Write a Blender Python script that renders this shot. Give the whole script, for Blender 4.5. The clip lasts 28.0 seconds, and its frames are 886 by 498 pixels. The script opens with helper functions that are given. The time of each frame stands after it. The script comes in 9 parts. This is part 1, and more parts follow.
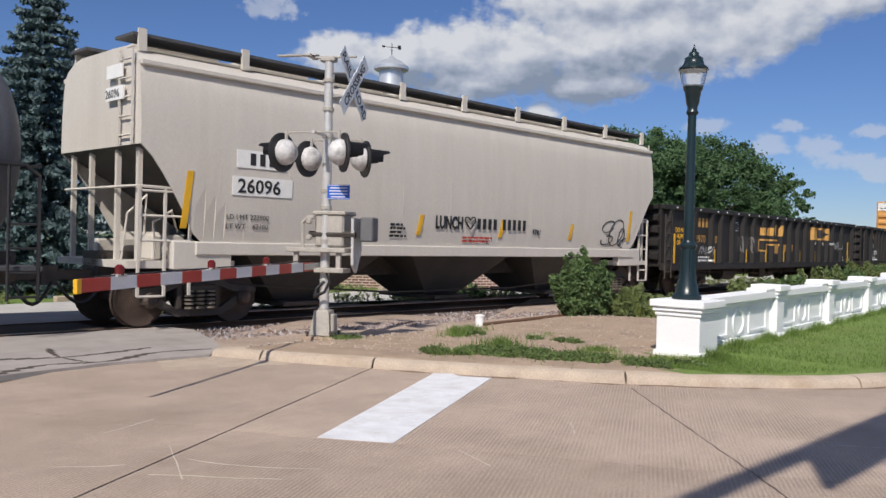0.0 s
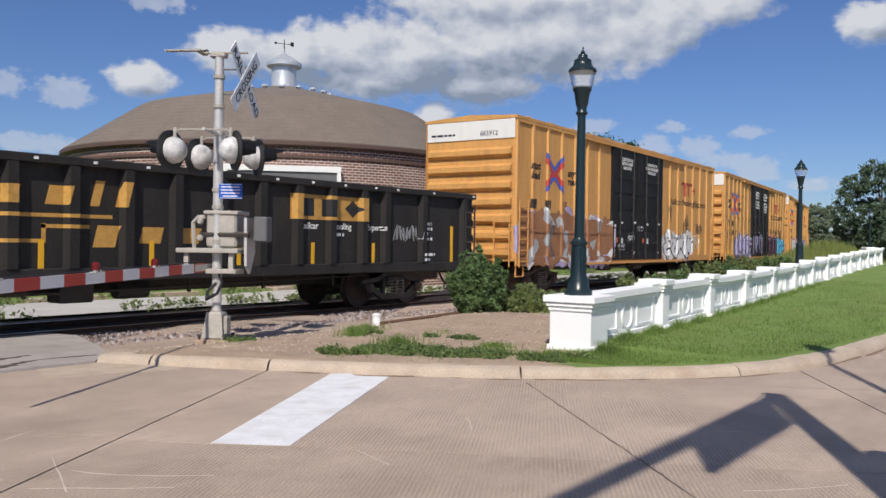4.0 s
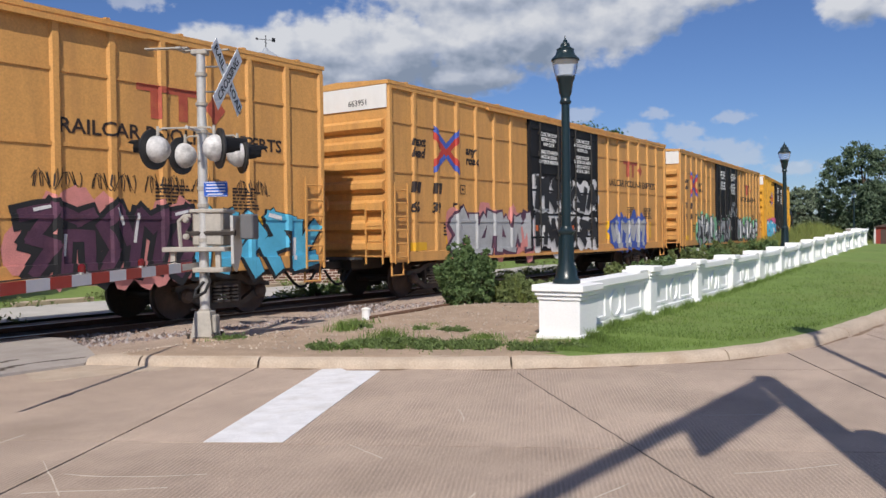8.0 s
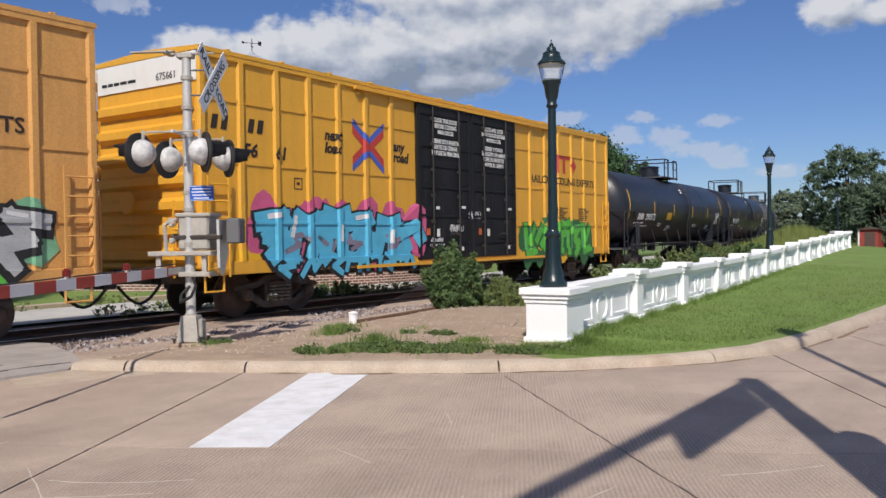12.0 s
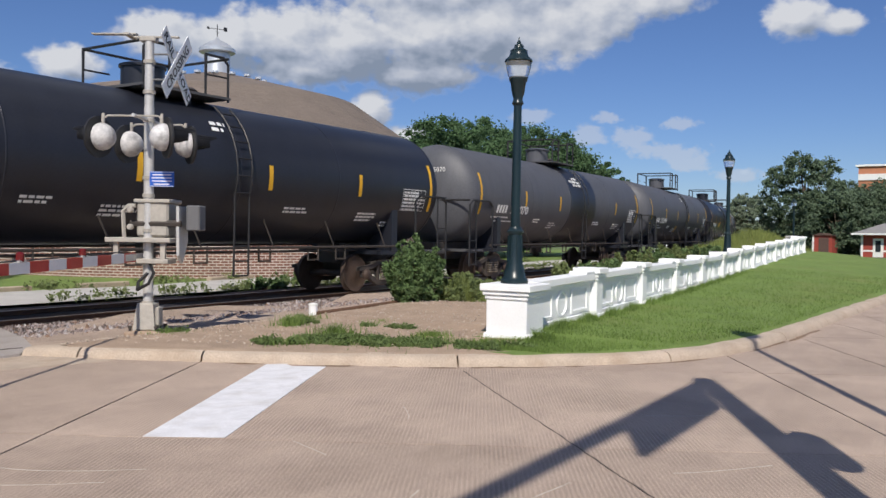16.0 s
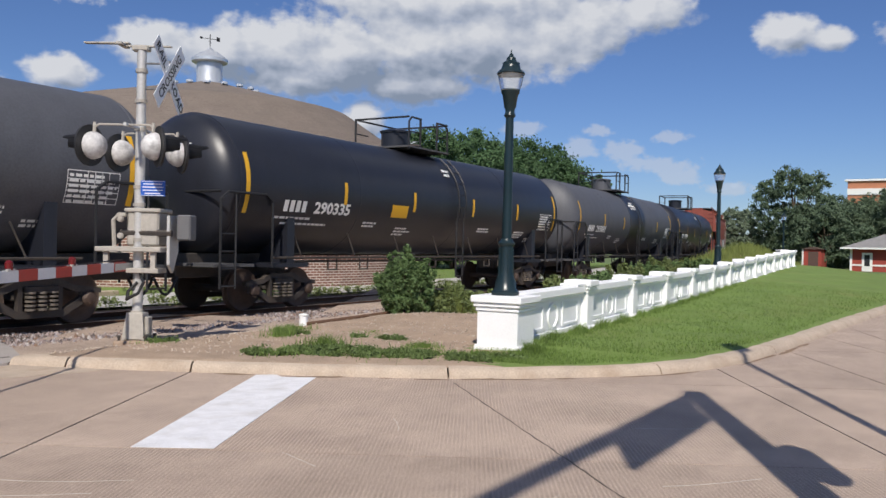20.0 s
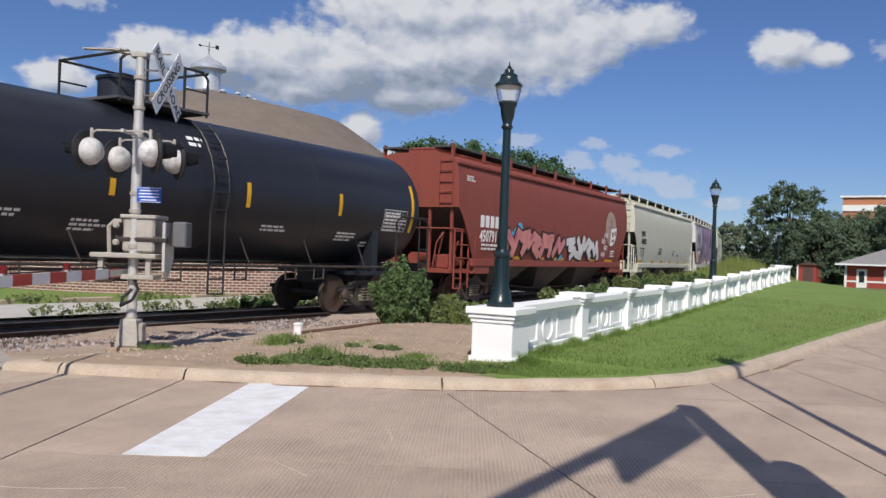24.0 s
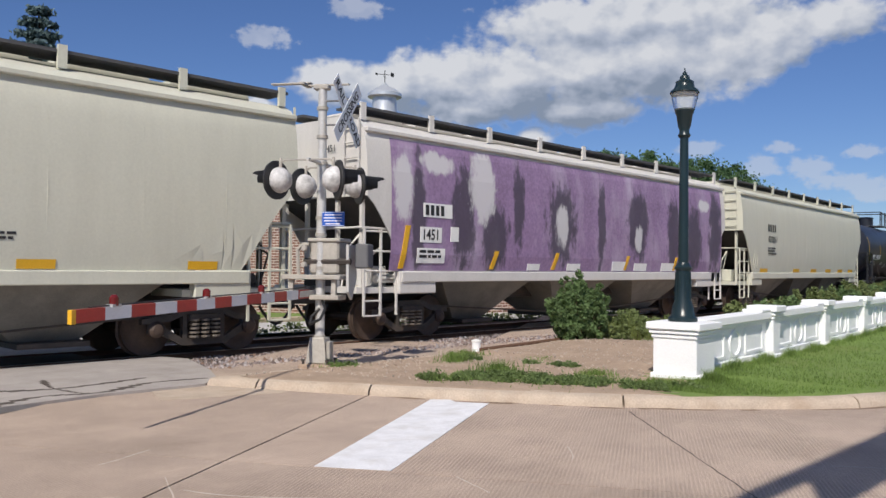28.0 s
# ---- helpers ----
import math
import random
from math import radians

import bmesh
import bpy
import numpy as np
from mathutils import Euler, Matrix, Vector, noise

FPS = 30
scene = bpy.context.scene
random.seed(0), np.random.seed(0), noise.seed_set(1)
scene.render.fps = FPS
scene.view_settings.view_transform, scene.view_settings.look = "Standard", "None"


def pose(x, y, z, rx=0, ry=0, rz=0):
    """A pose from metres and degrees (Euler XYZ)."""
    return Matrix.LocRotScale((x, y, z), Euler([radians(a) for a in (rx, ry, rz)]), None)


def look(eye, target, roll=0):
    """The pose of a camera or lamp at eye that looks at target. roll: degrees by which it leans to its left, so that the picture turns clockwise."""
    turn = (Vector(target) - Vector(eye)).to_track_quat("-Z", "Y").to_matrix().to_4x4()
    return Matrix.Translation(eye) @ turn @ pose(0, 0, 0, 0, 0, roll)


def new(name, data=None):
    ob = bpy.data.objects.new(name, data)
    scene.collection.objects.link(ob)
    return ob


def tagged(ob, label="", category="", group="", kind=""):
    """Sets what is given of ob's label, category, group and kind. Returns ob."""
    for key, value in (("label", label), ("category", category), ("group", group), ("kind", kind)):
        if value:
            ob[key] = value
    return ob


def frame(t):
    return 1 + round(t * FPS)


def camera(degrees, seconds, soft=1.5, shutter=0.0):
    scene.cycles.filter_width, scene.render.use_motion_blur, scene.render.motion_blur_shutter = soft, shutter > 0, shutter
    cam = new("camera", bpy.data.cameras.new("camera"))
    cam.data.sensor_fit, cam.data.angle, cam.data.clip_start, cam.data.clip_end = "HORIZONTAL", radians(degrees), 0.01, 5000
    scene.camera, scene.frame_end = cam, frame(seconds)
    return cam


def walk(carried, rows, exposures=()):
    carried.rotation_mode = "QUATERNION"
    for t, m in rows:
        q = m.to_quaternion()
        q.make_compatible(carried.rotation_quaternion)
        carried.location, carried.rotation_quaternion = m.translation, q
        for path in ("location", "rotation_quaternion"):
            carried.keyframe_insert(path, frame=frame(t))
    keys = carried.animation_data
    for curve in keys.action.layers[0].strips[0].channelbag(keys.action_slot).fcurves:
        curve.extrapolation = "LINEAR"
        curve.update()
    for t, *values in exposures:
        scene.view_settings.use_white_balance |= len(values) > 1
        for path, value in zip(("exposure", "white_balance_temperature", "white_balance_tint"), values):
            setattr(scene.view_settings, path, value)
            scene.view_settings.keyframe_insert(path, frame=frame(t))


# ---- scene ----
# ---------------------------------------------------------------- camera
cam = camera(55.4, 28.0)
EYE = (0.0, 0.0, 1.6)
# seconds, yaw, pitch, roll
TURNS = [
    (0.0, -46.10, -0.53, -1.36),
    (0.5, -48.77, -0.54, -1.43),
    (1.0, -51.31, -0.59, -1.42),
    (1.5, -51.68, -0.54, -1.32),
    (2.0, -52.60, -0.34, -1.37),
    (2.5, -52.86, -0.18, -1.21),
    (3.0, -53.08, -0.35, -0.94),
    (3.5, -53.22, -0.39, -0.81),
    (5.5, -52.69, -0.94, -0.88),
    (6.0, -52.79, -0.84, -0.67),
    (6.5, -53.03, -0.92, -0.40),
    (7.0, -53.41, -0.87, -0.09),
    (7.5, -53.82, -0.91, 0.32),
    (8.0, -54.00, -1.00, 0.70),
    (8.5, -54.12, -1.06, 0.90),
    (9.0, -54.24, -1.17, 1.10),
    (9.5, -54.33, -1.18, 1.22),
    (10.0, -54.25, -1.24, 1.38),
    (10.5, -53.86, -1.11, 1.60),
    (11.0, -53.94, -0.81, 1.67),
    (11.5, -54.33, -0.64, 1.43),
    (12.0, -54.88, -0.77, 0.83),
    (12.5, -55.75, -0.95, 0.06),
    (14.5, -56.71, -1.53, -0.81),
    (15.0, -56.94, -1.46, -0.77),
    (15.5, -57.19, -1.32, -0.75),
    (16.0, -57.41, -1.16, -0.81),
    (16.5, -57.59, -0.83, -0.85),
    (17.0, -57.68, -0.61, -0.89),
    (17.5, -57.66, -0.49, -1.04),
    (18.0, -57.64, -0.43, -1.19),
    (18.5, -57.68, -0.45, -1.30),
    (19.0, -57.79, -0.46, -1.32),
    (19.5, -57.85, -0.41, -1.32),
    (20.0, -58.00, -0.38, -1.21),
    (20.5, -58.05, -0.33, -1.20),
    (21.0, -58.08, -0.32, -1.24),
    (21.5, -58.18, -0.33, -1.37),
    (23.5, -58.42, 0.29, -1.92),
    (24.0, -58.29, 0.35, -1.99),
    (24.5, -56.63, 0.50, -2.07),
    (25.0, -51.52, 0.56, -2.14),
    (25.5, -46.53, 0.71, -1.93),
    (26.0, -45.98, 0.65, -1.88),
    (26.5, -46.27, 0.67, -1.68),
    (27.0, -46.33, 0.80, -1.17),
    (27.5, -46.67, 0.88, -0.90),
    (28.0, -46.42, 1.20, -0.57),
]
walk(cam, [(t, pose(*EYE, 90 + p, r, y)) for t, y, p, r in TURNS])

# ---------------------------------------------------------------- world, sun
SUN_AWAY = Vector((0.89, 0.456, -1.0)).normalized()
world = bpy.data.worlds.new("world")
scene.world = world
world.use_nodes = True
wn = world.node_tree
sky = wn.nodes.new("ShaderNodeTexSky")
sky.sky_type = "NISHITA"
sky.sun_disc = False
sky.sun_elevation = radians(45)
sky.sun_rotation = math.atan2(-0.89, -0.456)
sky.air_density, sky.dust_density, sky.ozone_density = 1.0, 0.0, 4.0
tint = wn.nodes.new("ShaderNodeMix")
tint.data_type, tint.blend_type = "RGBA", "MULTIPLY"
tint.inputs[0].default_value = 1.0
tint.inputs[7].default_value = (0.83, 0.97, 1.33, 1)
wn.links.new(sky.outputs[0], tint.inputs[6])
wn.links.new(tint.outputs[2], wn.nodes["Background"].inputs[0])
wn.nodes["Background"].inputs[1].default_value = 0.062
sun_data = bpy.data.lights.new("sun", "SUN")
sun_data.energy, sun_data.angle, sun_data.color = 4.5, radians(0.55), (1.0, 0.93, 0.84)
sun = new("sun", sun_data)
sun.matrix_world = look((-30, -16, 34), Vector((-30, -16, 34)) + SUN_AWAY)
scene.view_settings.exposure = 0.0

RAIL_Z = 0.05
TRACK_Y, TRACK_X, TRACK_R = 14.2, 13.5, 330.0


def track(s, off=0.0):
    """Plan point and heading (radians) at s metres along the track; off to the far side."""
    a = max(0.0, (s - TRACK_X) / TRACK_R)
    x = s if s <= TRACK_X else TRACK_X + TRACK_R * math.sin(a)
    y = TRACK_Y + TRACK_R * (1 - math.cos(a))
    return x - off * math.sin(a), y + off * math.cos(a), a


# ---------------------------------------------------------------- materials
def nd(nt, kind, **kw):
    n = nt.nodes.new("ShaderNode" + kind)
    for k, v in kw.items():
        n.inputs[k].default_value = v
    return n


def mat(name, color, rough=0.6, metal=0.0, vary=0.25, scale=4.0, fine=60.0, bump=0.0, dirt=0.0, dirt_color=(0.12, 0.1, 0.08),
        stretch=(1, 1, 1), rand=0.0, spec=0.5, coords="Object"):
    """A worn surface: two scales of tone, stains and fine relief."""
    m = bpy.data.materials.new(name)
    m.use_nodes = True
    nt = m.node_tree
    b = nt.nodes["Principled BSDF"]
    tc = nd(nt, "TexCoord")
    mp = nd(nt, "Mapping")
    mp.inputs["Scale"].default_value = stretch
    nt.links.new(tc.outputs[coords], mp.inputs[0])
    n1 = nd(nt, "TexNoise", Scale=scale, Detail=6.0, Roughness=0.6)
    n2 = nd(nt, "TexNoise", Scale=fine, Detail=3.0)
    nt.links.new(mp.outputs[0], n1.inputs[0])
    nt.links.new(tc.outputs[coords], n2.inputs[0])
    mix = nd(nt, "Math")
    mix.operation = "ADD"
    nt.links.new(n1.outputs[0], mix.inputs[0])
    nt.links.new(n2.outputs[0], mix.inputs[1])
    rng = nd(nt, "MapRange")
    rng.inputs[1].default_value, rng.inputs[2].default_value = 0.6, 1.4
    rng.inputs[3].default_value, rng.inputs[4].default_value = 1 - vary, 1 + vary
    nt.links.new(mix.outputs[0], rng.inputs[0])
    hsv = nd(nt, "HueSaturation", Color=(*color, 1))
    nt.links.new(rng.outputs[0], hsv.inputs["Value"])
    last = hsv.outputs[0]
    if rand:
        oi = nd(nt, "ObjectInfo")
        r2 = nd(nt, "MapRange")
        r2.inputs[3].default_value, r2.inputs[4].default_value = 1 - rand, 1 + rand
        nt.links.new(oi.outputs["Random"], r2.inputs[0])
        h2 = nd(nt, "HueSaturation")
        nt.links.new(r2.outputs[0], h2.inputs["Value"])
        nt.links.new(last, h2.inputs["Color"])
        last = h2.outputs[0]
    if dirt:
        n3 = nd(nt, "TexNoise", Scale=scale * 0.55, Detail=8.0, Roughness=0.65)
        nt.links.new(mp.outputs[0], n3.inputs[0])
        r3 = nd(nt, "MapRange")
        r3.inputs[1].default_value, r3.inputs[2].default_value = 0.5, 0.72
        r3.inputs[4].default_value = dirt
        nt.links.new(n3.outputs[0], r3.inputs[0])
        mx = nd(nt, "Mix")
        mx.data_type = "RGBA"
        nt.links.new(r3.outputs[0], mx.inputs[0])
        nt.links.new(last, mx.inputs[6])
        mx.inputs[7].default_value = (*dirt_color, 1)
        last = mx.outputs[2]
    nt.links.new(last, b.inputs["Base Color"])
    b.inputs["Roughness"].default_value = rough
    b.inputs["Metallic"].default_value = metal
    b.inputs["Specular IOR Level"].default_value = spec
    if bump:
        bp = nd(nt, "Bump", Strength=0.6, Distance=bump)
        nt.links.new(n2.outputs[0], bp.inputs["Height"])
        nt.links.new(bp.outputs[0], b.inputs["Normal"])
    return m


def glow(name, color, strength):
    m = bpy.data.materials.new(name)
    m.use_nodes = True
    b = m.node_tree.nodes["Principled BSDF"]
    b.inputs["Base Color"].default_value = (*color, 1)
    b.inputs["Emission Color"].default_value = (*color, 1)
    b.inputs["Emission Strength"].default_value = strength
    return m


def leaf_mat(name, color, vary=0.45, rough=0.6):
    """Leaves: tone by clump and by leaf, light passing through."""
    m = bpy.data.materials.new(name)
    m.use_nodes = True
    nt = m.node_tree
    b = nt.nodes["Principled BSDF"]
    ge = nd(nt, "NewGeometry")
    tc = nd(nt, "TexCoord")
    n = nd(nt, "TexNoise", Scale=0.9, Detail=3.0)
    nt.links.new(tc.outputs["Object"], n.inputs[0])
    ad = nd(nt, "Math")
    ad.operation = "ADD"
    nt.links.new(ge.outputs["Random Per Island"], ad.inputs[0])
    nt.links.new(n.outputs[0], ad.inputs[1])
    r = nd(nt, "MapRange")
    r.inputs[1].default_value, r.inputs[2].default_value = 0.2, 1.5
    r.inputs[3].default_value, r.inputs[4].default_value = 1 - vary, 1 + vary
    nt.links.new(ad.outputs[0], r.inputs[0])
    h = nd(nt, "HueSaturation", Color=(*color, 1))
    nt.links.new(r.outputs[0], h.inputs["Value"])
    nt.links.new(h.outputs[0], b.inputs["Base Color"])
    b.inputs["Roughness"].default_value = rough
    b.inputs["Specular IOR Level"].default_value = 0.25
    tr = nd(nt, "BsdfTranslucent")
    nt.links.new(h.outputs[0], tr.inputs[0])
    ms = nd(nt, "MixShader", Fac=0.3)
    nt.links.new(b.outputs[0], ms.inputs[1])
    nt.links.new(tr.outputs[0], ms.inputs[2])
    nt.links.new(ms.outputs[0], nt.nodes["Material Output"].inputs[0])
    return m


def grooved_concrete(name, color):
    """Tined road concrete: fine grooves across the slab, stains, and tone by slab."""
    m = mat(name, color, 0.85, vary=0.16, scale=0.8, fine=45.0, dirt=0.35, dirt_color=(0.2, 0.15, 0.11), rand=0.05)
    nt = m.node_tree
    tc = nd(nt, "TexCoord")
    mp = nd(nt, "Mapping")
    mp.inputs["Rotation"].default_value = (0, 0, radians(-30 + 90))
    nt.links.new(tc.outputs["Object"], mp.inputs[0])
    wv = nd(nt, "TexWave", Scale=9.5, Distortion=0.9, Detail=4.0)
    wv.inputs["Detail Scale"].default_value = 6.0
    nt.links.new(mp.outputs[0], wv.inputs[0])
    n = nd(nt, "TexNoise", Scale=70.0, Detail=3.0, Roughness=0.7)
    nt.links.new(tc.outputs["Object"], n.inputs[0])
    big = nd(nt, "TexNoise", Scale=1.1, Detail=7.0, Roughness=0.75)
    nt.links.new(tc.outputs["Object"], big.inputs[0])
    rg = nd(nt, "MapRange")
    rg.inputs[1].default_value, rg.inputs[2].default_value = 0.36, 0.62
    rg.inputs[3].default_value = 0.0
    nt.links.new(big.outputs[0], rg.inputs[0])
    mu = nd(nt, "Math")
    mu.operation = "MULTIPLY"
    nt.links.new(wv.outputs["Fac"], mu.inputs[0])
    nt.links.new(rg.outputs[0], mu.inputs[1])
    ad = nd(nt, "Math")
    ad.operation = "MULTIPLY_ADD"
    ad.inputs[1].default_value = 0.5
    nt.links.new(n.outputs[0], ad.inputs[0])
    nt.links.new(mu.outputs[0], ad.inputs[2])
    bp = nd(nt, "Bump", Strength=0.9, Distance=0.0055)
    nt.links.new(ad.outputs[0], bp.inputs["Height"])
    b = nt.nodes["Principled BSDF"]
    nt.links.new(bp.outputs[0], b.inputs["Normal"])
    # grit held in the grooves, speckle of the aggregate, long faint streaks
    grit = nd(nt, "TexNoise", Scale=210.0, Detail=2.0)
    nt.links.new(tc.outputs["Object"], grit.inputs[0])
    streak = nd(nt, "TexNoise", Scale=1.6, Detail=7.0, Roughness=0.7)
    mp2 = nd(nt, "Mapping")
    mp2.inputs["Rotation"].default_value = (0, 0, radians(-62))
    mp2.inputs["Scale"].default_value = (0.5, 3.0, 1)
    nt.links.new(tc.outputs["Object"], mp2.inputs[0])
    nt.links.new(mp2.outputs[0], streak.inputs[0])
    tone = None
    for src, lo, hi, f0, f1 in ((mu.outputs[0], 0.0, 0.8, 1.05, 0.8), (grit.outputs[0], 0.3, 0.7, 0.62, 1.34), (streak.outputs[0], 0.3, 0.7, 0.95, 1.06), (n.outputs[0], 0.3, 0.7, 0.72, 1.24)):
        r = nd(nt, "MapRange")
        r.inputs[1].default_value, r.inputs[2].default_value = lo, hi
        r.inputs[3].default_value, r.inputs[4].default_value = f0, f1
        nt.links.new(src, r.inputs[0])
        if tone is None:
            tone = r.outputs[0]
        else:
            k = nd(nt, "Math")
            k.operation = "MULTIPLY"
            nt.links.new(tone, k.inputs[0])
            nt.links.new(r.outputs[0], k.inputs[1])
            tone = k.outputs[0]
    old = b.inputs["Base Color"].links[0].from_socket
    hs = nd(nt, "HueSaturation")
    nt.links.new(old, hs.inputs["Color"])
    nt.links.new(tone, hs.inputs["Value"])
    nt.links.new(hs.outputs[0], b.inputs["Base Color"])
    return m


def brick_mat(name):
    m = bpy.data.materials.new(name)
    m.use_nodes = True
    nt = m.node_tree
    b = nt.nodes["Principled BSDF"]
    uv = nd(nt, "UVMap")
    br = nd(nt, "TexBrick", Scale=1.0)
    br.inputs["Color1"].default_value = (0.235, 0.115, 0.085, 1)
    br.inputs["Color2"].default_value = (0.16, 0.08, 0.063, 1)
    br.inputs["Mortar"].default_value = (0.56, 0.50, 0.45, 1)
    br.inputs["Mortar Size"].default_value = 0.014
    br.inputs["Brick Width"].default_value = 0.26
    br.inputs["Row Height"].default_value = 0.098
    nt.links.new(uv.outputs[0], br.inputs[0])
    n = nd(nt, "TexNoise", Scale=1.5, Detail=6.0)
    nt.links.new(uv.outputs[0], n.inputs[0])
    r = nd(nt, "MapRange")
    r.inputs[3].default_value, r.inputs[4].default_value = 0.65, 1.35
    nt.links.new(n.outputs[0], r.inputs[0])
    h = nd(nt, "HueSaturation")
    nt.links.new(br.outputs[0], h.inputs["Color"])
    nt.links.new(r.outputs[0], h.inputs["Value"])
    nt.links.new(h.outputs[0], b.inputs["Base Color"])
    b.inputs["Roughness"].default_value = 0.9
    bp = nd(nt, "Bump", Strength=0.5, Distance=0.01)
    bp.invert = True
    nt.links.new(br.outputs["Fac"], bp.inputs["Height"])
    nt.links.new(bp.outputs[0], b.inputs["Normal"])
    return m


def stone_mat(name):
    """Crushed stone: grey, pink and rusty pieces, tone by stone."""
    m = bpy.data.materials.new(name)
    m.use_nodes = True
    nt = m.node_tree
    b = nt.nodes["Principled BSDF"]
    ge = nd(nt, "NewGeometry")
    ramp = nd(nt, "ValToRGB")
    ramp.color_ramp.interpolation = "CONSTANT"
    els = ramp.color_ramp.elements
    els[0].color, els[1].color = (0.13, 0.10, 0.09, 1), (0.42, 0.38, 0.36, 1)
    els[1].position = 0.86
    for pos, col in ((0.22, (0.24, 0.19, 0.175)), (0.45, (0.31, 0.25, 0.235)), (0.64, (0.22, 0.14, 0.10)), (0.74, (0.27, 0.25, 0.26))):
        els.new(pos).color = (*col, 1)
    nt.links.new(ge.outputs["Random Per Island"], ramp.inputs[0])
    tc = nd(nt, "TexCoord")
    n = nd(nt, "TexNoise", Scale=60.0, Detail=3.0)
    nt.links.new(tc.outputs["Object"], n.inputs[0])
    r = nd(nt, "MapRange")
    r.inputs[3].default_value, r.inputs[4].default_value = 0.65, 1.35
    nt.links.new(n.outputs[0], r.inputs[0])
    h = nd(nt, "HueSaturation")
    nt.links.new(ramp.outputs[0], h.inputs["Color"])
    nt.links.new(r.outputs[0], h.inputs["Value"])
    nt.links.new(h.outputs[0], b.inputs["Base Color"])
    b.inputs["Roughness"].default_value = 0.9
    return m


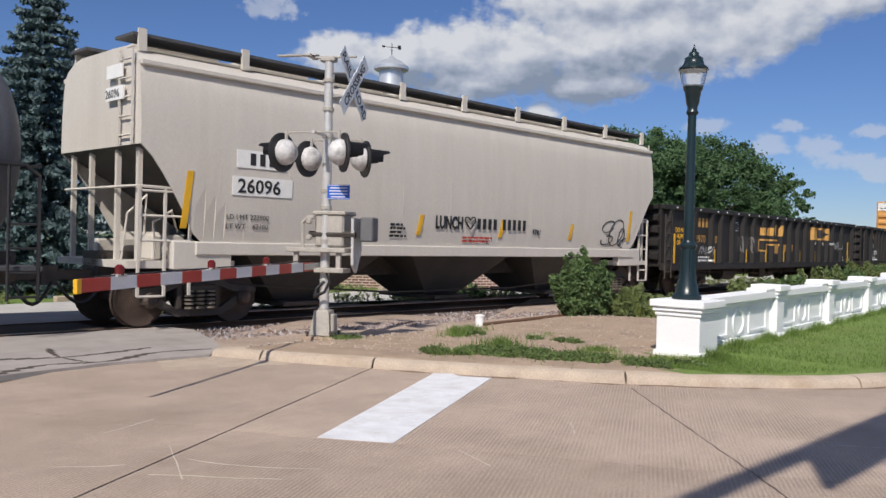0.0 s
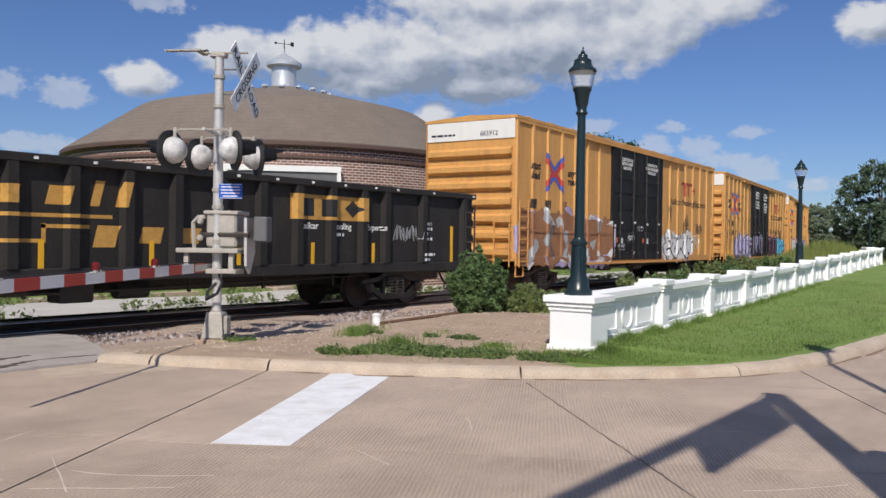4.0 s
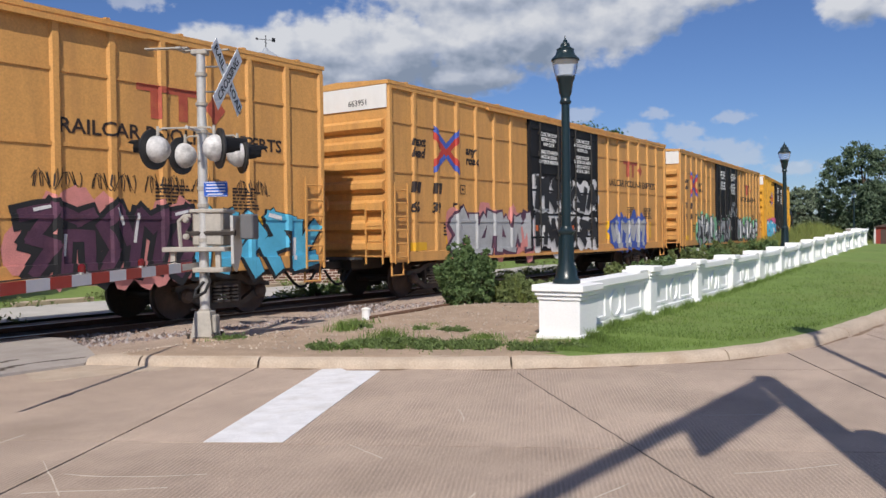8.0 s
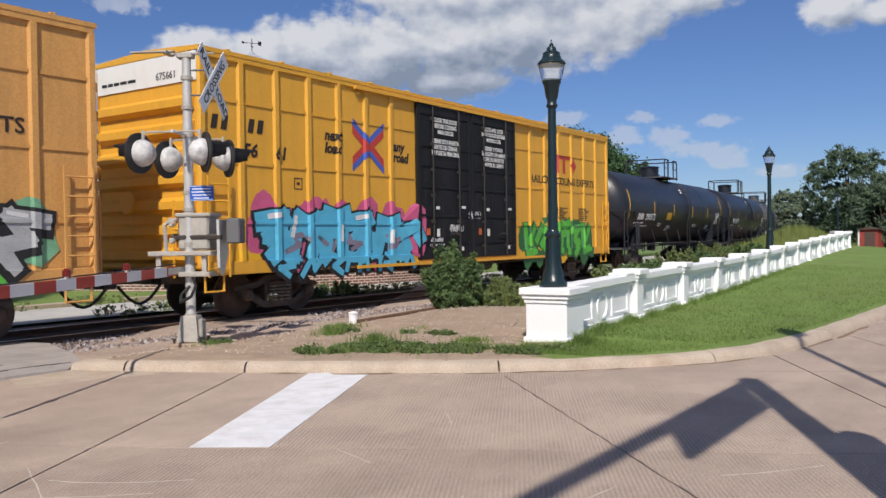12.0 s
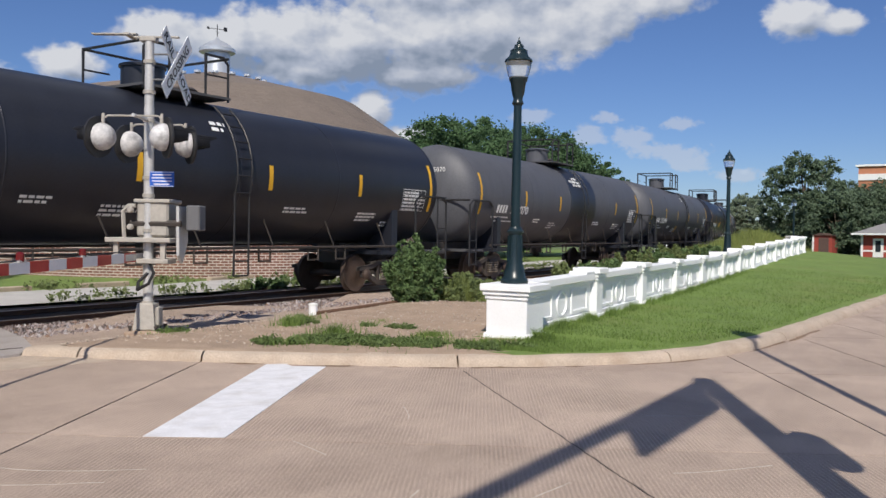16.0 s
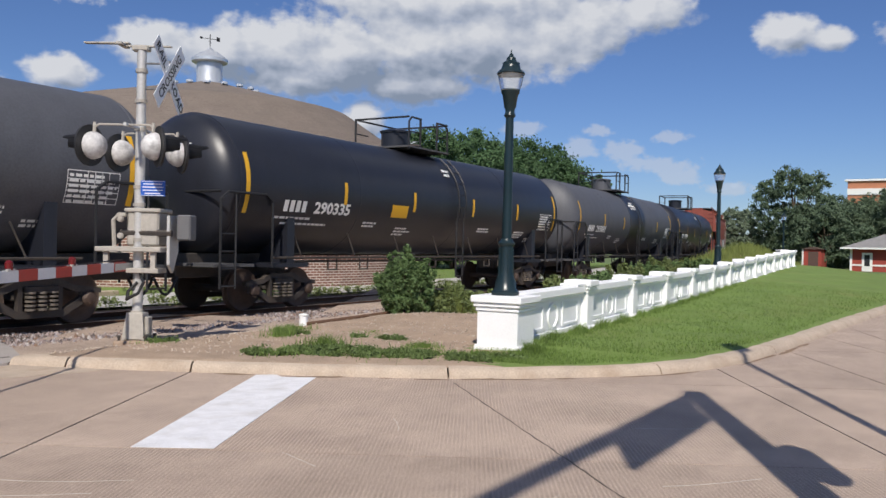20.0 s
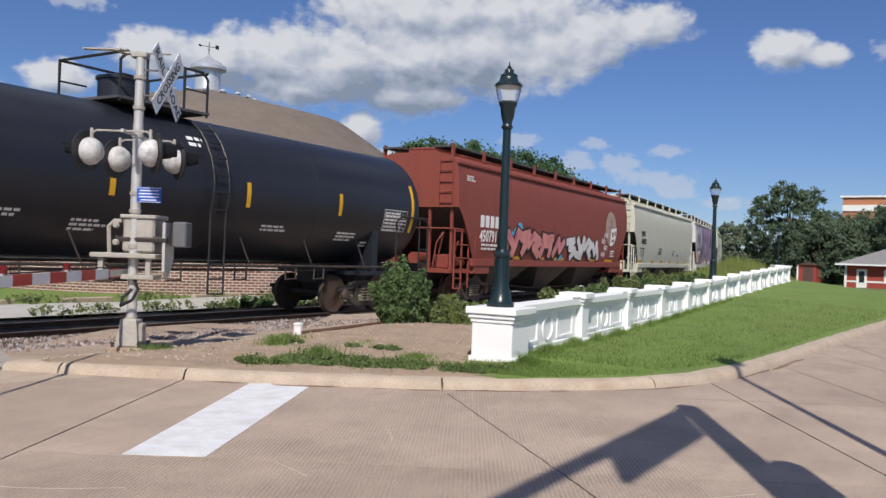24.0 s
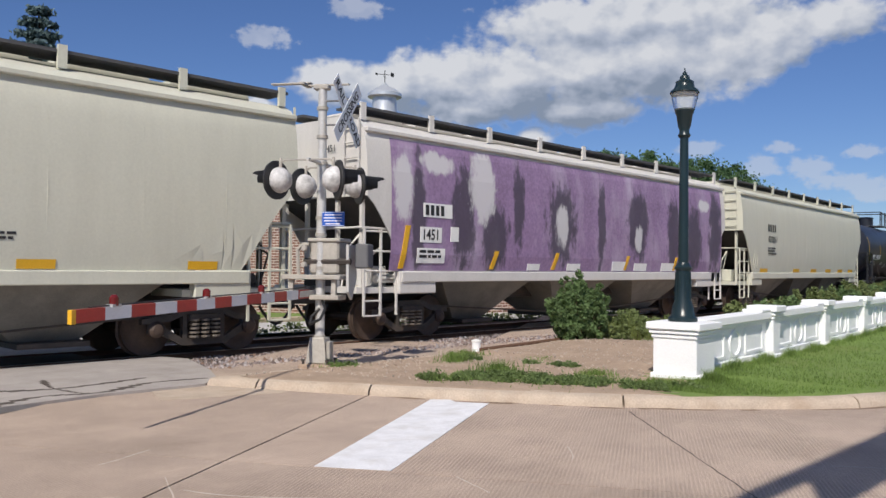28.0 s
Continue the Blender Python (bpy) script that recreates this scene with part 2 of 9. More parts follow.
M = dict(
    concrete=grooved_concrete("road_concrete", (0.445, 0.347, 0.277)),
    curb=mat("curb_concrete", (0.455, 0.37, 0.29), 0.85, vary=0.25, scale=3, fine=50, bump=0.006, dirt=0.4, dirt_color=(0.3, 0.2, 0.12)),
    asphalt=mat("old_asphalt", (0.37, 0.335, 0.31), 0.9, vary=0.22, scale=2.0, fine=130, bump=0.008, dirt=0.3, dirt_color=(0.16, 0.14, 0.12)),
    paint=mat("road_paint", (0.74, 0.74, 0.76), 0.7, vary=0.2, scale=5, fine=120, bump=0.004, dirt=0.5, dirt_color=(0.52, 0.49, 0.45)),
    scratch=mat("scraped_concrete", (0.56, 0.5, 0.43), 0.9, vary=0.3, scale=20, fine=150),
    joint=mat("joint_filler", (0.07, 0.055, 0.045), 0.9),
    dirt=mat("bare_soil", (0.37, 0.275, 0.20), 0.95, vary=0.3, scale=2.6, fine=55, bump=0.02, dirt=0.45, dirt_color=(0.25, 0.185, 0.135)),
    dirt_dark=mat("damp_soil", (0.22, 0.15, 0.10), 0.95, vary=0.4, scale=9, fine=80, bump=0.01),
    ballast=mat("ballast_bed", (0.16, 0.115, 0.095), 0.95, vary=0.45, scale=7, fine=40, bump=0.04, dirt=0.5, dirt_color=(0.12, 0.075, 0.05)),
    oily=mat("oily_stones", (0.055, 0.04, 0.033), 0.85, vary=0.6, scale=9, fine=45, bump=0.03),
    stone=stone_mat("ballast_stone"),
    pebble=mat("pale_pebble", (0.46, 0.38, 0.31), 0.9, vary=0.3, scale=9, fine=50),
    grass=mat("lawn_soil", (0.145, 0.22, 0.046), 0.95, vary=0.35, scale=0.8, fine=35, bump=0.03, dirt=0.5, dirt_color=(0.22, 0.21, 0.07)),
    blade=leaf_mat("grass_blade", (0.142, 0.212, 0.054), 0.55),
    field=mat("far_field", (0.11, 0.16, 0.05), 0.95, vary=0.35, scale=0.1, fine=3, dirt=0.4, dirt_color=(0.2, 0.19, 0.08)),
    gravel=mat("pale_gravel", (0.47, 0.455, 0.43), 0.95, vary=0.2, scale=1.0, fine=30, bump=0.01, dirt=0.3, dirt_color=(0.4, 0.38, 0.33)),
    tie=mat("creosote_tie", (0.075, 0.055, 0.042), 0.9, vary=0.4, scale=4, fine=30, bump=0.01, stretch=(4, 1, 1), rand=0.3),
    rust=mat("rusty_rail", (0.12, 0.062, 0.036), 0.8, vary=0.3, scale=6, fine=60, bump=0.002),
    railtop=mat("worn_rail_head", (0.5, 0.48, 0.46), 0.3, 0.9, vary=0.1),
    white=mat("white_masonry_paint", (0.88, 0.885, 0.89), 0.55, vary=0.04, scale=2, fine=40, bump=0.004, dirt=0.12, dirt_color=(0.62, 0.63, 0.62)),
    green=mat("dark_green_enamel", (0.008, 0.021, 0.026), 0.32, vary=0.2, scale=3, fine=40, dirt=0.2, dirt_color=(0.02, 0.06, 0.06)),
    galv=mat("galvanised_steel", (0.58, 0.57, 0.55), 0.45, 0.35, vary=0.14, scale=5, fine=40, dirt=0.25, dirt_color=(0.4, 0.37, 0.33)),
    alu=mat("cast_aluminium", (0.42, 0.39, 0.345), 0.6, 0.2, vary=0.18, scale=5, fine=16, dirt=0.35, dirt_color=(0.36, 0.31, 0.26)),
    dark_box=mat("dark_grey_casting", (0.13, 0.13, 0.135), 0.6, vary=0.2),
    black=mat("black_enamel", (0.018, 0.018, 0.02), 0.5, vary=0.3),
    cream=mat("weathered_white_dome", (0.58, 0.57, 0.565), 0.5, vary=0.3, scale=6, fine=22, dirt=0.9, dirt_color=(0.17, 0.165, 0.16)),
    red_sheet=mat("red_reflective", (0.46, 0.042, 0.03), 0.4, vary=0.1, scale=4, dirt=0.2, dirt_color=(0.4, 0.1, 0.07)),
    white_sheet=mat("white_reflective", (0.74, 0.75, 0.77), 0.4, vary=0.08, scale=4, dirt=0.3, dirt_color=(0.55, 0.55, 0.56)),
    lens_red=mat("red_lens", (0.13, 0.012, 0.014), 0.15, vary=0.1),
    blue=mat("blue_sign", (0.02, 0.1, 0.48), 0.4, vary=0.08),
    steel_sign=mat("white_sign_face", (0.84, 0.85, 0.86), 0.4, vary=0.06, scale=6),
    letter_black=mat("black_letter", (0.02, 0.02, 0.022), 0.6, vary=0.1),
    letter_white=mat("white_letter", (0.80, 0.80, 0.78), 0.6, vary=0.1),
    letter_gold=mat("gold_letter", (0.52, 0.29, 0.07), 0.6, vary=0.25, scale=9, dirt=0.6, dirt_color=(0.2, 0.12, 0.03)),
    letter_red=mat("red_letter", (0.5, 0.05, 0.035), 0.6, vary=0.15),
    red_faded=mat("faded_red_letter", (0.42, 0.085, 0.05), 0.65, vary=0.3, scale=5, dirt=0.5, dirt_color=(0.5, 0.2, 0.07)),
    letter_blue=mat("blue_letter", (0.06, 0.11, 0.45), 0.6, vary=0.1),
    letter_brown=mat("brown_letter", (0.03, 0.018, 0.014), 0.6, vary=0.15),
    faded=mat("faded_emblem_paint", (0.40, 0.30, 0.25), 0.6, vary=0.25, scale=4, dirt=0.6, dirt_color=(0.3, 0.13, 0.1)),
    emblem_ghost=mat("faded_emblem_dark", (0.33, 0.22, 0.18), 0.6, vary=0.3, scale=4, dirt=0.5, dirt_color=(0.4, 0.3, 0.25)),
    scrawl=mat("faint_grey_spray", (0.13, 0.125, 0.12), 0.7, vary=0.4, scale=6),
    brick=brick_mat("barn_brick"),
    shingle=mat("brown_shingle", (0.175, 0.142, 0.118), 0.95, vary=0.22, scale=1.2, fine=14, bump=0.03, dirt=0.35, dirt_color=(0.14, 0.12, 0.1)),
    fascia=mat("brown_fascia", (0.1, 0.06, 0.05), 0.7, vary=0.2),
    trim=mat("white_trim", (0.78, 0.78, 0.76), 0.6, vary=0.06),
    zinc=mat("zinc_cupola", (0.62, 0.65, 0.68), 0.35, 0.5, vary=0.12, scale=2, stretch=(3, 3, 0.5)),
    bark=mat("tree_bark", (0.09, 0.065, 0.045), 0.95, vary=0.4, scale=6, fine=40, bump=0.02, stretch=(3, 3, 0.6)),
    leaf_big=leaf_mat("broad_leaf", (0.075, 0.135, 0.058), 0.35),
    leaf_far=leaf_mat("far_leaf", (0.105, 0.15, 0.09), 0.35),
    # distance haze is mixed into this paler leaf colour
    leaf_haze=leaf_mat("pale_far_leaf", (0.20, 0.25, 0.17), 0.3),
    leaf_spruce=leaf_mat("spruce_needles", (0.105, 0.155, 0.16)),
    leaf_bush=leaf_mat("bush_leaf", (0.118, 0.182, 0.07)),
    leaf_weed=leaf_mat("weed_leaf", (0.16, 0.20, 0.075)),
    tall=leaf_mat("tall_grass", (0.21, 0.25, 0.075), 0.3),
    mat_leaf=leaf_mat("low_weed_leaf", (0.125, 0.175, 0.06), 0.4),
    red_wall=mat("red_board", (0.32, 0.055, 0.04), 0.8, vary=0.2, scale=3, fine=30, stretch=(1, 1, 5)),
    grey_roof=mat("grey_shingle", (0.23, 0.225, 0.22), 0.9, vary=0.2, scale=2),
    orange_wall=mat("orange_masonry", (0.48, 0.2, 0.11), 0.85, vary=0.15, scale=1),
    pane=mat("window_glass", (0.03, 0.035, 0.04), 0.08, vary=0.1),
    wood=mat("weathered_pole", (0.16, 0.12, 0.09), 0.9, vary=0.3, stretch=(3, 3, 0.4)),
    steel=mat("oily_steel", (0.060, 0.051, 0.045), 0.65, 0.2, vary=0.4, scale=5, dirt=0.6, dirt_color=(0.11, 0.08, 0.06)),
    wheel=mat("wheel_steel", (0.085, 0.058, 0.045), 0.6, 0.3, vary=0.35, scale=5, dirt=0.6, dirt_color=(0.05, 0.04, 0.035)),
    tread=mat("polished_tread", (0.5, 0.48, 0.46), 0.3, 0.9, vary=0.1),
    spring=mat("spring_steel", (0.2, 0.17, 0.14), 0.5, 0.4, vary=0.2),
    yellow_mark=mat("yellow_reflector", (0.72, 0.40, 0.02), 0.45, vary=0.1),
    box_orange=mat("boxcar_ochre", (0.60, 0.31, 0.092), 0.6, vary=0.2, scale=1.6, fine=30, dirt=0.5, dirt_color=(0.42, 0.215, 0.08), stretch=(2.5, 2.5, 0.35)),
    box_yellow=mat("boxcar_bright_yellow", (0.70, 0.36, 0.035), 0.5, vary=0.08, scale=1.6, fine=30, dirt=0.25, dirt_color=(0.5, 0.26, 0.05), stretch=(2.5, 2.5, 0.35)),
    door_steel=mat("door_lock_steel", (0.045, 0.04, 0.036), 0.55, 0.2, vary=0.3),
    placard=mat("orange_placard", (0.55, 0.12, 0.03), 0.6, vary=0.2),
    door_black=mat("boxcar_black_door", (0.014, 0.014, 0.016), 0.6, vary=0.3, spec=0.22, scale=2, fine=30, dirt=0.3, dirt_color=(0.04, 0.037, 0.035), stretch=(2, 2, 0.4)),
    box_white=mat("boxcar_white_end", (0.75, 0.74, 0.71), 0.6, vary=0.06, dirt=0.3, dirt_color=(0.6, 0.55, 0.48), stretch=(1, 1, 0.4)),
    gon_black=mat("gondola_black", (0.024, 0.022, 0.021), 0.6, vary=0.4, scale=1.6, fine=25, spec=0.3, dirt=0.55, dirt_color=(0.048, 0.041, 0.038), stretch=(2, 2, 0.4)),
    hop_beige=mat("hopper_beige", (0.58, 0.54, 0.485), 0.6, vary=0.08, scale=1.2, fine=25, dirt=0.25, dirt_color=(0.42, 0.38, 0.32), stretch=(2.2, 2.2, 0.3)),
    hop_grey=mat("hopper_grey_green", (0.57, 0.565, 0.475), 0.6, vary=0.07, scale=1.2, fine=25, dirt=0.22, dirt_color=(0.43, 0.42, 0.35), stretch=(2.2, 2.2, 0.3)),
    hop_brown=mat("hopper_red_brown", (0.235, 0.055, 0.038), 0.6, vary=0.15, scale=1.2, fine=25, dirt=0.3, dirt_color=(0.17, 0.05, 0.035), stretch=(2.2, 2.2, 0.3)),
    hop_white=mat("hopper_dull_white", (0.62, 0.60, 0.57), 0.6, vary=0.08, scale=1.2, fine=25, dirt=0.25, dirt_color=(0.45, 0.42, 0.39), stretch=(2.2, 2.2, 0.3)),
    # near-black: the shade under the sloping ends is put into this colour
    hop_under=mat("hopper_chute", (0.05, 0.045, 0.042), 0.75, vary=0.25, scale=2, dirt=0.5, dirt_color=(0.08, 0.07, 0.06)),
    # soiling and the body's shade over the chutes, both in one colour
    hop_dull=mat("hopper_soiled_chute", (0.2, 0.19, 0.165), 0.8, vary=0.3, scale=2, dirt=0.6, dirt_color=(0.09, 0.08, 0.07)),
    walk=mat("roof_grating", (0.07, 0.07, 0.075), 0.7, vary=0.3, fine=90),
    tank_black=mat("tank_black", (0.0165, 0.0185, 0.027), 0.38, vary=0.25, scale=1.2, fine=25, dirt=0.25, spec=0.45, dirt_color=(0.022, 0.022, 0.024), stretch=(2, 2, 0.5)),
    tank_grey=mat("tank_faded_black", (0.082, 0.085, 0.098), 0.55, vary=0.22, scale=1.2, fine=25, dirt=0.3, dirt_color=(0.06, 0.06, 0.066), stretch=(2, 2, 0.5)),
    g_dark=mat("spray_dark", (0.05, 0.04, 0.06), 0.6, vary=0.3, scale=2),
    g_black=mat("spray_black", (0.016, 0.016, 0.018), 0.6, vary=0.2),
    g_white=mat("spray_white", (0.66, 0.66, 0.66), 0.6, vary=0.25, scale=3),
    g_silver=mat("spray_silver", (0.40, 0.41, 0.42), 0.45, vary=0.35, scale=3),
    g_cyan=mat("spray_cyan", (0.09, 0.42, 0.62), 0.6, vary=0.25, scale=3),
    g_pink=mat("spray_pink", (0.55, 0.10, 0.22), 0.6, vary=0.3, scale=3),
    g_salmon=mat("spray_salmon", (0.60, 0.24, 0.22), 0.6, vary=0.3, scale=3),
    g_lilac=mat("spray_lilac", (0.38, 0.33, 0.50), 0.6, vary=0.35, scale=3),
    g_green=mat("spray_green", (0.10, 0.42, 0.05), 0.6, vary=0.35, scale=3),
    g_forest=mat("spray_dark_green", (0.03, 0.13, 0.04), 0.6, vary=0.3, scale=3),
    g_mauve=mat("spray_mauve", (0.22, 0.19, 0.26), 0.6, vary=0.3, scale=3),
    g_mint=mat("spray_mint", (0.18, 0.40, 0.24), 0.6, vary=0.4, scale=3),
    g_blue=mat("spray_blue", (0.05, 0.10, 0.40), 0.6, vary=0.3, scale=3),
    g_rust=mat("spray_rust", (0.30, 0.14, 0.065), 0.7, vary=0.4, scale=2, dirt=0.5, dirt_color=(0.22, 0.095, 0.04)),
    g_plum=mat("spray_plum", (0.075, 0.03, 0.06), 0.6, vary=0.5, scale=2, dirt=0.5, dirt_color=(0.26, 0.10, 0.15)),
)


def soft_spray(name):
    """Purple spray paint with soft dark and pale clouds, set out along the car's side."""
    m = mat(name, (0.28, 0.185, 0.32), 0.6, vary=0.3, scale=1.3, fine=14, dirt=0.8, dirt_color=(0.50, 0.43, 0.54), stretch=(1.3, 1.3, 0.5))
    nt = m.node_tree
    b = nt.nodes["Principled BSDF"]
    tc = nd(nt, "TexCoord")
    nz = nd(nt, "TexNoise", Scale=2.6, Detail=6.0, Roughness=0.65)
    mp = nd(nt, "Mapping")
    mp.inputs["Scale"].default_value = (1.6, 1.0, 0.7)
    nt.links.new(tc.outputs["Object"], mp.inputs[0])
    nt.links.new(mp.outputs[0], nz.inputs[0])
    for color, gain, spots in (((0.05, 0.042, 0.06), 0.85, ((-6.75, 2.7, 0.22, 1.3), (-5.3, 2.7, 0.4, 1.2), (-4.2, 2.2, 0.5, 0.8), (-3.3, 3.0, 0.22, 1.0), (-1.5, 2.7, 0.62, 1.0), (0.4, 2.7, 0.2, 1.2), (2.35, 2.8, 0.6, 0.95), (4.5, 2.6, 0.4, 1.1), (5.9, 2.5, 0.5, 1.0), (7.4, 2.8, 0.45, 1.3))),
                               ((0.62, 0.61, 0.62), 0.9, ((-4.65, 3.35, 0.45, 0.8), (-1.5, 2.6, 0.26, 0.5), (2.38, 2.4, 0.2, 0.35), (-6.2, 3.75, 0.5, 0.25), (-7.2, 3.2, 0.3, 0.7), (6.6, 3.6, 0.4, 0.2)))):
        last = None
        for x, z, rx, rz in spots:
            s = nd(nt, "VectorMath")
            s.operation = "SUBTRACT"
            nt.links.new(tc.outputs["Object"], s.inputs[0])
            s.inputs[1].default_value = (x, 0, z)
            d = nd(nt, "VectorMath")
            d.operation = "MULTIPLY"
            d.inputs[1].default_value = (1 / rx, 0, 1 / rz)
            nt.links.new(s.outputs[0], d.inputs[0])
            ln = nd(nt, "VectorMath")
            ln.operation = "LENGTH"
            nt.links.new(d.outputs[0], ln.inputs[0])
            if last is None:
                last = ln.outputs["Value"]
            else:
                k = nd(nt, "Math")
                k.operation = "MINIMUM"
                nt.links.new(last, k.inputs[0])
                nt.links.new(ln.outputs["Value"], k.inputs[1])
                last = k.outputs[0]
        ad = nd(nt, "Math")
        ad.operation = "MULTIPLY_ADD"
        ad.inputs[1].default_value = 2.0
        nt.links.new(nz.outputs[0], ad.inputs[0])
        nt.links.new(last, ad.inputs[2])
        r = nd(nt, "MapRange")
        r.interpolation_type = "SMOOTHSTEP"
        r.inputs[1].default_value, r.inputs[2].default_value = 1.75, 2.2
        r.inputs[3].default_value, r.inputs[4].default_value = gain, 0.0
        nt.links.new(ad.outputs[0], r.inputs[0])
        mx = nd(nt, "Mix")
        mx.data_type = "RGBA"
        nt.links.new(r.outputs[0], mx.inputs[0])
        nt.links.new(b.inputs["Base Color"].links[0].from_socket, mx.inputs[6])
        mx.inputs[7].default_value = (*color, 1)
        nt.links.new(mx.outputs[2], b.inputs["Base Color"])
    return m


M["g_purple"] = soft_spray("spray_purple_side")


def glass_mat():
    m = bpy.data.materials.new("clear_lamp_glass")
    m.use_nodes = True
    b = m.node_tree.nodes["Principled BSDF"]
    b.inputs["Base Color"].default_value = (0.9, 0.93, 0.95, 1)
    b.inputs["Roughness"].default_value = 0.25
    b.inputs["Transmission Weight"].default_value = 0.85
    b.inputs["IOR"].default_value = 1.15
    return m


M["glass"] = glass_mat()


# ---------------------------------------------------------------- mesh helpers
def thing(name, label, category, m=None, group="", kind=""):
    ob = new(name)
    ob.empty_display_size = 0.2
    if m is not None:
        ob.matrix_basis = m
    return tagged(ob, label, category, group, kind)


def part(name, bm, material, parent=None, label="", smooth=False):
    me = bpy.data.meshes.new(name)
    bm.to_mesh(me)
    bm.free()
    me.materials.append(material)
    if smooth:
        for p in me.polygons:
            p.use_smooth = True
        me.set_sharp_from_angle(angle=radians(38))
    ob = new(name, me)
    ob.parent = parent
    if label:
        ob["label"] = label
    return ob


def raw_part(name, verts, faces, material, parent=None, label="", smooth=False):
    me = bpy.data.meshes.new(name)
    me.from_pydata(verts, [], faces)
    me.materials.append(material)
    if smooth:
        for p in me.polygons:
            p.use_smooth = True
    ob = new(name, me)
    ob.parent = parent
    if label:
        ob["label"] = label
    return ob


def like(ob, m, parent=None):
    """Another object on the same mesh."""
    o = bpy.data.objects.new(ob.name.split(".")[0], ob.data)
    scene.collection.objects.link(o)
    o.parent = parent if parent is not None else ob.parent
    o.matrix_basis = m
    return o


def B():
    return bmesh.new()


def hexa(bm, pts):
    v = [bm.verts.new(p) for p in pts]
    for f in ((0, 3, 2, 1), (4, 5, 6, 7), (0, 1, 5, 4), (1, 2, 6, 5), (2, 3, 7, 6), (3, 0, 4, 7)):
        bm.faces.new([v[i] for i in f])
    return bm


def box(bm, x0, x1, y0, y1, z0, z1, b=0.0):
    hexa(bm, [(x0, y0, z0), (x1, y0, z0), (x1, y1, z0), (x0, y1, z0), (x0, y0, z1), (x1, y0, z1), (x1, y1, z1), (x0, y1, z1)])
    if b:
        bm.edges.ensure_lookup_table()
        bmesh.ops.bevel(bm, geom=bm.edges[-12:], offset=b, segments=1, affect="EDGES")
    return bm


def rod(bm, p, q, r, r2=None, n=8, caps=True):
    p, q = Vector(p), Vector(q)
    d = (q - p).normalized()
    a = d.orthogonal().normalized()
    c = d.cross(a)
    r2 = r if r2 is None else r2
    lo, hi = [], []
    for i in range(n):
        w = 2 * math.pi * i / n
        e = a * math.cos(w) + c * math.sin(w)
        lo.append(bm.verts.new(p + e * r))
        hi.append(bm.verts.new(q + e * r2))
    for i in range(n):
        j = (i + 1) % n
        bm.faces.new((lo[i], lo[j], hi[j], hi[i]))
    if caps:
        bm.faces.new(lo[::-1])
        bm.faces.new(hi)
    return bm


def pipe(bm, pts, r, n=6):
    """One tube swept along the points."""
    P = [Vector(p) for p in pts]
    rings = []
    up = None
    for i, p in enumerate(P):
        d = ((P[i + 1] - p).normalized() if i + 1 < len(P) else Vector()) + ((p - P[i - 1]).normalized() if i else Vector())
        d = d.normalized() if d.length > 1e-6 else (P[1] - P[0]).normalized()
        a = d.orthogonal() if up is None else up - d * up.dot(d)
        a = a.normalized() if a.length > 1e-4 else d.orthogonal().normalized()
        up = a
        c = d.cross(a)
        k = 1.0
        if 0 < i < len(P) - 1:
            k = 1 / max(0.6, abs(d.dot((P[i + 1] - p).normalized())))
        rings.append([bm.verts.new(p + (a * math.cos(2 * math.pi * j / n) + c * math.sin(2 * math.pi * j / n)) * r * k) for j in range(n)])
    for q, w in zip(rings, rings[1:]):
        for j in range(n):
            bm.faces.new((q[j], q[(j + 1) % n], w[(j + 1) % n], w[j]))
    bm.faces.new(rings[0][::-1])
    bm.faces.new(rings[-1])
    return bm


def lathe(bm, prof, n=20, at=(0, 0, 0), axis="z"):
    """prof: (radius, height) from one end to the other."""
    rings = []
    for r, z in prof:
        ring = []
        for i in range(n):
            w = 2 * math.pi * i / n
            p = (r * math.cos(w), r * math.sin(w), z)
            if axis == "x":
                p = (z, r * math.cos(w), r * math.sin(w))
            if axis == "y":
                p = (r * math.sin(w), z, r * math.cos(w))
            ring.append(bm.verts.new(Vector(p) + Vector(at)))
        rings.append(ring)
    for a, c in zip(rings, rings[1:]):
        for i in range(n):
            j = (i + 1) % n
            bm.faces.new((a[i], a[j], c[j], c[i]))
    bm.faces.new(rings[0][::-1])
    bm.faces.new(rings[-1])
    return bm


def prism(bm, poly, y0, y1, plane="xz"):
    """poly in one plane, extruded along the third axis."""
    def at(p, h):
        return {"xz": (p[0], h, p[1]), "xy": (p[0], p[1], h), "yz": (h, p[0], p[1])}[plane]
    a = [bm.verts.new(at(p, y0)) for p in poly]
    c = [bm.verts.new(at(p, y1)) for p in poly]
    n = len(poly)
    for i in range(n):
        j = (i + 1) % n
        bm.faces.new((a[i], a[j], c[j], c[i]))
    bm.faces.new(a[::-1])
    bm.faces.new(c)
    bmesh.ops.recalc_face_normals(bm, faces=bm.faces)
    return bm


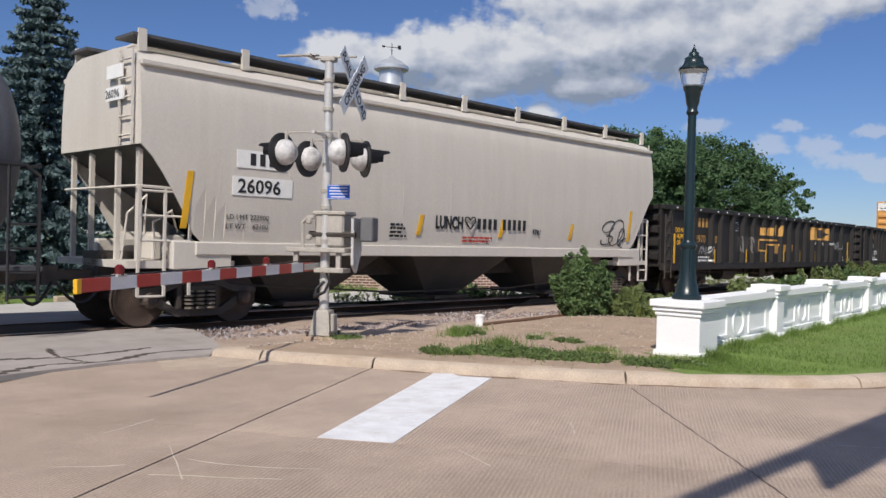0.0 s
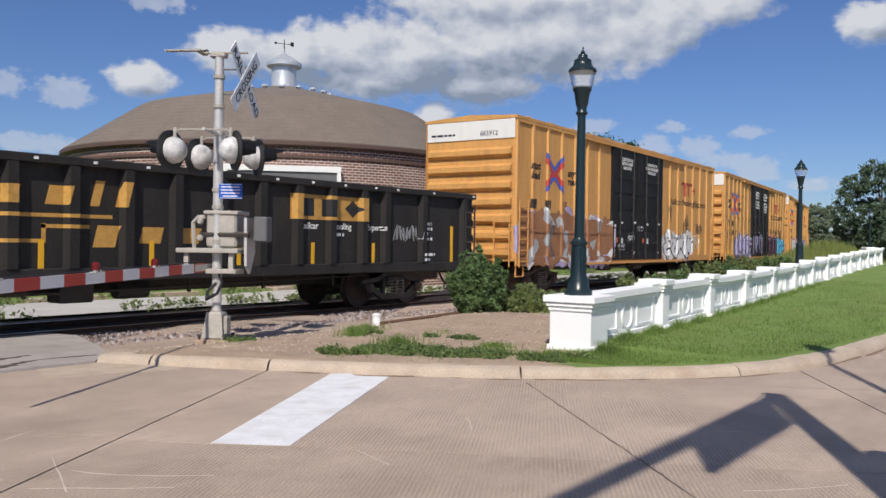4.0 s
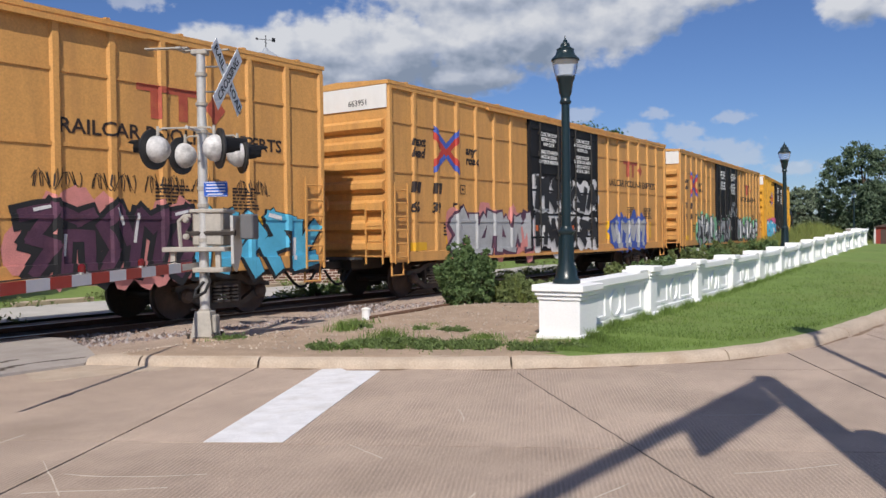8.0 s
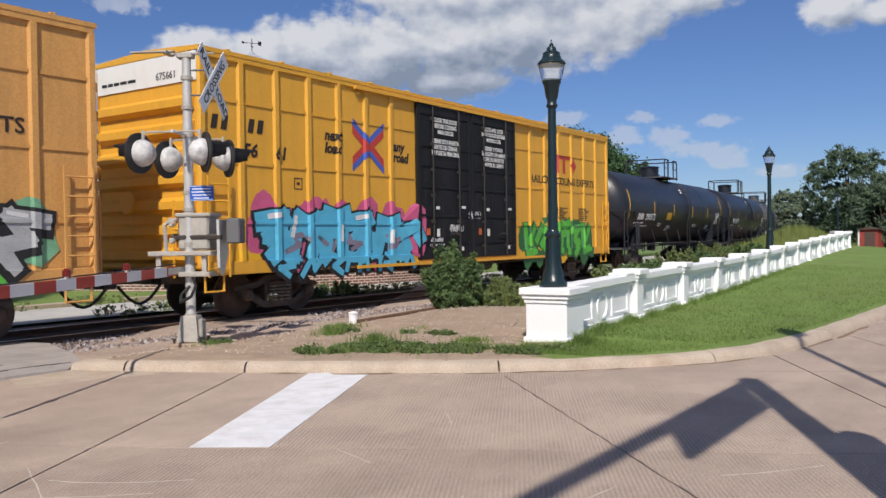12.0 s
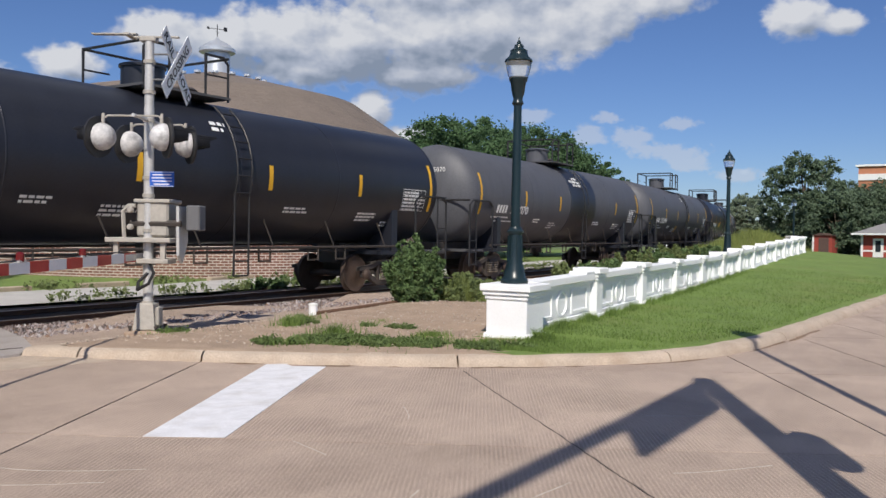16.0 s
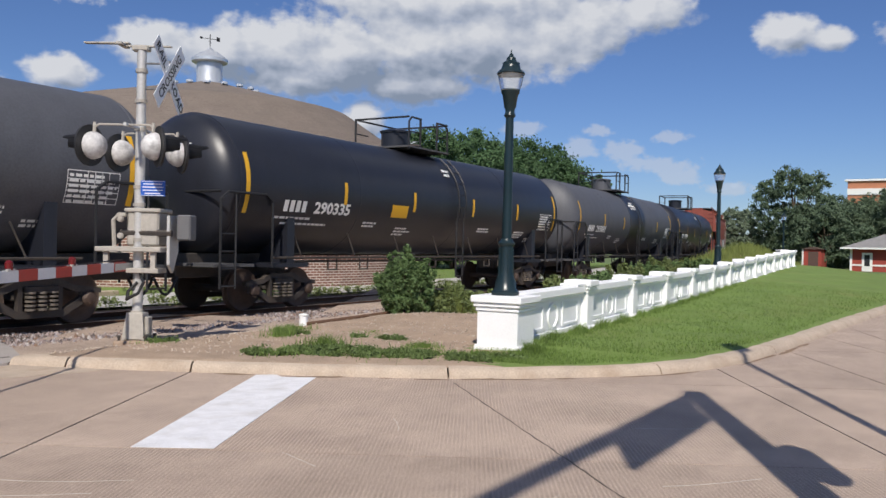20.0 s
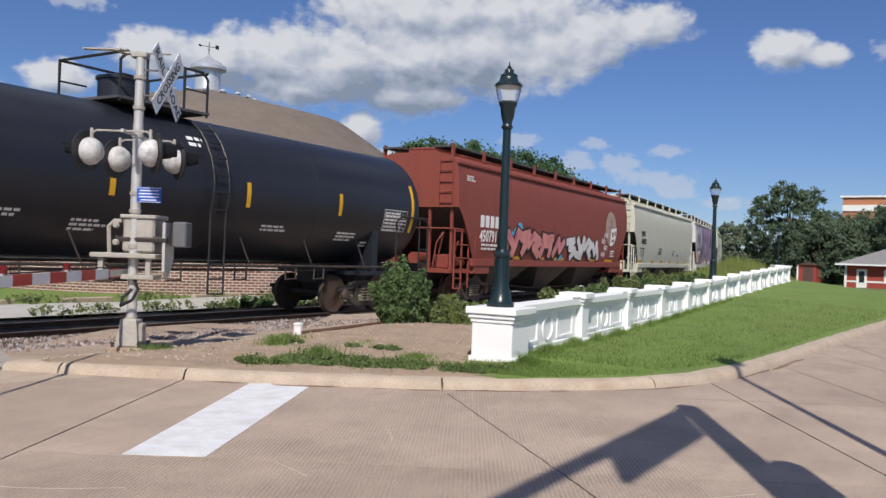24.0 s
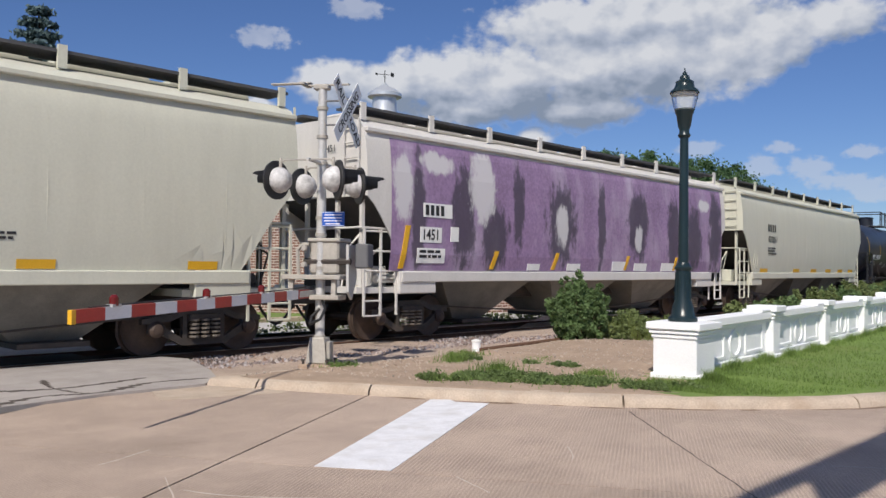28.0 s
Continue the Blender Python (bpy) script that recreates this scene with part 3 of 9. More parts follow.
def words(text, size, material, m, parent, label="", name="lettering", align="LEFT", bold=0.0, width=1.0, lean=0.0, span=0.0):
    """Flat lettering in the built-in font, turned into a mesh; x along the text, y up."""
    cu = bpy.data.curves.new("text", "FONT")
    cu.body, cu.size, cu.align_x, cu.extrude, cu.offset = text, size, align, 0.002, bold
    cu.resolution_u = 2
    ob = bpy.data.objects.new("text", cu)
    me = bpy.data.meshes.new_from_object(ob)
    bpy.data.objects.remove(ob)
    bpy.data.curves.remove(cu)
    me.materials.clear()
    me.materials.append(material)
    if span:
        xs = [v.co.x for v in me.vertices]
        width = span / (max(xs) - min(xs))
    me.transform(Matrix.Diagonal((width, 1, 1, 1)))
    if lean:
        me.transform(Matrix(((1, lean, 0, 0), (0, 1, 0, 0), (0, 0, 1, 0), (0, 0, 0, 1))))
    o = new(name, me)
    o.parent = parent
    o.matrix_basis = m
    if label:
        o["label"] = label
    return o


def leaves(rng, centers, radii, per, size, flat=0.0, squash=1.0):
    """Many small leaf faces round clump centres: two triangles each."""
    centers, radii = np.asarray(centers, float), np.asarray(radii, float)
    n = len(centers) * per
    c = np.repeat(centers, per, 0)
    d = rng.normal(size=(n, 3))
    d /= np.linalg.norm(d, axis=1)[:, None]
    rad = np.repeat(radii, per) * np.clip(np.abs(rng.normal(0, 0.62, n)) + 0.1, 0, 1.7)
    p = c + d * rad[:, None] * (1, 1, squash)
    nrm = d * 0.25 + rng.normal(size=(n, 3)) * 0.7 + (-0.2, -0.1, flat)
    nrm /= np.linalg.norm(nrm, axis=1)[:, None]
    u = np.cross(nrm, rng.normal(size=(n, 3)))
    u /= np.linalg.norm(u, axis=1)[:, None]
    v = np.cross(nrm, u)
    s = size * rng.uniform(0.6, 1.4, (n, 1))
    vs = np.stack([p - u * s, p + v * s * 0.55, p + u * s, p - v * s * 0.55], 1).reshape(-1, 3)
    f = np.arange(n * 4).reshape(-1, 4)
    return vs.tolist(), f.tolist()


# ---------------------------------------------------------------- ground
def lerp_path(pts, x):
    return float(np.interp(x, [p[0] for p in pts], [p[1] for p in pts]))


# front foot of the kerb, from the crossing round the corner and along the street
KERB = [(5.95, 9.95), (6.45, 8.85), (6.95, 7.86), (7.72, 6.45), (8.48, 5.25), (9.4, 4.2), (10.53, 3.28), (11.9, 2.78), (14.0, 2.5), (17.5, 2.3), (22.0, 2.05), (30.0, 1.5), (45.0, 0.2), (70.0, -3.0)]


def smooth_path(pts, n):
    """Points evenly spread along a rounded line through pts."""
    P = [Vector((x, y, 0)) for x, y in pts]
    out = []
    for i in range(len(P) - 1):
        a, b_, c, d = P[max(i - 1, 0)], P[i], P[i + 1], P[min(i + 2, len(P) - 1)]
        for k in range(n):
            t = k / n
            out.append(0.5 * ((2 * b_) + (c - a) * t + (2 * a - 5 * b_ + 4 * c - d) * t * t + (3 * b_ - a - 3 * c + d) * t ** 3))
    out.append(P[-1])
    return out


def fence_y(x):
    return 5.5 + 0.0698 * (x - 10.8)


def lawn_z(x, y):
    """Height of the grass: it climbs along the white wall and falls away from it."""
    rise = max(0.0, x - 16) * 0.0195
    rise = min(rise, 1.1)
    d = y - fence_y(x)
    near = math.exp(-(d / 4.5) ** 2) if d < 0 else math.exp(-(d / 6.0) ** 2)
    far = 1 if x < 52 else max(0.0, 1 - (x - 52) / 16)
    return 0.13 - 0.36 * min(1.0, max(0.0, (x - 42) / 40)) + (rise + (0.05 if x > 11 else 0)) * near * far


def build_ground():
    me_v, me_f = [], []
    xs = [-3000, -800, -200, -60, -20, 0, 20, 60, 120, 200, 400, 900, 3000]
    for y in xs:
        for x in xs:
            me_v.append((x, y, -0.22))
    n = len(xs)
    for j in range(n - 1):
        for i in range(n - 1):
            a = j * n + i
            me_f.append((a, a + 1, a + n + 1, a + n))
    tagged(raw_part("ground", me_v, me_f, M["field"]), "rough green and straw-coloured grassland to the horizon", "ground", kind="structure")

    # road of concrete slabs
    U, V = Vector((-0.5, 0.866)), Vector((0.866, 0.5))
    us = [-34, -30, -26, -22, -18, -14, -10, -6.6, -3.3, 3.34, 9.0]
    vs = [-30, -24, -18, -12.4, -8.6, -4.9, -1.2, 2.5, 6.31, 10.0, 13.7, 17.4, 21.1, 25, 30, 36]
    road = tagged(new("road"), "pale tan grooved concrete street laid in slabs", "road", kind="structure")
    bm = B()
    box(bm, -45, 60, -45, 9.9, -0.2, -0.03)
    part("joint_filler", bm, M["joint"], road, "dark joint filler between slabs")
    g = 0.009
    for u0, u1 in zip(us, us[1:]):
        for v0, v1 in zip(vs, vs[1:]):
            q = [U * u + V * v for u, v in ((u0 + g, v0 + g), (u1 - g, v0 + g), (u1 - g, v1 - g), (u0 + g, v1 - g))]
            if min(p.x for p in q) > 48 or min(p.y for p in q) > 10:
                continue
            if u1 > 5:
                q[1], q[2] = [U * (6.6 if v1 > 6.4 else 8.0) + V * v for v in (v0 + g, v1 - g)]
            bm = B()
            lo = [(p.x, p.y, -0.15) for p in q]
            hi = [(p.x, p.y, 0.0) for p in q]
            hexa(bm, lo[::-1] + hi[::-1])
            bmesh.ops.recalc_face_normals(bm, faces=bm.faces)
            part("slab", bm, M["concrete"], road)

    # asphalt approach to the crossing
    bm = B()
    prism(bm, [(-14, 6.5), (-2, 8.6), (2.0, 9.55), (4.6, 9.95), (5.9, 9.9), (6.35, 10.35), (6.75, 11.2), (7.25, 12.7), (7.1, 13.32), (-14, 13.32)], -0.15, 0.035, "xy")
    part("asphalt_apron", bm, M["asphalt"], road, "cracked grey asphalt apron before the rails")
    bm = B()
    prism(bm, [(-14, 15.1), (7.4, 15.1), (7.6, 17.0), (-14, 19.0)], -0.15, 0.03, "xy")
    part("asphalt_apron", bm, M["asphalt"], road, "grey asphalt beyond the rails")
    bm = B()
    prism(bm, [(-14, 13.6), (6.2, 13.6), (6.2, 14.8), (-14, 14.8)], -0.15, 0.03, "xy")
    part("crossing_panel", bm, M["tie"], road, "dark timber crossing panel between the rails")
    rng = random.Random(3)
    for pts in ([(3.1, 9.75), (3.9, 10.2), (4.6, 10.05), (5.4, 10.45), (6.2, 10.35)], [(2.2, 10.9), (3.4, 11.0), (4.4, 10.7), (5.6, 10.95)], [(4.4, 10.1), (4.3, 10.8), (4.5, 11.6)]):
        bm = B()
        pts = [(x, y) for x, y in pts]
        sm = smooth_path(pts, 5)
        for a, c in zip(sm, sm[1:]):
            w = rng.uniform(0.002, 0.007)
            a = a + Vector((rng.uniform(-.015, .015), rng.uniform(-.015, .015), 0))
            box(bm, min(a.x, c.x) - w, max(a.x, c.x) + w, min(a.y, c.y) - w, max(a.y, c.y) + w, 0.02, 0.039)
        part("crack", bm, M["joint"], road, "dark crack in the asphalt")

    bm = B()
    prism(bm, [(4.9, 9.2), (6.25, 8.75), (7.0, 8.9), (6.95, 10.6), (6.2, 10.5), (5.2, 10.0)], -0.15, 0.004, "xy")
    part("kerb_end_pad", bm, M["curb"], road, "tan concrete pad at the kerb's end")

    # white bar painted on the road
    bm = B()
    prism(bm, [(4.19, 5.38), (4.53, 4.85), (7.57, 6.44), (7.36, 6.78), (7.45, 6.95), (7.28, 7.11)], 0.001, 0.005, "xy")
    tagged(part("road_marking", bm, M["paint"]), "wide white painted bar on the concrete road", "road marking", kind="structure")
    # sealed saw cut that fans out at the corner
    for i, (a, c, w) in enumerate((((8.3, 5.0), (4.6, 1.25), 0.007), ((14.2, 2.35), (10.6, 0.3), 0.006), ((19.5, 2.1), (15.6, 0.6), 0.006))):
        d = (Vector(c) - Vector(a)).normalized()
        nrm = Vector((-d.y, d.x)) * w
        bm = B()
        rng = random.Random(40 + i)
        n_ = 40
        off = [nrm * rng.uniform(-0.9, 0.9) for _ in range(n_ + 1)]
        wid = [nrm * rng.uniform(0.35, 1.15) for _ in range(n_ + 1)]
        for k in range(n_):
            p, q = Vector(a).lerp(Vector(c), k / n_) + off[k], Vector(a).lerp(Vector(c), (k + 1) / n_) + off[k + 1]
            prism(bm, [tuple(p + wid[k]), tuple(q + wid[k + 1]), tuple(q - wid[k + 1]), tuple(p - wid[k])], 0.0005, 0.003, "xy")
        tagged(part("road_crack", bm, M["joint"]), "dark sealed joint across the concrete road", "crack", kind="structure")

    # pale scratches left on the slabs
    rng = random.Random(12)
    for x, y, a, L_ in ((3.3, 4.6, 130, 0.9), (2.7, 5.6, 160, 0.5), (4.3, 2.9, 200, 0.7), (5.0, 2.2, 170, 0.6), (4.6, 3.9, 60, 0.5), (6.2, 1.2, 150, 0.8), (7.6, 2.0, 140, 0.6), (3.6, 3.3, 110, 0.6), (5.9, 4.1, 35, 0.5), (3.0, 6.6, 20, 0.6), (3.19, 5.9, 242, 0.95), (3.1, 5.46, 285, 1.0)):
        bm = B()
        p, w = Vector((x, y)), radians(a)
        for k in range(6):
            w += rng.uniform(-0.12, 0.18)
            q = p + Vector((math.cos(w), math.sin(w))) * L_ / 6
            nn = Vector((-math.sin(w), math.cos(w))) * rng.uniform(0.002, 0.006)
            prism(bm, [tuple(p - nn), tuple(q - nn), tuple(q + nn), tuple(p + nn)], 0.0003, 0.0016, "xy")
            p = q
        part("scratch", bm, M["scratch"], road, "pale scratch on the concrete")

    # kerb: cast lengths with open joints
    kerb = tagged(new("kerb"), "worn tan concrete kerb with open joints", "kerb", kind="structure")
    path = smooth_path(KERB, 14)
    cum = [0.0]
    for a, c in zip(path, path[1:]):
        cum.append(cum[-1] + (c - a).length)
    cuts = [0.0, 0.75, 2.32, 5.4, 8.2, 11.6, 14.6, 17.6, 20.6, 24, 28, 33, 40, 50, 75]
    prof = [(-0.02, -0.1), (0.0, 0.03), (0.03, 0.085), (0.08, 0.115), (0.27, 0.125), (0.30, -0.1)]

    def at(s):
        s = min(max(s, 0), cum[-1] - 1e-4)
        i = max(k for k in range(len(cum)) if cum[k] <= s)
        i = min(i, len(path) - 2)
        t = (s - cum[i]) / (cum[i + 1] - cum[i])
        d = (path[i + 1] - path[i]).normalized()
        return path[i].lerp(path[i + 1], t), Vector((-d.y, d.x, 0))
    for a, c in zip(cuts, cuts[1:]):
        if a >= cum[-1]:
            break
        bm = B()
        rings = []
        m_ = max(2, int((c - a) / 0.3))
        for k in range(m_ + 1):
            s = a + 0.012 + (c - a - 0.024) * k / m_
            p, nn = at(s)
            wob = noise.noise(Vector((s * 1.7, 0, 0))) * 0.012
            sink = 1.0 if s > 0.7 else 0.8 + 0.2 * s / 0.7
            rings.append([bm.verts.new(p + nn * (o + (wob if o < .2 else 0)) + Vector((0, 0, z if z < 0 else z * sink + wob * 0.5 * sink))) for o, z in prof])
        for r0, r1 in zip(rings, rings[1:]):
            for i in range(len(prof)):
                j = (i + 1) % len(prof)
                bm.faces.new((r0[i], r1[i], r1[j], r0[j]))
        bm.faces.new(rings[0])
        bm.faces.new(rings[-1][::-1])
        bmesh.ops.recalc_face_normals(bm, faces=bm.faces)
        part("kerb_length", bm, M["curb"], kerb, smooth=True)

    # washed soil and grit lying in the gutter
    rng = random.Random(77)
    for k in range(34):
        s = rng.uniform(2.6, 13.5)
        p, nn = at(s)
        p = p - nn * rng.uniform(0.01, 0.08)
        td = Vector((nn.y, -nn.x, 0))
        lx, ly = rng.uniform(0.08, 0.42), rng.uniform(0.015, 0.05)
        bm = B()
        ring = []
        for i in range(12):
            w = 2 * math.pi * i / 12
            r = rng.uniform(0.6, 1.2)
            q = p + td * lx * r * math.cos(w) + nn * ly * r * math.sin(w)
            ring.append(bm.verts.new((q.x, q.y, 0.002)))
        top = bm.verts.new((p.x, p.y, 0.009))
        for i in range(12):
            bm.faces.new((ring[i], ring[(i + 1) % 12], top))
        bmesh.ops.recalc_face_normals(bm, faces=bm.faces)
        part("gutter_dirt", bm, M["dirt_dark"], road, "washed soil in the gutter")

    # bare soil and lawn behind the kerb
    vs_, fs = [], []
    nx, ny = 130, 46
    kb = smooth_path(KERB, 8)
    for i in range(nx + 1):
        x = 6.3 + 60 * (i / nx) ** 1.6
        y0 = float(np.interp(x, [p.x for p in kb], [p.y for p in kb])) + 0.16
        if x < 9:
            y0 += 0.12
        y1 = 11.0 + max(0.0, x - 13.5) ** 2 / (2 * TRACK_R)
        y0 = min(y0, y1 - 0.4)
        for j in range(ny + 1):
            y = y0 + (y1 - y0) * (j / ny) ** 1.3
            edge = max(0.0, 1 - (y1 - y) / 1.4)
            z = lawn_z(x, y) * (1 - edge) - 0.06 * edge
            z += 0.02 * noise.noise(Vector((x * 1.3, y * 1.3, 0))) * min(1, j / 4)
            z = min(z, 0.108 + 0.16 * (y - y0))
            z += 1.2 * math.exp(-((x - 57) / 9) ** 2 - ((y - 12.2) / 1.4) ** 2)
            if 11.4 < x < 15.5 and 6.5 < y < 10.5:
                z += 0.10 * math.exp(-((x - 13.4) / 1.2) ** 2 - ((y - 8.6) / 1.0) ** 2)
            vs_.append((x, y, z))
    for i in range(nx):
        for j in range(ny):
            a = i * (ny + 1) + j
            fs.append((a, a + ny + 1, a + ny + 2, a + 1))
    soil_f, lawn_f = [], []
    for f in fs:
        cx = sum(vs_[k][0] for k in f) / 4
        cy = sum(vs_[k][1] for k in f) / 4
        e = 0.25 * noise.noise(Vector((cx * 2.2, cy * 2.2, 4)))
        is_soil = cy > fence_y(cx) + 0.6 + e or cx < 9.35 + 0.55 * max(0, 5.4 - cy) * -1 + e or (cx < 10.4 + e and cy > 5.35 + e)
        (soil_f if is_soil else lawn_f).append(f)
    tagged(raw_part("soil_strip", vs_, soil_f, M["dirt"], smooth=True), "bare brown soil between kerb and railway", "soil", kind="structure")
    tagged(raw_part("lawn", vs_, lawn_f, M["grass"], smooth=True), "mown green lawn sloping up beside the white wall", "lawn", kind="structure")
    # lawn continuing to the far side of the street's bend
    v2, f2 = [], []
    for i in range(31):
        for j in range(21):
            x = 66.2 + 60 * i / 30
            y = -14 + 42 * j / 20
            v2.append((x, y, lawn_z(x, y) - 0.02 * (i / 30)))
    for i in range(30):
        for j in range(20):
            a = i * 21 + j
            f2.append((a, a + 21, a + 22, a + 1))
    tagged(raw_part("far_lawn", v2, f2, M["grass"], smooth=True), "far part of the green lawn below the trees", "lawn", kind="structure")


build_ground()


def build_track():
    # ballast bed
    vs_, fs = [], []
    ss = list(np.arange(-40, 120, 1.0)) + list(np.arange(120, 420, 10.0))
    offs = [(-3.9, -0.16), (-2.6, -0.02), (-1.7, -0.07), (0, -0.08), (1.7, -0.07), (2.6, -0.1), (3.6, -0.2)]
    for s in ss:
        for o, z in offs:
            x, y, a = track(s, o)
            vs_.append((x, y, z + 0.05 * noise.noise(Vector((x * 0.9, y * 0.9, 0)))))
    k = len(offs)
    for i in range(len(ss) - 1):
        for j in range(k - 1):
            a = i * k + j
            fs.append((a, a + k, a + k + 1, a + 1))
    tagged(raw_part("ballast_bed", vs_, fs, M["ballast"], smooth=True), "rust-stained stone ballast bed under the rails", "ballast", kind="structure")
    # oil-blackened stones along the rails
    vs_, fs = [], []
    ss = list(np.arange(-8, 90, 0.25))
    for s in ss:
        for o in (-2.15, -1.2, 0.5, 1.5):
            x, y, a = track(s, o + (0.28 * noise.noise(Vector((s * 1.1, o, 0))) if abs(o) > 1 else 0))
            vs_.append((x, y, 0.02 + float(np.interp(o, [-2.6, -1.7, 1.7], [-0.02, -0.065, -0.065])) + 0.015 * noise.noise(Vector((x * 2.9, y * 2.9, 0)))))
    for i in range(len(ss) - 1):
        for j in range(3):
            a = i * 4 + j
            fs.append((a, a + 4, a + 5, a + 1))
    tagged(raw_part("oily_ballast", vs_, fs, M["oily"], smooth=True), "oil-blackened ballast along the rails", "ballast", kind="structure")
    # loose stones on the near shoulder
    rng = np.random.default_rng(5)
    n = 17000
    s = rng.uniform(6.6, 22, n)
    o = rng.uniform(-3.9, -0.9, n)
    keep = rng.random(n) < np.clip(1.25 - (s - 6) / 22, 0.25, 1)
    s, o = s[keep], o[keep]
    V_, F_ = [], []
    base = np.array([(1, 0, 0), (-1, 0, 0), (0, 1, 0), (0, -1, 0), (0, 0, 1), (0, 0, -1)], float)
    tri = [(0, 2, 4), (2, 1, 4), (1, 3, 4), (3, 0, 4), (2, 0, 5), (1, 2, 5), (3, 1, 5), (0, 3, 5)]
    for si, oi in zip(s, o):
        x, y, a = track(si, oi)
        if x < 7.3 and y > 12.2:
            continue
        z = float(np.interp(oi, [-3.9, -2.6, -1.7, 0], [-0.16, -0.02, -0.07, -0.08])) + 0.015
        r = rng.uniform(0.018, 0.05)
        b = base * rng.uniform(0.6, 1.3, (6, 1)) * r + rng.normal(0, r * 0.25, (6, 3))
        w = rng.uniform(0, 6.28)
        c_, s_ = math.cos(w), math.sin(w)
        b = np.c_[b[:, 0] * c_ - b[:, 1] * s_, b[:, 0] * s_ + b[:, 1] * c_, b[:, 2]] + (x, y, z)
        i0 = len(V_)
        V_ += b.tolist()
        F_ += [(i0 + p, i0 + q, i0 + r_) for p, q, r_ in tri]
    tagged(raw_part("ballast_stones", V_, F_, M["stone"]), "loose grey and pink crushed stones beside the track", "stones", kind="stuff")
    # pebbles scattered on the bare soil
    V_, F_ = [], []
    for _ in range(2600):
        x, y = rng.uniform(6.6, 16.5), rng.uniform(5.9, 10.9)
        if y < max(14.3 - x * 0.95, 9.6 - (x - 6.6) * 1.6) or (x > 10.2 and y < fence_y(x) + 0.4):
            continue
        r = rng.uniform(0.006, 0.022)
        zz = lawn_z(x, y) + (0.10 * math.exp(-((x - 13.4) / 1.2) ** 2 - ((y - 8.6) / 1.0) ** 2) if 11.4 < x < 15.5 and 6.5 < y < 10.5 else 0.0)
        zz = zz * min(1.0, max(0.0, (11.0 - y) / 1.4)) - 0.06 * max(0.0, 1 - (11.0 - y) / 1.4)
        b = base * rng.uniform(0.6, 1.3, (6, 1)) * r + rng.normal(0, r * 0.25, (6, 3)) + (x, y, zz + r * 0.4)
        i0 = len(V_)
        V_ += b.tolist()
        F_ += [(i0 + p, i0 + q, i0 + r_) for p, q, r_ in tri]
    tagged(raw_part("soil_pebbles", V_, F_, M["pebble"]), "small pebbles scattered on the bare soil", "pebbles", kind="stuff")
    # rails
    for off, nm in ((-0.7175 - 0.035, "near"), (0.7175 + 0.035, "far")):
        rail = tagged(new("rail"), "rusty steel rail with a worn bright head", "rail", kind="structure")
        for name, prof, m_ in (("rail_web", [(-0.07, -0.12), (0.07, -0.12), (0.06, -0.10), (0.012, -0.09), (0.012, -0.035), (0.036, -0.03), (0.036, -0.004), (-0.036, -0.004), (-0.036, -0.03), (-0.012, -0.035), (-0.012, -0.09), (-0.06, -0.10)], M["rust"]),
                               ("rail_head", [(-0.030, -0.004), (0.030, -0.004), (0.024, 0.0), (-0.024, 0.0)], M["railtop"])):
            bm = B()
            rings = []
            for s in list(np.arange(-40, 120, 2.0)) + list(np.arange(120, 421, 10.0)):
                rings.append([bm.verts.new((*track(s, off + p)[:2], RAIL_Z + z)) for p, z in prof])
            for a, c in zip(rings, rings[1:]):
                for i in range(len(prof)):
                    j = (i + 1) % len(prof)
                    bm.faces.new((a[i], a[j], c[j], c[i]))
            part(name, bm, m_, rail)
    # ties
    tr = tagged(new("track_ties"), "dark creosoted timber railway ties", "railway ties", kind="structure")
    bm = B()
    box(bm, -0.11, 0.11, -1.3, 1.3, -0.1, 0.06, 0.008)
    first = part("tie", bm, M["tie"], tr)
    first.matrix_basis = pose(7.6, TRACK_Y, -0.10)
    rng = random.Random(4)
    for i in range(1, 150):
        s = 7.6 + 0.53 * i
        x, y, a = track(s)
        like(first, pose(x, y, -0.105 + rng.uniform(-0.012, 0.01), 0, 0, math.degrees(a) + rng.uniform(-1.5, 1.5)))
    # old rail left lying beside the track, with a white marker post at its end
    bm = B()
    rod(bm, (11.05, 9.62, 0.16), (14.6, 9.72, 0.22), 0.045, n=6)
    tagged(part("old_rail_piece", bm, M["rust"]), "rusty length of old rail lying on the soil", "rail")
    mk = thing("marker_post", "short white capped marker post beside the old rail", "post", pose(11.05, 9.7, 0.1))
    bm = B()
    rod(bm, (0, 0, -0.1), (0, 0, 0.2), 0.075, n=12)
    part("post", bm, M["white"], mk, smooth=True)
    bm = B()
    lathe(bm, [(0.085, 0.2), (0.085, 0.225), (0.03, 0.245)], 12)
    part("cap", bm, M["trim"], mk)


build_track()


def build_far_ground():
    # pale gravel lane and grass beyond the rails
    for name, label, o0, o1, z, m_, s0, s1 in (("gravel_lane", "pale gravel lane running beyond the railway", 3.3, 6.8, -0.10, "gravel", -30, 90), ("far_verge", "strip of green grass before the brick barn", 6.8, 30, -0.14, "grass", -30, 90)):
        v, f = [], []
        ss = np.arange(s0, s1, 2.0)
        for s in ss:
            e = 0.25 * math.sin(s * 0.7) + 0.15 * math.sin(s * 1.9)
            for o in (o0 + (e if o0 > 4 else 0), o1 + (e if o1 < 10 else 0)):
                x, y, a = track(s, o)
                v.append((x, y, z))
        for i in range(len(ss) - 1):
            f.append((2 * i, 2 * i + 2, 2 * i + 3, 2 * i + 1))
        tagged(raw_part(name, v, f, M[m_]), label, "lane" if m_ == "gravel" else "grass", kind="structure")


build_far_ground()


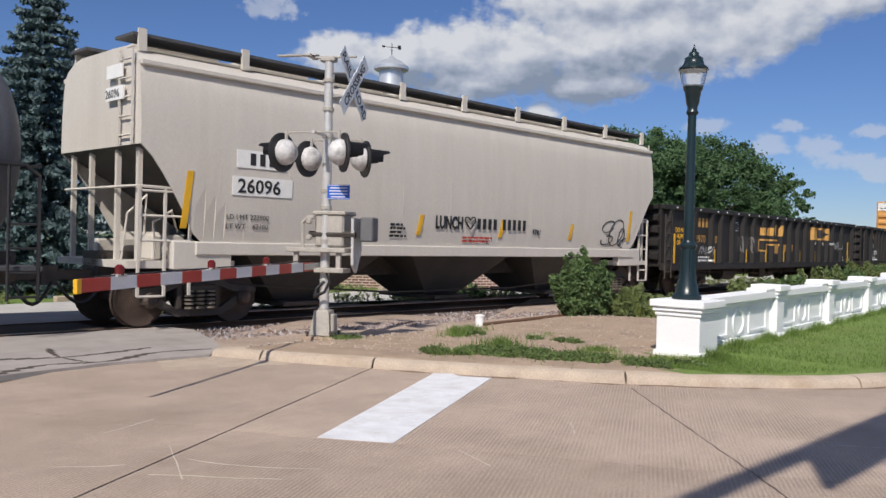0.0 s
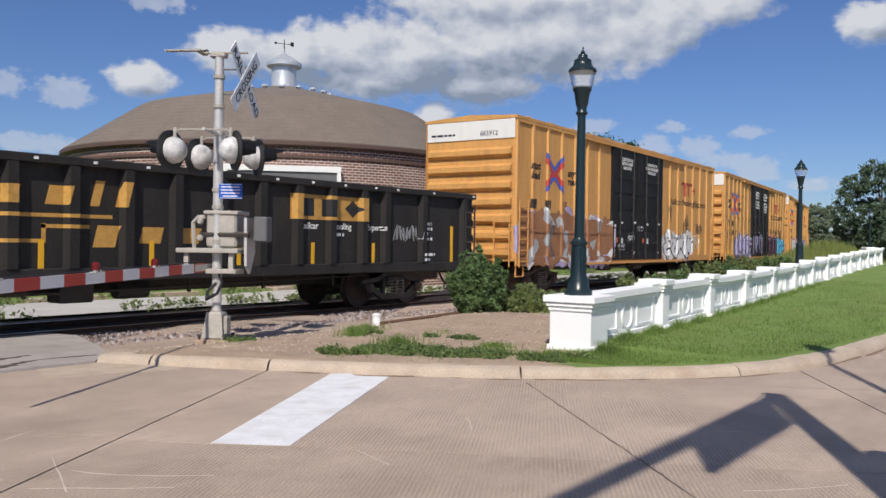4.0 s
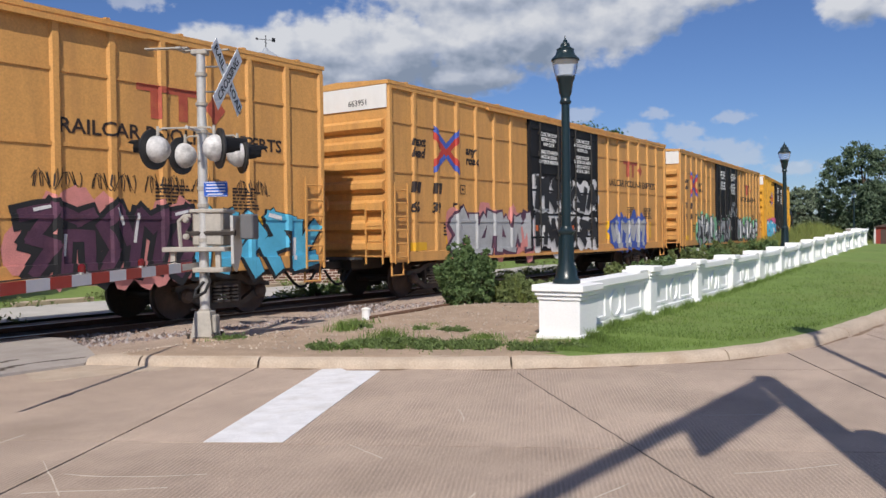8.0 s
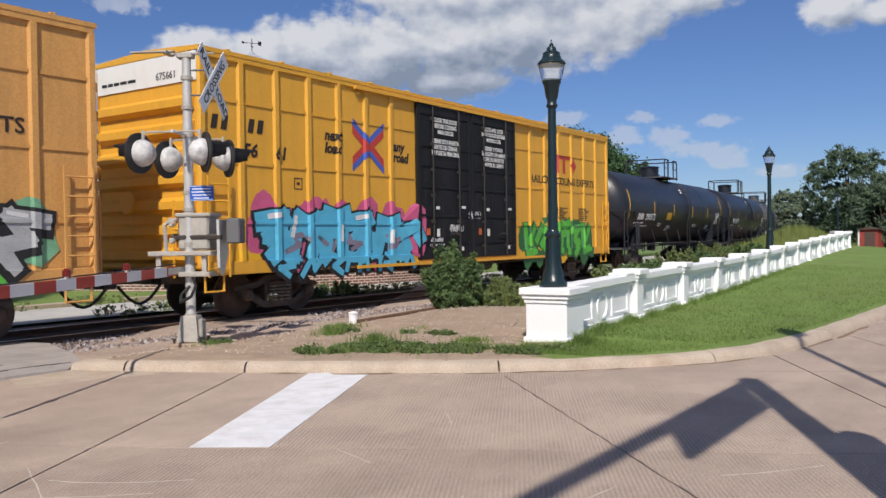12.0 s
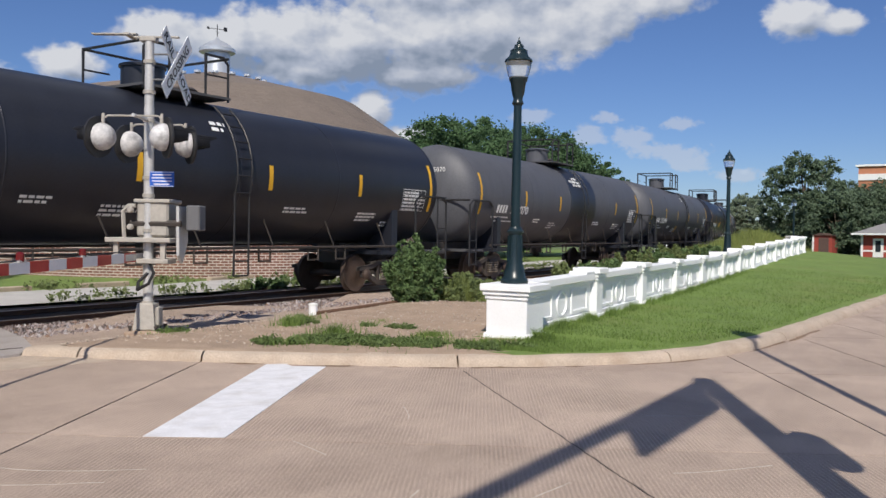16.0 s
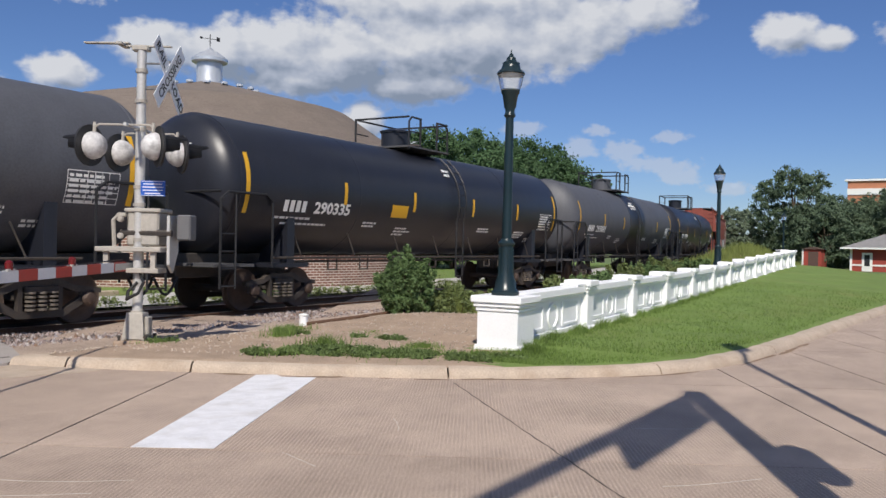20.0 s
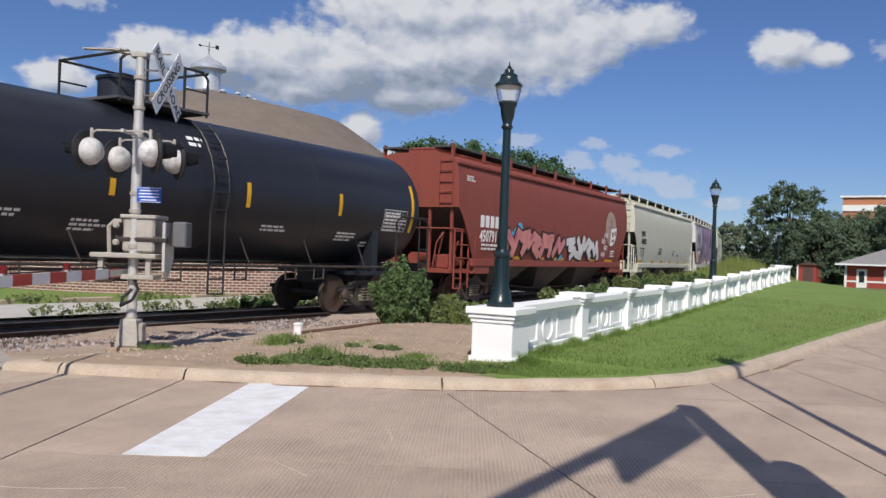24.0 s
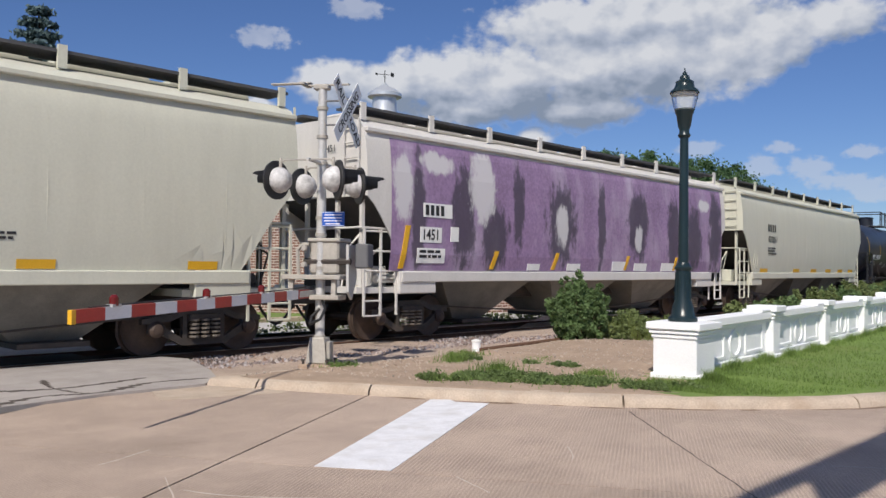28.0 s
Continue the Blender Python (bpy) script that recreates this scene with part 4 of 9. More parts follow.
# ---------------------------------------------------------------- sky: far cloud sheet
def build_clouds():
    """Fair-weather cumulus on a far sheet; the sheet's UV holds azimuth and elevation in degrees."""
    R = 2600.0
    az = np.arange(-120, 241, 5.0)
    el = np.arange(0.6, 88, 2.3)
    v, f, uv = [], [], []
    for e in el:
        for a in az:
            ca, ce = radians(a), radians(e)
            v.append((R * math.cos(ce) * math.cos(ca), R * math.cos(ce) * math.sin(ca), 1.6 + R * math.sin(ce)))
            uv.append((a, e))
    n = len(az)
    for j in range(len(el) - 1):
        for i in range(n - 1):
            k = j * n + i
            f.append((k, k + 1, k + n + 1, k + n))
    m = bpy.data.materials.new("cloud_light")
    m.use_nodes = True
    nt = m.node_tree
    nt.nodes.clear()
    uvn = nd(nt, "UVMap")
    # azimuth, elevation, half width, half height
    # puffs from (100, 24) on are out of view, added to lighten shadows
    bank = [(51.3, 12.1, 2.7, 1.5), (47.1, 12.0, 3.2, 1.8), (43.4, 12.5, 3.8, 2.24), (38.8, 12.3, 4.2, 2.63), (33.8, 13.1, 4.6, 3.08), (28.9, 13.4, 4.1, 3.05), (24.8, 13.7, 3.1, 2.54), (22.3, 14.4, 3.0, 2.08), (18.5, 15.2, 2.9, 1.29), (34.3, 15.8, 6.8, 2.12), (28.2, 16.1, 7.4, 2.09), (34.5, 10.6, 4.2, 1.4), (42, 10.6, 4.0, 1.2),
            (56.7, 10.0, 2.1, 1.12), (10.2, 13.4, 1.9, 1.35), (7.6, 12.9, 1.2, 0.75), (37.6, 8.2, 1.4, 1.27), (35.1, 6.3, 1.6, 0.8), (100, 24, 18, 7), (140, 33, 22, 9), (175, 18, 14, 6), (-100, 22, 18, 8), (-60, 38, 22, 10), (-30, 18, 14, 6), (40, 42, 18, 7), (0, 34, 12, 5), (90, 56, 28, 10), (-20, 62, 40, 9), (235, 20, 10, 6), (115, 12, 9, 4)]
    wisps = [(61.3, 8.9, 1.9, 1.0), (64.1, 9.1, 1.1, 0.85), (21.7, 7.7, 1.0, 0.55), (17.0, 7.2, 1.4, 0.42), (20.0, 6.4, 1.5, 0.6), (17.6, 5.4, 2.4, 0.75), (26.6, 7.8, 1.5, 0.5), (16.7, 4.7, 1.7, 0.5), (22.9, 6.5, 1.2, 0.8), (55.8, 14.8, 1.9, 0.7), (62.8, 5.6, 2.6, 0.7), (24.5, 5.1, 1.6, 0.5), (13.3, 3.9, 1.6, 0.45), (4.0, 13.0, 1.2, 0.8), (49.5, 17.0, 2.0, 0.7)]

    def link(node, *ins):
        for i, s in enumerate(ins):
            if s is not None:
                nt.links.new(s, node.inputs[i])
        return node.outputs[0]

    def vmath(op, a, value):
        d = nd(nt, "VectorMath")
        d.operation = op
        d.inputs[1].default_value = value
        return link(d, a)

    def fmath(op, a, value=None, c=None):
        d = nd(nt, "Math")
        d.operation = op
        if isinstance(value, float):
            d.inputs[1].default_value = value
            link(d, a)
        else:
            link(d, a, value)
        if c is not None:
            d.inputs[2].default_value = c
        return d.outputs[0]

    def nearest(at, puffs, soft):
        last = None
        for a, e, w, h in puffs:
            ln = nd(nt, "VectorMath")
            ln.operation = "LENGTH"
            nt.links.new(vmath("MULTIPLY", vmath("SUBTRACT", at, (a, e, 0)), (1 / w, 1 / h, 0)), ln.inputs[0])
            last = ln.outputs["Value"] if last is None else fmath("SMOOTH_MIN", last, ln.outputs["Value"], soft)
        return last

    def grain(at, scale, detail, rough):
        return link(nd(nt, "TexNoise", Scale=scale, Detail=detail, Roughness=rough), vmath("MULTIPLY", at, (1.0, 1.35, 1)))

    def field(puffs, du, dv, soft, k1, k2, fine=7.0, scale=1.5, rough=0.55):
        at = vmath("ADD", uvn.outputs[0], (du, dv, 0))
        a = fmath("MULTIPLY", grain(at, 0.42, 3.0, 0.5), k1)
        b = fmath("MULTIPLY", grain(at, scale, fine, rough), k2)
        return fmath("SUBTRACT", fmath("ADD", a, b), nearest(at, puffs, soft))

    def span(a, lo, hi, o0, o1, smooth=True):
        r = nd(nt, "MapRange")
        if smooth:
            r.interpolation_type = "SMOOTHSTEP"
        r.inputs[1].default_value, r.inputs[2].default_value = lo, hi
        r.inputs[3].default_value, r.inputs[4].default_value = o0, o1
        return link(r, a)
    d0 = field(bank, 0, 0, 0.45, 0.95, 0.8, 6.0, 1.1, 0.5)
    s0 = field(bank, 0, 0, 0.45, 1.2, 0.6, 3.0, 0.9, 0.45)
    s1 = field(bank, 0.6, 0.8, 0.45, 1.2, 0.6, 3.0, 0.9, 0.45)
    thin = field(wisps, 0, 0, 0.3, 1.6, 1.7)
    a0 = span(d0, -0.32, 0.2, 0, 1)
    a1 = span(thin, 0.5, 1.15, 0, 0.5)
    alpha = fmath("MAXIMUM", a0, a1)
    lit = span(fmath("SUBTRACT", s0, s1), -0.75, 0.6, 0.1, 1.0, False)
    # flat grey base of the bank
    base = span(nearest(uvn.outputs[0], [(36.0, 10.4, 8.0, 2.0), (45.6, 10.6, 6.0, 1.1), (29.5, 11.8, 3.0, 1.6)], 0.5), 0.1, 1.25, 0.47, 0.0)
    lit = fmath("SUBTRACT", lit, base)
    lit = fmath("SUBTRACT", lit, span(grain(uvn.outputs[0], 0.7, 4.0, 0.55), 0.35, 0.7, 0.0, 0.12))
    ramp = nd(nt, "ValToRGB")
    ramp.color_ramp.elements[0].color = (0.33, 0.405, 0.545, 1)
    ramp.color_ramp.elements[1].color = (0.93, 0.955, 1.02, 1)
    ramp.color_ramp.elements[1].position = 0.8
    mid = ramp.color_ramp.elements.new(0.36)
    mid.color = (0.58, 0.645, 0.79, 1)
    nt.links.new(fmath("MAXIMUM", lit, span(d0, -0.32, -0.05, 0.66, 0.0)), ramp.inputs[0])
    em = nd(nt, "Emission", Strength=0.70)
    nt.links.new(ramp.outputs[0], em.inputs[0])
    tr = nd(nt, "BsdfTransparent")
    mx = nd(nt, "MixShader")
    nt.links.new(alpha, mx.inputs[0])
    nt.links.new(tr.outputs[0], mx.inputs[1])
    nt.links.new(em.outputs[0], mx.inputs[2])
    out = nd(nt, "OutputMaterial")
    nt.links.new(mx.outputs[0], out.inputs[0])
    ob = raw_part("cloud_backdrop", v, f, m)
    lay = ob.data.uv_layers.new(name="UVMap")
    for loop in ob.data.loops:
        lay.data[loop.index].uv = uv[loop.vertex_index]
    tagged(ob, "white cumulus clouds with grey undersides far off, unseen ones added as fill light", "clouds", kind="structure")


build_clouds()


# ---------------------------------------------------------------- white wall with posts
def build_wall():
    wall = tagged(new("garden_wall"), "low white-painted masonry wall with moulded panels and posts", "wall")
    step = 2.9
    d = Vector((0.9976, 0.0698, 0))
    nn = Vector((0.0698, -0.9976, 0))
    ang = math.degrees(math.atan2(d.y, d.x))
    spots = [Vector((10.8, 5.5, 0)) + d * step * i for i in range(14)]
    spots[0] = Vector((10.7, 5.6, 0))
    zs = [0.13, 0.18, 0.2, 0.21, 0.24, 0.29, 0.36, 0.43, 0.49, 0.55, 0.61, 0.67, 0.73, 0.79]
    # hook at the far end
    turn = [(0.9, 40)]
    p, a = spots[-1], ang
    frames = [(s, ang) for s in spots]
    for L_, da in turn:
        a2 = ang + da
        p = p + Vector((math.cos(radians(a2)), math.sin(radians(a2)), 0)) * L_
        frames.append((p, a2))
        zs.append(zs[-1] + 0.02)

    def post(i, w, h):
        (c, a), z = frames[i], zs[i]
        bm = B()
        box(bm, -w / 2, w / 2, -w / 2, w / 2, -0.35, h - 0.12, 0.01)
        sh = part("post", bm, M["white"], wall)
        sh.matrix_basis = pose(c.x, c.y, z, 0, 0, a)
        for nm, e, z0, z1 in (("cap", 0.075, h - 0.10, h), ("cap_moulding", 0.045, h - 0.16, h - 0.10), ("neck_band", 0.02, h - 0.22, h - 0.165), ("foot", 0.03, -0.3, 0.06)):
            bm = B()
            box(bm, -w / 2 - e, w / 2 + e, -w / 2 - e, w / 2 + e, z0, z1, 0.012)
            part(nm, bm, M["white"], sh)
    for i in range(len(frames)):
        post(i, 0.62 if i == 0 else 0.34, 0.75 if i == 0 else 0.84)
    for i in range(len(frames) - 1):
        (a, aa), (b, ba) = frames[i], frames[i + 1]
        dd = (b - a)
        L_ = dd.length
        ang_i = math.degrees(math.atan2(dd.y, dd.x))
        slope = math.atan2(zs[i + 1] - zs[i], L_)
        base = pose(a.x, a.y, zs[i], 0, -math.degrees(slope), ang_i)
        x0, x1 = (0.31 if i == 0 else 0.17), L_ - 0.17
        bm = B()
        box(bm, x0, x1, -0.06, 0.06, -0.35, 0.62)
        pn = part("panel", bm, M["white"], wall)
        pn.matrix_basis = base
        part("coping", box(B(), x0, x1, -0.16, 0.16, 0.64, 0.76, 0.012), M["white"], pn)
        part("coping_moulding", box(B(), x0, x1, -0.11, 0.11, 0.58, 0.64, 0.01), M["white"], pn)
        part("plinth", box(B(), x0, x1, -0.1, 0.1, -0.35, 0.1, 0.01), M["white"], pn)
        part("coping_step", box(B(), x1 - 0.42, x1, -0.165, 0.165, 0.76, 0.8, 0.01), M["white"], pn)
        cx = (x0 + x1) / 2
        for u0, u1 in ((x0 + 0.16, cx - 0.38), (cx + 0.38, x1 - 0.16)):
            bm = B()
            for q in ((u0, u1, 0.5, 0.54), (u0, u1, 0.14, 0.18), (u0, u0 + 0.05, 0.18, 0.5), (u1 - 0.05, u1, 0.18, 0.5)):
                box(bm, q[0], q[1], -0.082, -0.06, q[2], q[3])
            part("panel_moulding", bm, M["white"], pn, "raised rectangular moulding")
        bm = B()
        k = 24
        r0, r1 = 0.17, 0.215
        ring = []
        for j in range(k):
            w = 2 * math.pi * j / k
            ring.append([bm.verts.new((cx + r * math.cos(w), y, 0.34 + r * math.sin(w))) for r, y in ((r1, -0.06), (r1 - 0.006, -0.086), (r0 + 0.006, -0.086), (r0, -0.06))])
        for j in range(k):
            q, w_ = ring[j], ring[(j + 1) % k]
            for t in range(4):
                bm.faces.new((q[t], q[(t + 1) % 4], w_[(t + 1) % 4], w_[t]))
        bmesh.ops.recalc_face_normals(bm, faces=bm.faces)
        part("ring_moulding", bm, M["white"], pn, "raised ring moulding")
    return frames, zs


WALL, WALL_Z = build_wall()


# ---------------------------------------------------------------- street lamps
def street_lamp(x, y, z, lean=0.0, label="dark green cast-iron street lamp with a clear globe"):
    lamp = thing("street_lamp", label, "street lamp", pose(x, y, z, 0, lean, 0) @ Matrix.Diagonal((0.97, 0.97, 0.97, 1)), group="street lamps")
    for nm, prof, m_ in (("base", [(0.205, 0), (0.205, 0.05), (0.165, 0.09), (0.15, 0.2), (0.115, 0.3), (0.105, 0.58), (0.1, 0.72)], "green"),
                         ("collar", [(0.11, 0.72), (0.125, 0.74), (0.125, 0.77), (0.1, 0.79), (0.085, 0.83)], "green"),
                         ("shaft", [(0.074, 0.83), (0.068, 1.5), (0.059, 2.64)], "green"),
                         ("holder", [(0.07, 2.62), (0.088, 2.65), (0.07, 2.69), (0.07, 2.73), (0.09, 2.78), (0.115, 2.95), (0.135, 2.98), (0.14, 3.03)], "green"),
                         ("cap", [(0.2, 3.25), (0.208, 3.262), (0.195, 3.29), (0.145, 3.335), (0.125, 3.40), (0.13, 3.42), (0.075, 3.455), (0.066, 3.5), (0.03, 3.53)], "green"),
                         ("finial", [(0.03, 3.52), (0.034, 3.545), (0.012, 3.57), (0.008, 3.62)], "green")):
        part(nm, lathe(B(), prof, 20), M[m_], lamp, smooth=True)
    gl = part("globe", lathe(B(), [(0.135, 3.0), (0.165, 3.1), (0.195, 3.255)], 20), M["glass"], lamp, "clear ribbed plastic globe", smooth=True)
    gl.visible_shadow = False
    for k in range(8):
        w = 2 * math.pi * k / 8
        part("base_flute", rod(B(), (0.112 * math.cos(w), 0.112 * math.sin(w), 0.3), (0.103 * math.cos(w), 0.103 * math.sin(w), 0.7), 0.012, n=5), M["green"], lamp)
    return lamp


street_lamp(10.72, 5.63, 0.88, 0.5)
street_lamp(28.5, 7.08, 0.93, 0.0)
street_lamp(61.05, 10.81, 0.75, 0.0, "distant dark green street lamp beyond the wall's end")


# ---------------------------------------------------------------- crossing signal
def crossing_signal():
    sg = thing("crossing_signal", "silver railway crossing mast with flashing lights and lowered gate", "crossing signal", pose(7.9, 10.05, 0.11, 0, 0, -59))
    part("footing", box(B(), -0.25, 0.25, -0.25, 0.25, -0.2, 0.03, 0.02), M["dirt"], sg, "dirty concrete footing")
    bm = B()
    hexa(bm, [(-0.155, -0.155, 0.03), (0.155, -0.155, 0.03), (0.155, 0.155, 0.03), (-0.155, 0.155, 0.03), (-0.11, -0.11, 0.42), (0.11, -0.11, 0.42), (0.11, 0.11, 0.42), (-0.11, 0.11, 0.42)])
    bmesh.ops.bevel(bm, geom=bm.edges[:], offset=0.02, segments=1, affect="EDGES")
    base = part("mast_base", bm, M["alu"], sg, "cast aluminium mast base")
    for sx in (-1, 1):
        for sy in (-1, 1):
            bm = B()
            hexa(bm, [(sx * .145 - .015, sy * .145 - .015, .03), (sx * .145 + .015, sy * .145 - .015, .03), (sx * .145 + .015, sy * .145 + .015, .03), (sx * .145 - .015, sy * .145 + .015, .03), (sx * .1 - .012, sy * .1 - .012, .42), (sx * .1 + .012, sy * .1 - .012, .42), (sx * .1 + .012, sy * .1 + .012, .42), (sx * .1 - .012, sy * .1 + .012, .42)])
            part("base_rib", bm, M["alu"], base)
            part("anchor_bolt", lathe(B(), [(0.02, 0.03), (0.02, 0.1), (0.03, 0.1), (0.03, 0.07)], 6, at=(sx * .185, sy * .185, 0)), M["steel"], base)
    part("junction_cover", box(B(), 0.13, 0.19, -0.08, 0.08, 0.1, 0.36, 0.012), M["alu"], base)
    part("mast", lathe(B(), [(0.07, 0.3), (0.07, 3.2), (0.066, 3.2), (0.064, 4.15), (0.0, 4.17)], 20), M["galv"], sg, smooth=True)
    for z in (3.02, 3.42, 3.85, 2.2, 1.95, 1.45, 0.42):
        part("mast_clamp", lathe(B(), [(0.07, z - .025), (0.085, z - .025), (0.085, z + .025), (0.07, z + .025)], 16), M["alu"], sg)
    # crossbucks: one facing the street, the other edge-on behind
    for k, nm in enumerate(("RAIL  ROAD", "CROSSING")):
        bm = B()
        box(bm, 0.40 + 0.012 * k, 0.408 + 0.012 * k, -0.6, 0.6, -0.115, 0.115)
        bl = part("crossbuck_blade", bm, M["steel_sign"], sg, "white crossbuck blade with black letters")
        rot = pose(0, 0, 3.78, 0, 0, -5) @ pose(0.41 + 0.012 * k + 0.003, 0, 0) @ pose(0, 0, 0, -45 if k == 0 else 45, 0, 0)
        bl.matrix_basis = pose(0, 0, 3.78, 0, 0, -5) @ pose(0, 0, 0, -45 if k == 0 else 45, 0, 0)
        for word, at_ in (((nm[:4], -0.36), (nm[-4:], 0.36)) if k == 0 else ((nm, 0.0),)):
            words(word, 0.18, M["letter_black"], rot @ pose(0.0, at_, -0.062, 90, 0, 90), sg, align="CENTER", bold=0.001, width=1.1)
    bm = B()
    rod(bm, (0.06, 0, 3.6), (0.4, 0, 3.6), 0.014)
    rod(bm, (0.06, 0, 3.96), (0.4, 0, 3.96), 0.014)
    rod(bm, (0.396, 0, 3.55), (0.396, 0, 4.0), 0.014)
    part("crossbuck_bracket", bm, M["dark_box"], sg)
    for y0, y1, x0, x1, z in ((-0.05, 0.05, -0.82, -0.18, 4.24), (-0.03, 0.03, -0.25, 0.42, 4.2)):
        part("top_arm", box(B(), x0, x1, y0, y1, z - 0.008, z + 0.01), M["alu"], sg)
    part("mast_top_box", box(B(), -0.13, 0.11, -0.07, 0.07, 4.13, 4.21, 0.015), M["alu"], sg)
    part("top_angle", box(B(), -0.3, -0.22, -0.2, 0.12, 4.19, 4.225, 0.005), M["alu"], sg)
    # flashers
    part("light_arm", pipe(B(), [(0.0, -0.58, 3.02), (0.0, 0.58, 3.02)], 0.026), M["galv"], sg)
    for sx in (-1, 1):
        for sy in (-1, 1):
            x, y, z = (0.36 if sx > 0 else -0.45), sy * 0.49, 2.73
            turn = pose(x, y, z, 0, 0, -17 if sx < 0 else 36) @ pose(-x, -y, -z)
            disc = part("light_backing", lathe(B(), [(0.02, sx * 0.0), (0.285, sx * 0.0), (0.285, sx * 0.03), (0.02, sx * 0.03)][::sx], 28, at=(x + sx * 0.06, y, z), axis="x"), M["black"], sg, "black round backing plate", smooth=True)
            prof = [(0.185, 0.05), (0.192, 0.02), (0.18, -0.04), (0.135, -0.11), (0.07, -0.15), (0.01, -0.16)]
            hs = part("light_housing", lathe(B(), [(r, sx * h) for r, h in prof][::(-1 if sx > 0 else 1)], 22, at=(x, y, z), axis="x"), M["cream"], disc, "weathered white lamp housing", smooth=True)
            part("lens", lathe(B(), [(0.155, sx * 0.095), (0.12, sx * 0.125), (0.01, sx * 0.14)][::sx], 20, at=(x, y, z), axis="x"), M["lens_red"], disc, smooth=True)
            bm = B()
            k = 14
            a, c_ = [], []
            for i in range(k + 1):
                w = math.radians(-25 + 230 * i / k)
                a.append(bm.verts.new((x + sx * 0.09, y + 0.17 * math.cos(w), z + 0.17 * math.sin(w))))
                cut = 0.36 if 30 < -25 + 230 * i / k < 150 else 0.24
                c_.append(bm.verts.new((x + sx * (0.09 + cut), y + 0.13 * math.cos(w), z + 0.02 + 0.13 * math.sin(w))))
            for i in range(k):
                bm.faces.new((a[i], a[i + 1], c_[i + 1], c_[i]))
            bmesh.ops.solidify(bm, geom=bm.faces[:], thickness=0.006)
            part("visor", bm, M["black"], disc)
            bm = B()
            pipe(bm, [(0, y, 3.02), (x * 0.85, y, 3.02), (x, y, 2.98)], 0.014)
            lathe(bm, [(0.02, 2.86), (0.024, 2.9), (0.024, 3.0), (0.02, 3.05)], 10, at=(x, y, 0))
            part("light_bracket", bm, M["alu"], sg)
            disc.matrix_basis = turn
    # emergency notice
    sign = part("notice_plate", box(B(), 0.05, 0.40, -0.10, -0.09, 2.07, 2.29, 0.004), M["blue"], sg, "blue notice plate with white lines")
    for i, (x0, w) in enumerate(((0.09, 0.27), (0.08, 0.29), (0.085, 0.28), (0.11, 0.22))):
        part("notice_line", box(B(), x0, x0 + w, -0.104, -0.1, 2.234 - i * 0.044, 2.248 - i * 0.044), M["letter_white"], sign)
    for z in (2.276, 2.078):
        part("notice_edge", box(B(), 0.06, 0.39, -0.104, -0.1, z, z + 0.006), M["letter_white"], sign)
    # gate mechanism
    part("mechanism_case", box(B(), -0.16, 0.30, -0.05, 0.42, 1.36, 1.86, 0.03), M["alu"], sg, "weathered cast mechanism case")
    part("case_lid", box(B(), -0.19, 0.33, -0.08, 0.45, 1.84, 1.90, 0.015), M["alu"], sg)
    part("mounting_plate", box(B(), -0.55, 0.38, -0.2, 0.28, 1.28, 1.35, 0.01), M["alu"], sg)
    part("lower_plate", box(B(), -0.12, 0.34, -0.16, 0.2, 0.98, 1.05, 0.01), M["alu"], sg)
    for x in (-0.45, 0.22):
        part("plate_strut", box(B(), x, x + 0.07, -0.14, -0.08, 1.05, 1.28), M["alu"], sg)
    part("main_shaft", pipe(B(), [(-0.25, -0.02, 1.55), (0.48, -0.02, 1.55)], 0.05), M["steel"], sg)
    bm = B()
    prism(bm, [(-0.06, 1.8), (0.3, 1.8), (0.34, 1.3), (0.12, 0.98), (-0.04, 1.1)], 0.42, 0.46, "yz")
    part("gate_arm_plate", bm, M["galv"], sg, "grey steel side plate")
    part("counterweight", box(B(), 0.52, 0.72, 0.05, 0.34, 1.45, 1.82, 0.02), M["dark_box"], sg, "dark grey counterweight block")
    bm = B()
    pipe(bm, [(-0.3, -0.12, 1.35), (-0.32, -0.12, 1.72), (-0.24, -0.12, 1.8), (-0.14, -0.12, 1.8)], 0.03)
    part("guard_pipe", bm, M["alu"], sg)
    for z in (1.5, 1.74):
        part("guard_knob", lathe(B(), [(0.03, -0.2), (0.045, -0.18), (0.045, -0.14), (0.03, -0.12)], 12, at=(-0.2, 0, z), axis="y"), M["alu"], sg)
    bm = B()
    pipe(bm, [(0.05, -0.08, 1.0), (0.14, -0.16, 0.85), (0.08, -0.2, 0.7), (-0.08, -0.18, 0.62), (-0.1, -0.1, 0.72), (0.02, -0.07, 0.85)], 0.022)
    part("cable_loop", bm, M["black"], sg)
    # lowered arm
    z = 1.07
    arm = part("gate_arm", box(B(), -0.16, -0.12, -0.5, 0.12, z - 0.045, z + 0.05, 0.006), M["galv"], sg, "lowered arm banded red and white")
    n, y0 = 13, -0.13
    for i in range(n):
        y1 = y0 - i * 0.415
        part("arm_band", box(B(), -0.165, -0.125, y1 - 0.413, y1, z - 0.065 + 0.004 * i / 4, z + 0.065), M["red_sheet"] if i % 2 == 0 else M["white_sheet"], arm)
    end = y0 - n * 0.415
    part("arm_tip", box(B(), -0.165, -0.125, end - 0.06, end, z - 0.06, z + 0.065), M["yellow_mark"], arm)
    part("arm_wire", pipe(B(), [(-0.145, -0.2, z + 0.1), (-0.145, -1.6, z + 0.078), (-0.145, -3.2, z + 0.082), (-0.145, end + 0.2, z + 0.075)], 0.008), M["black"], arm)
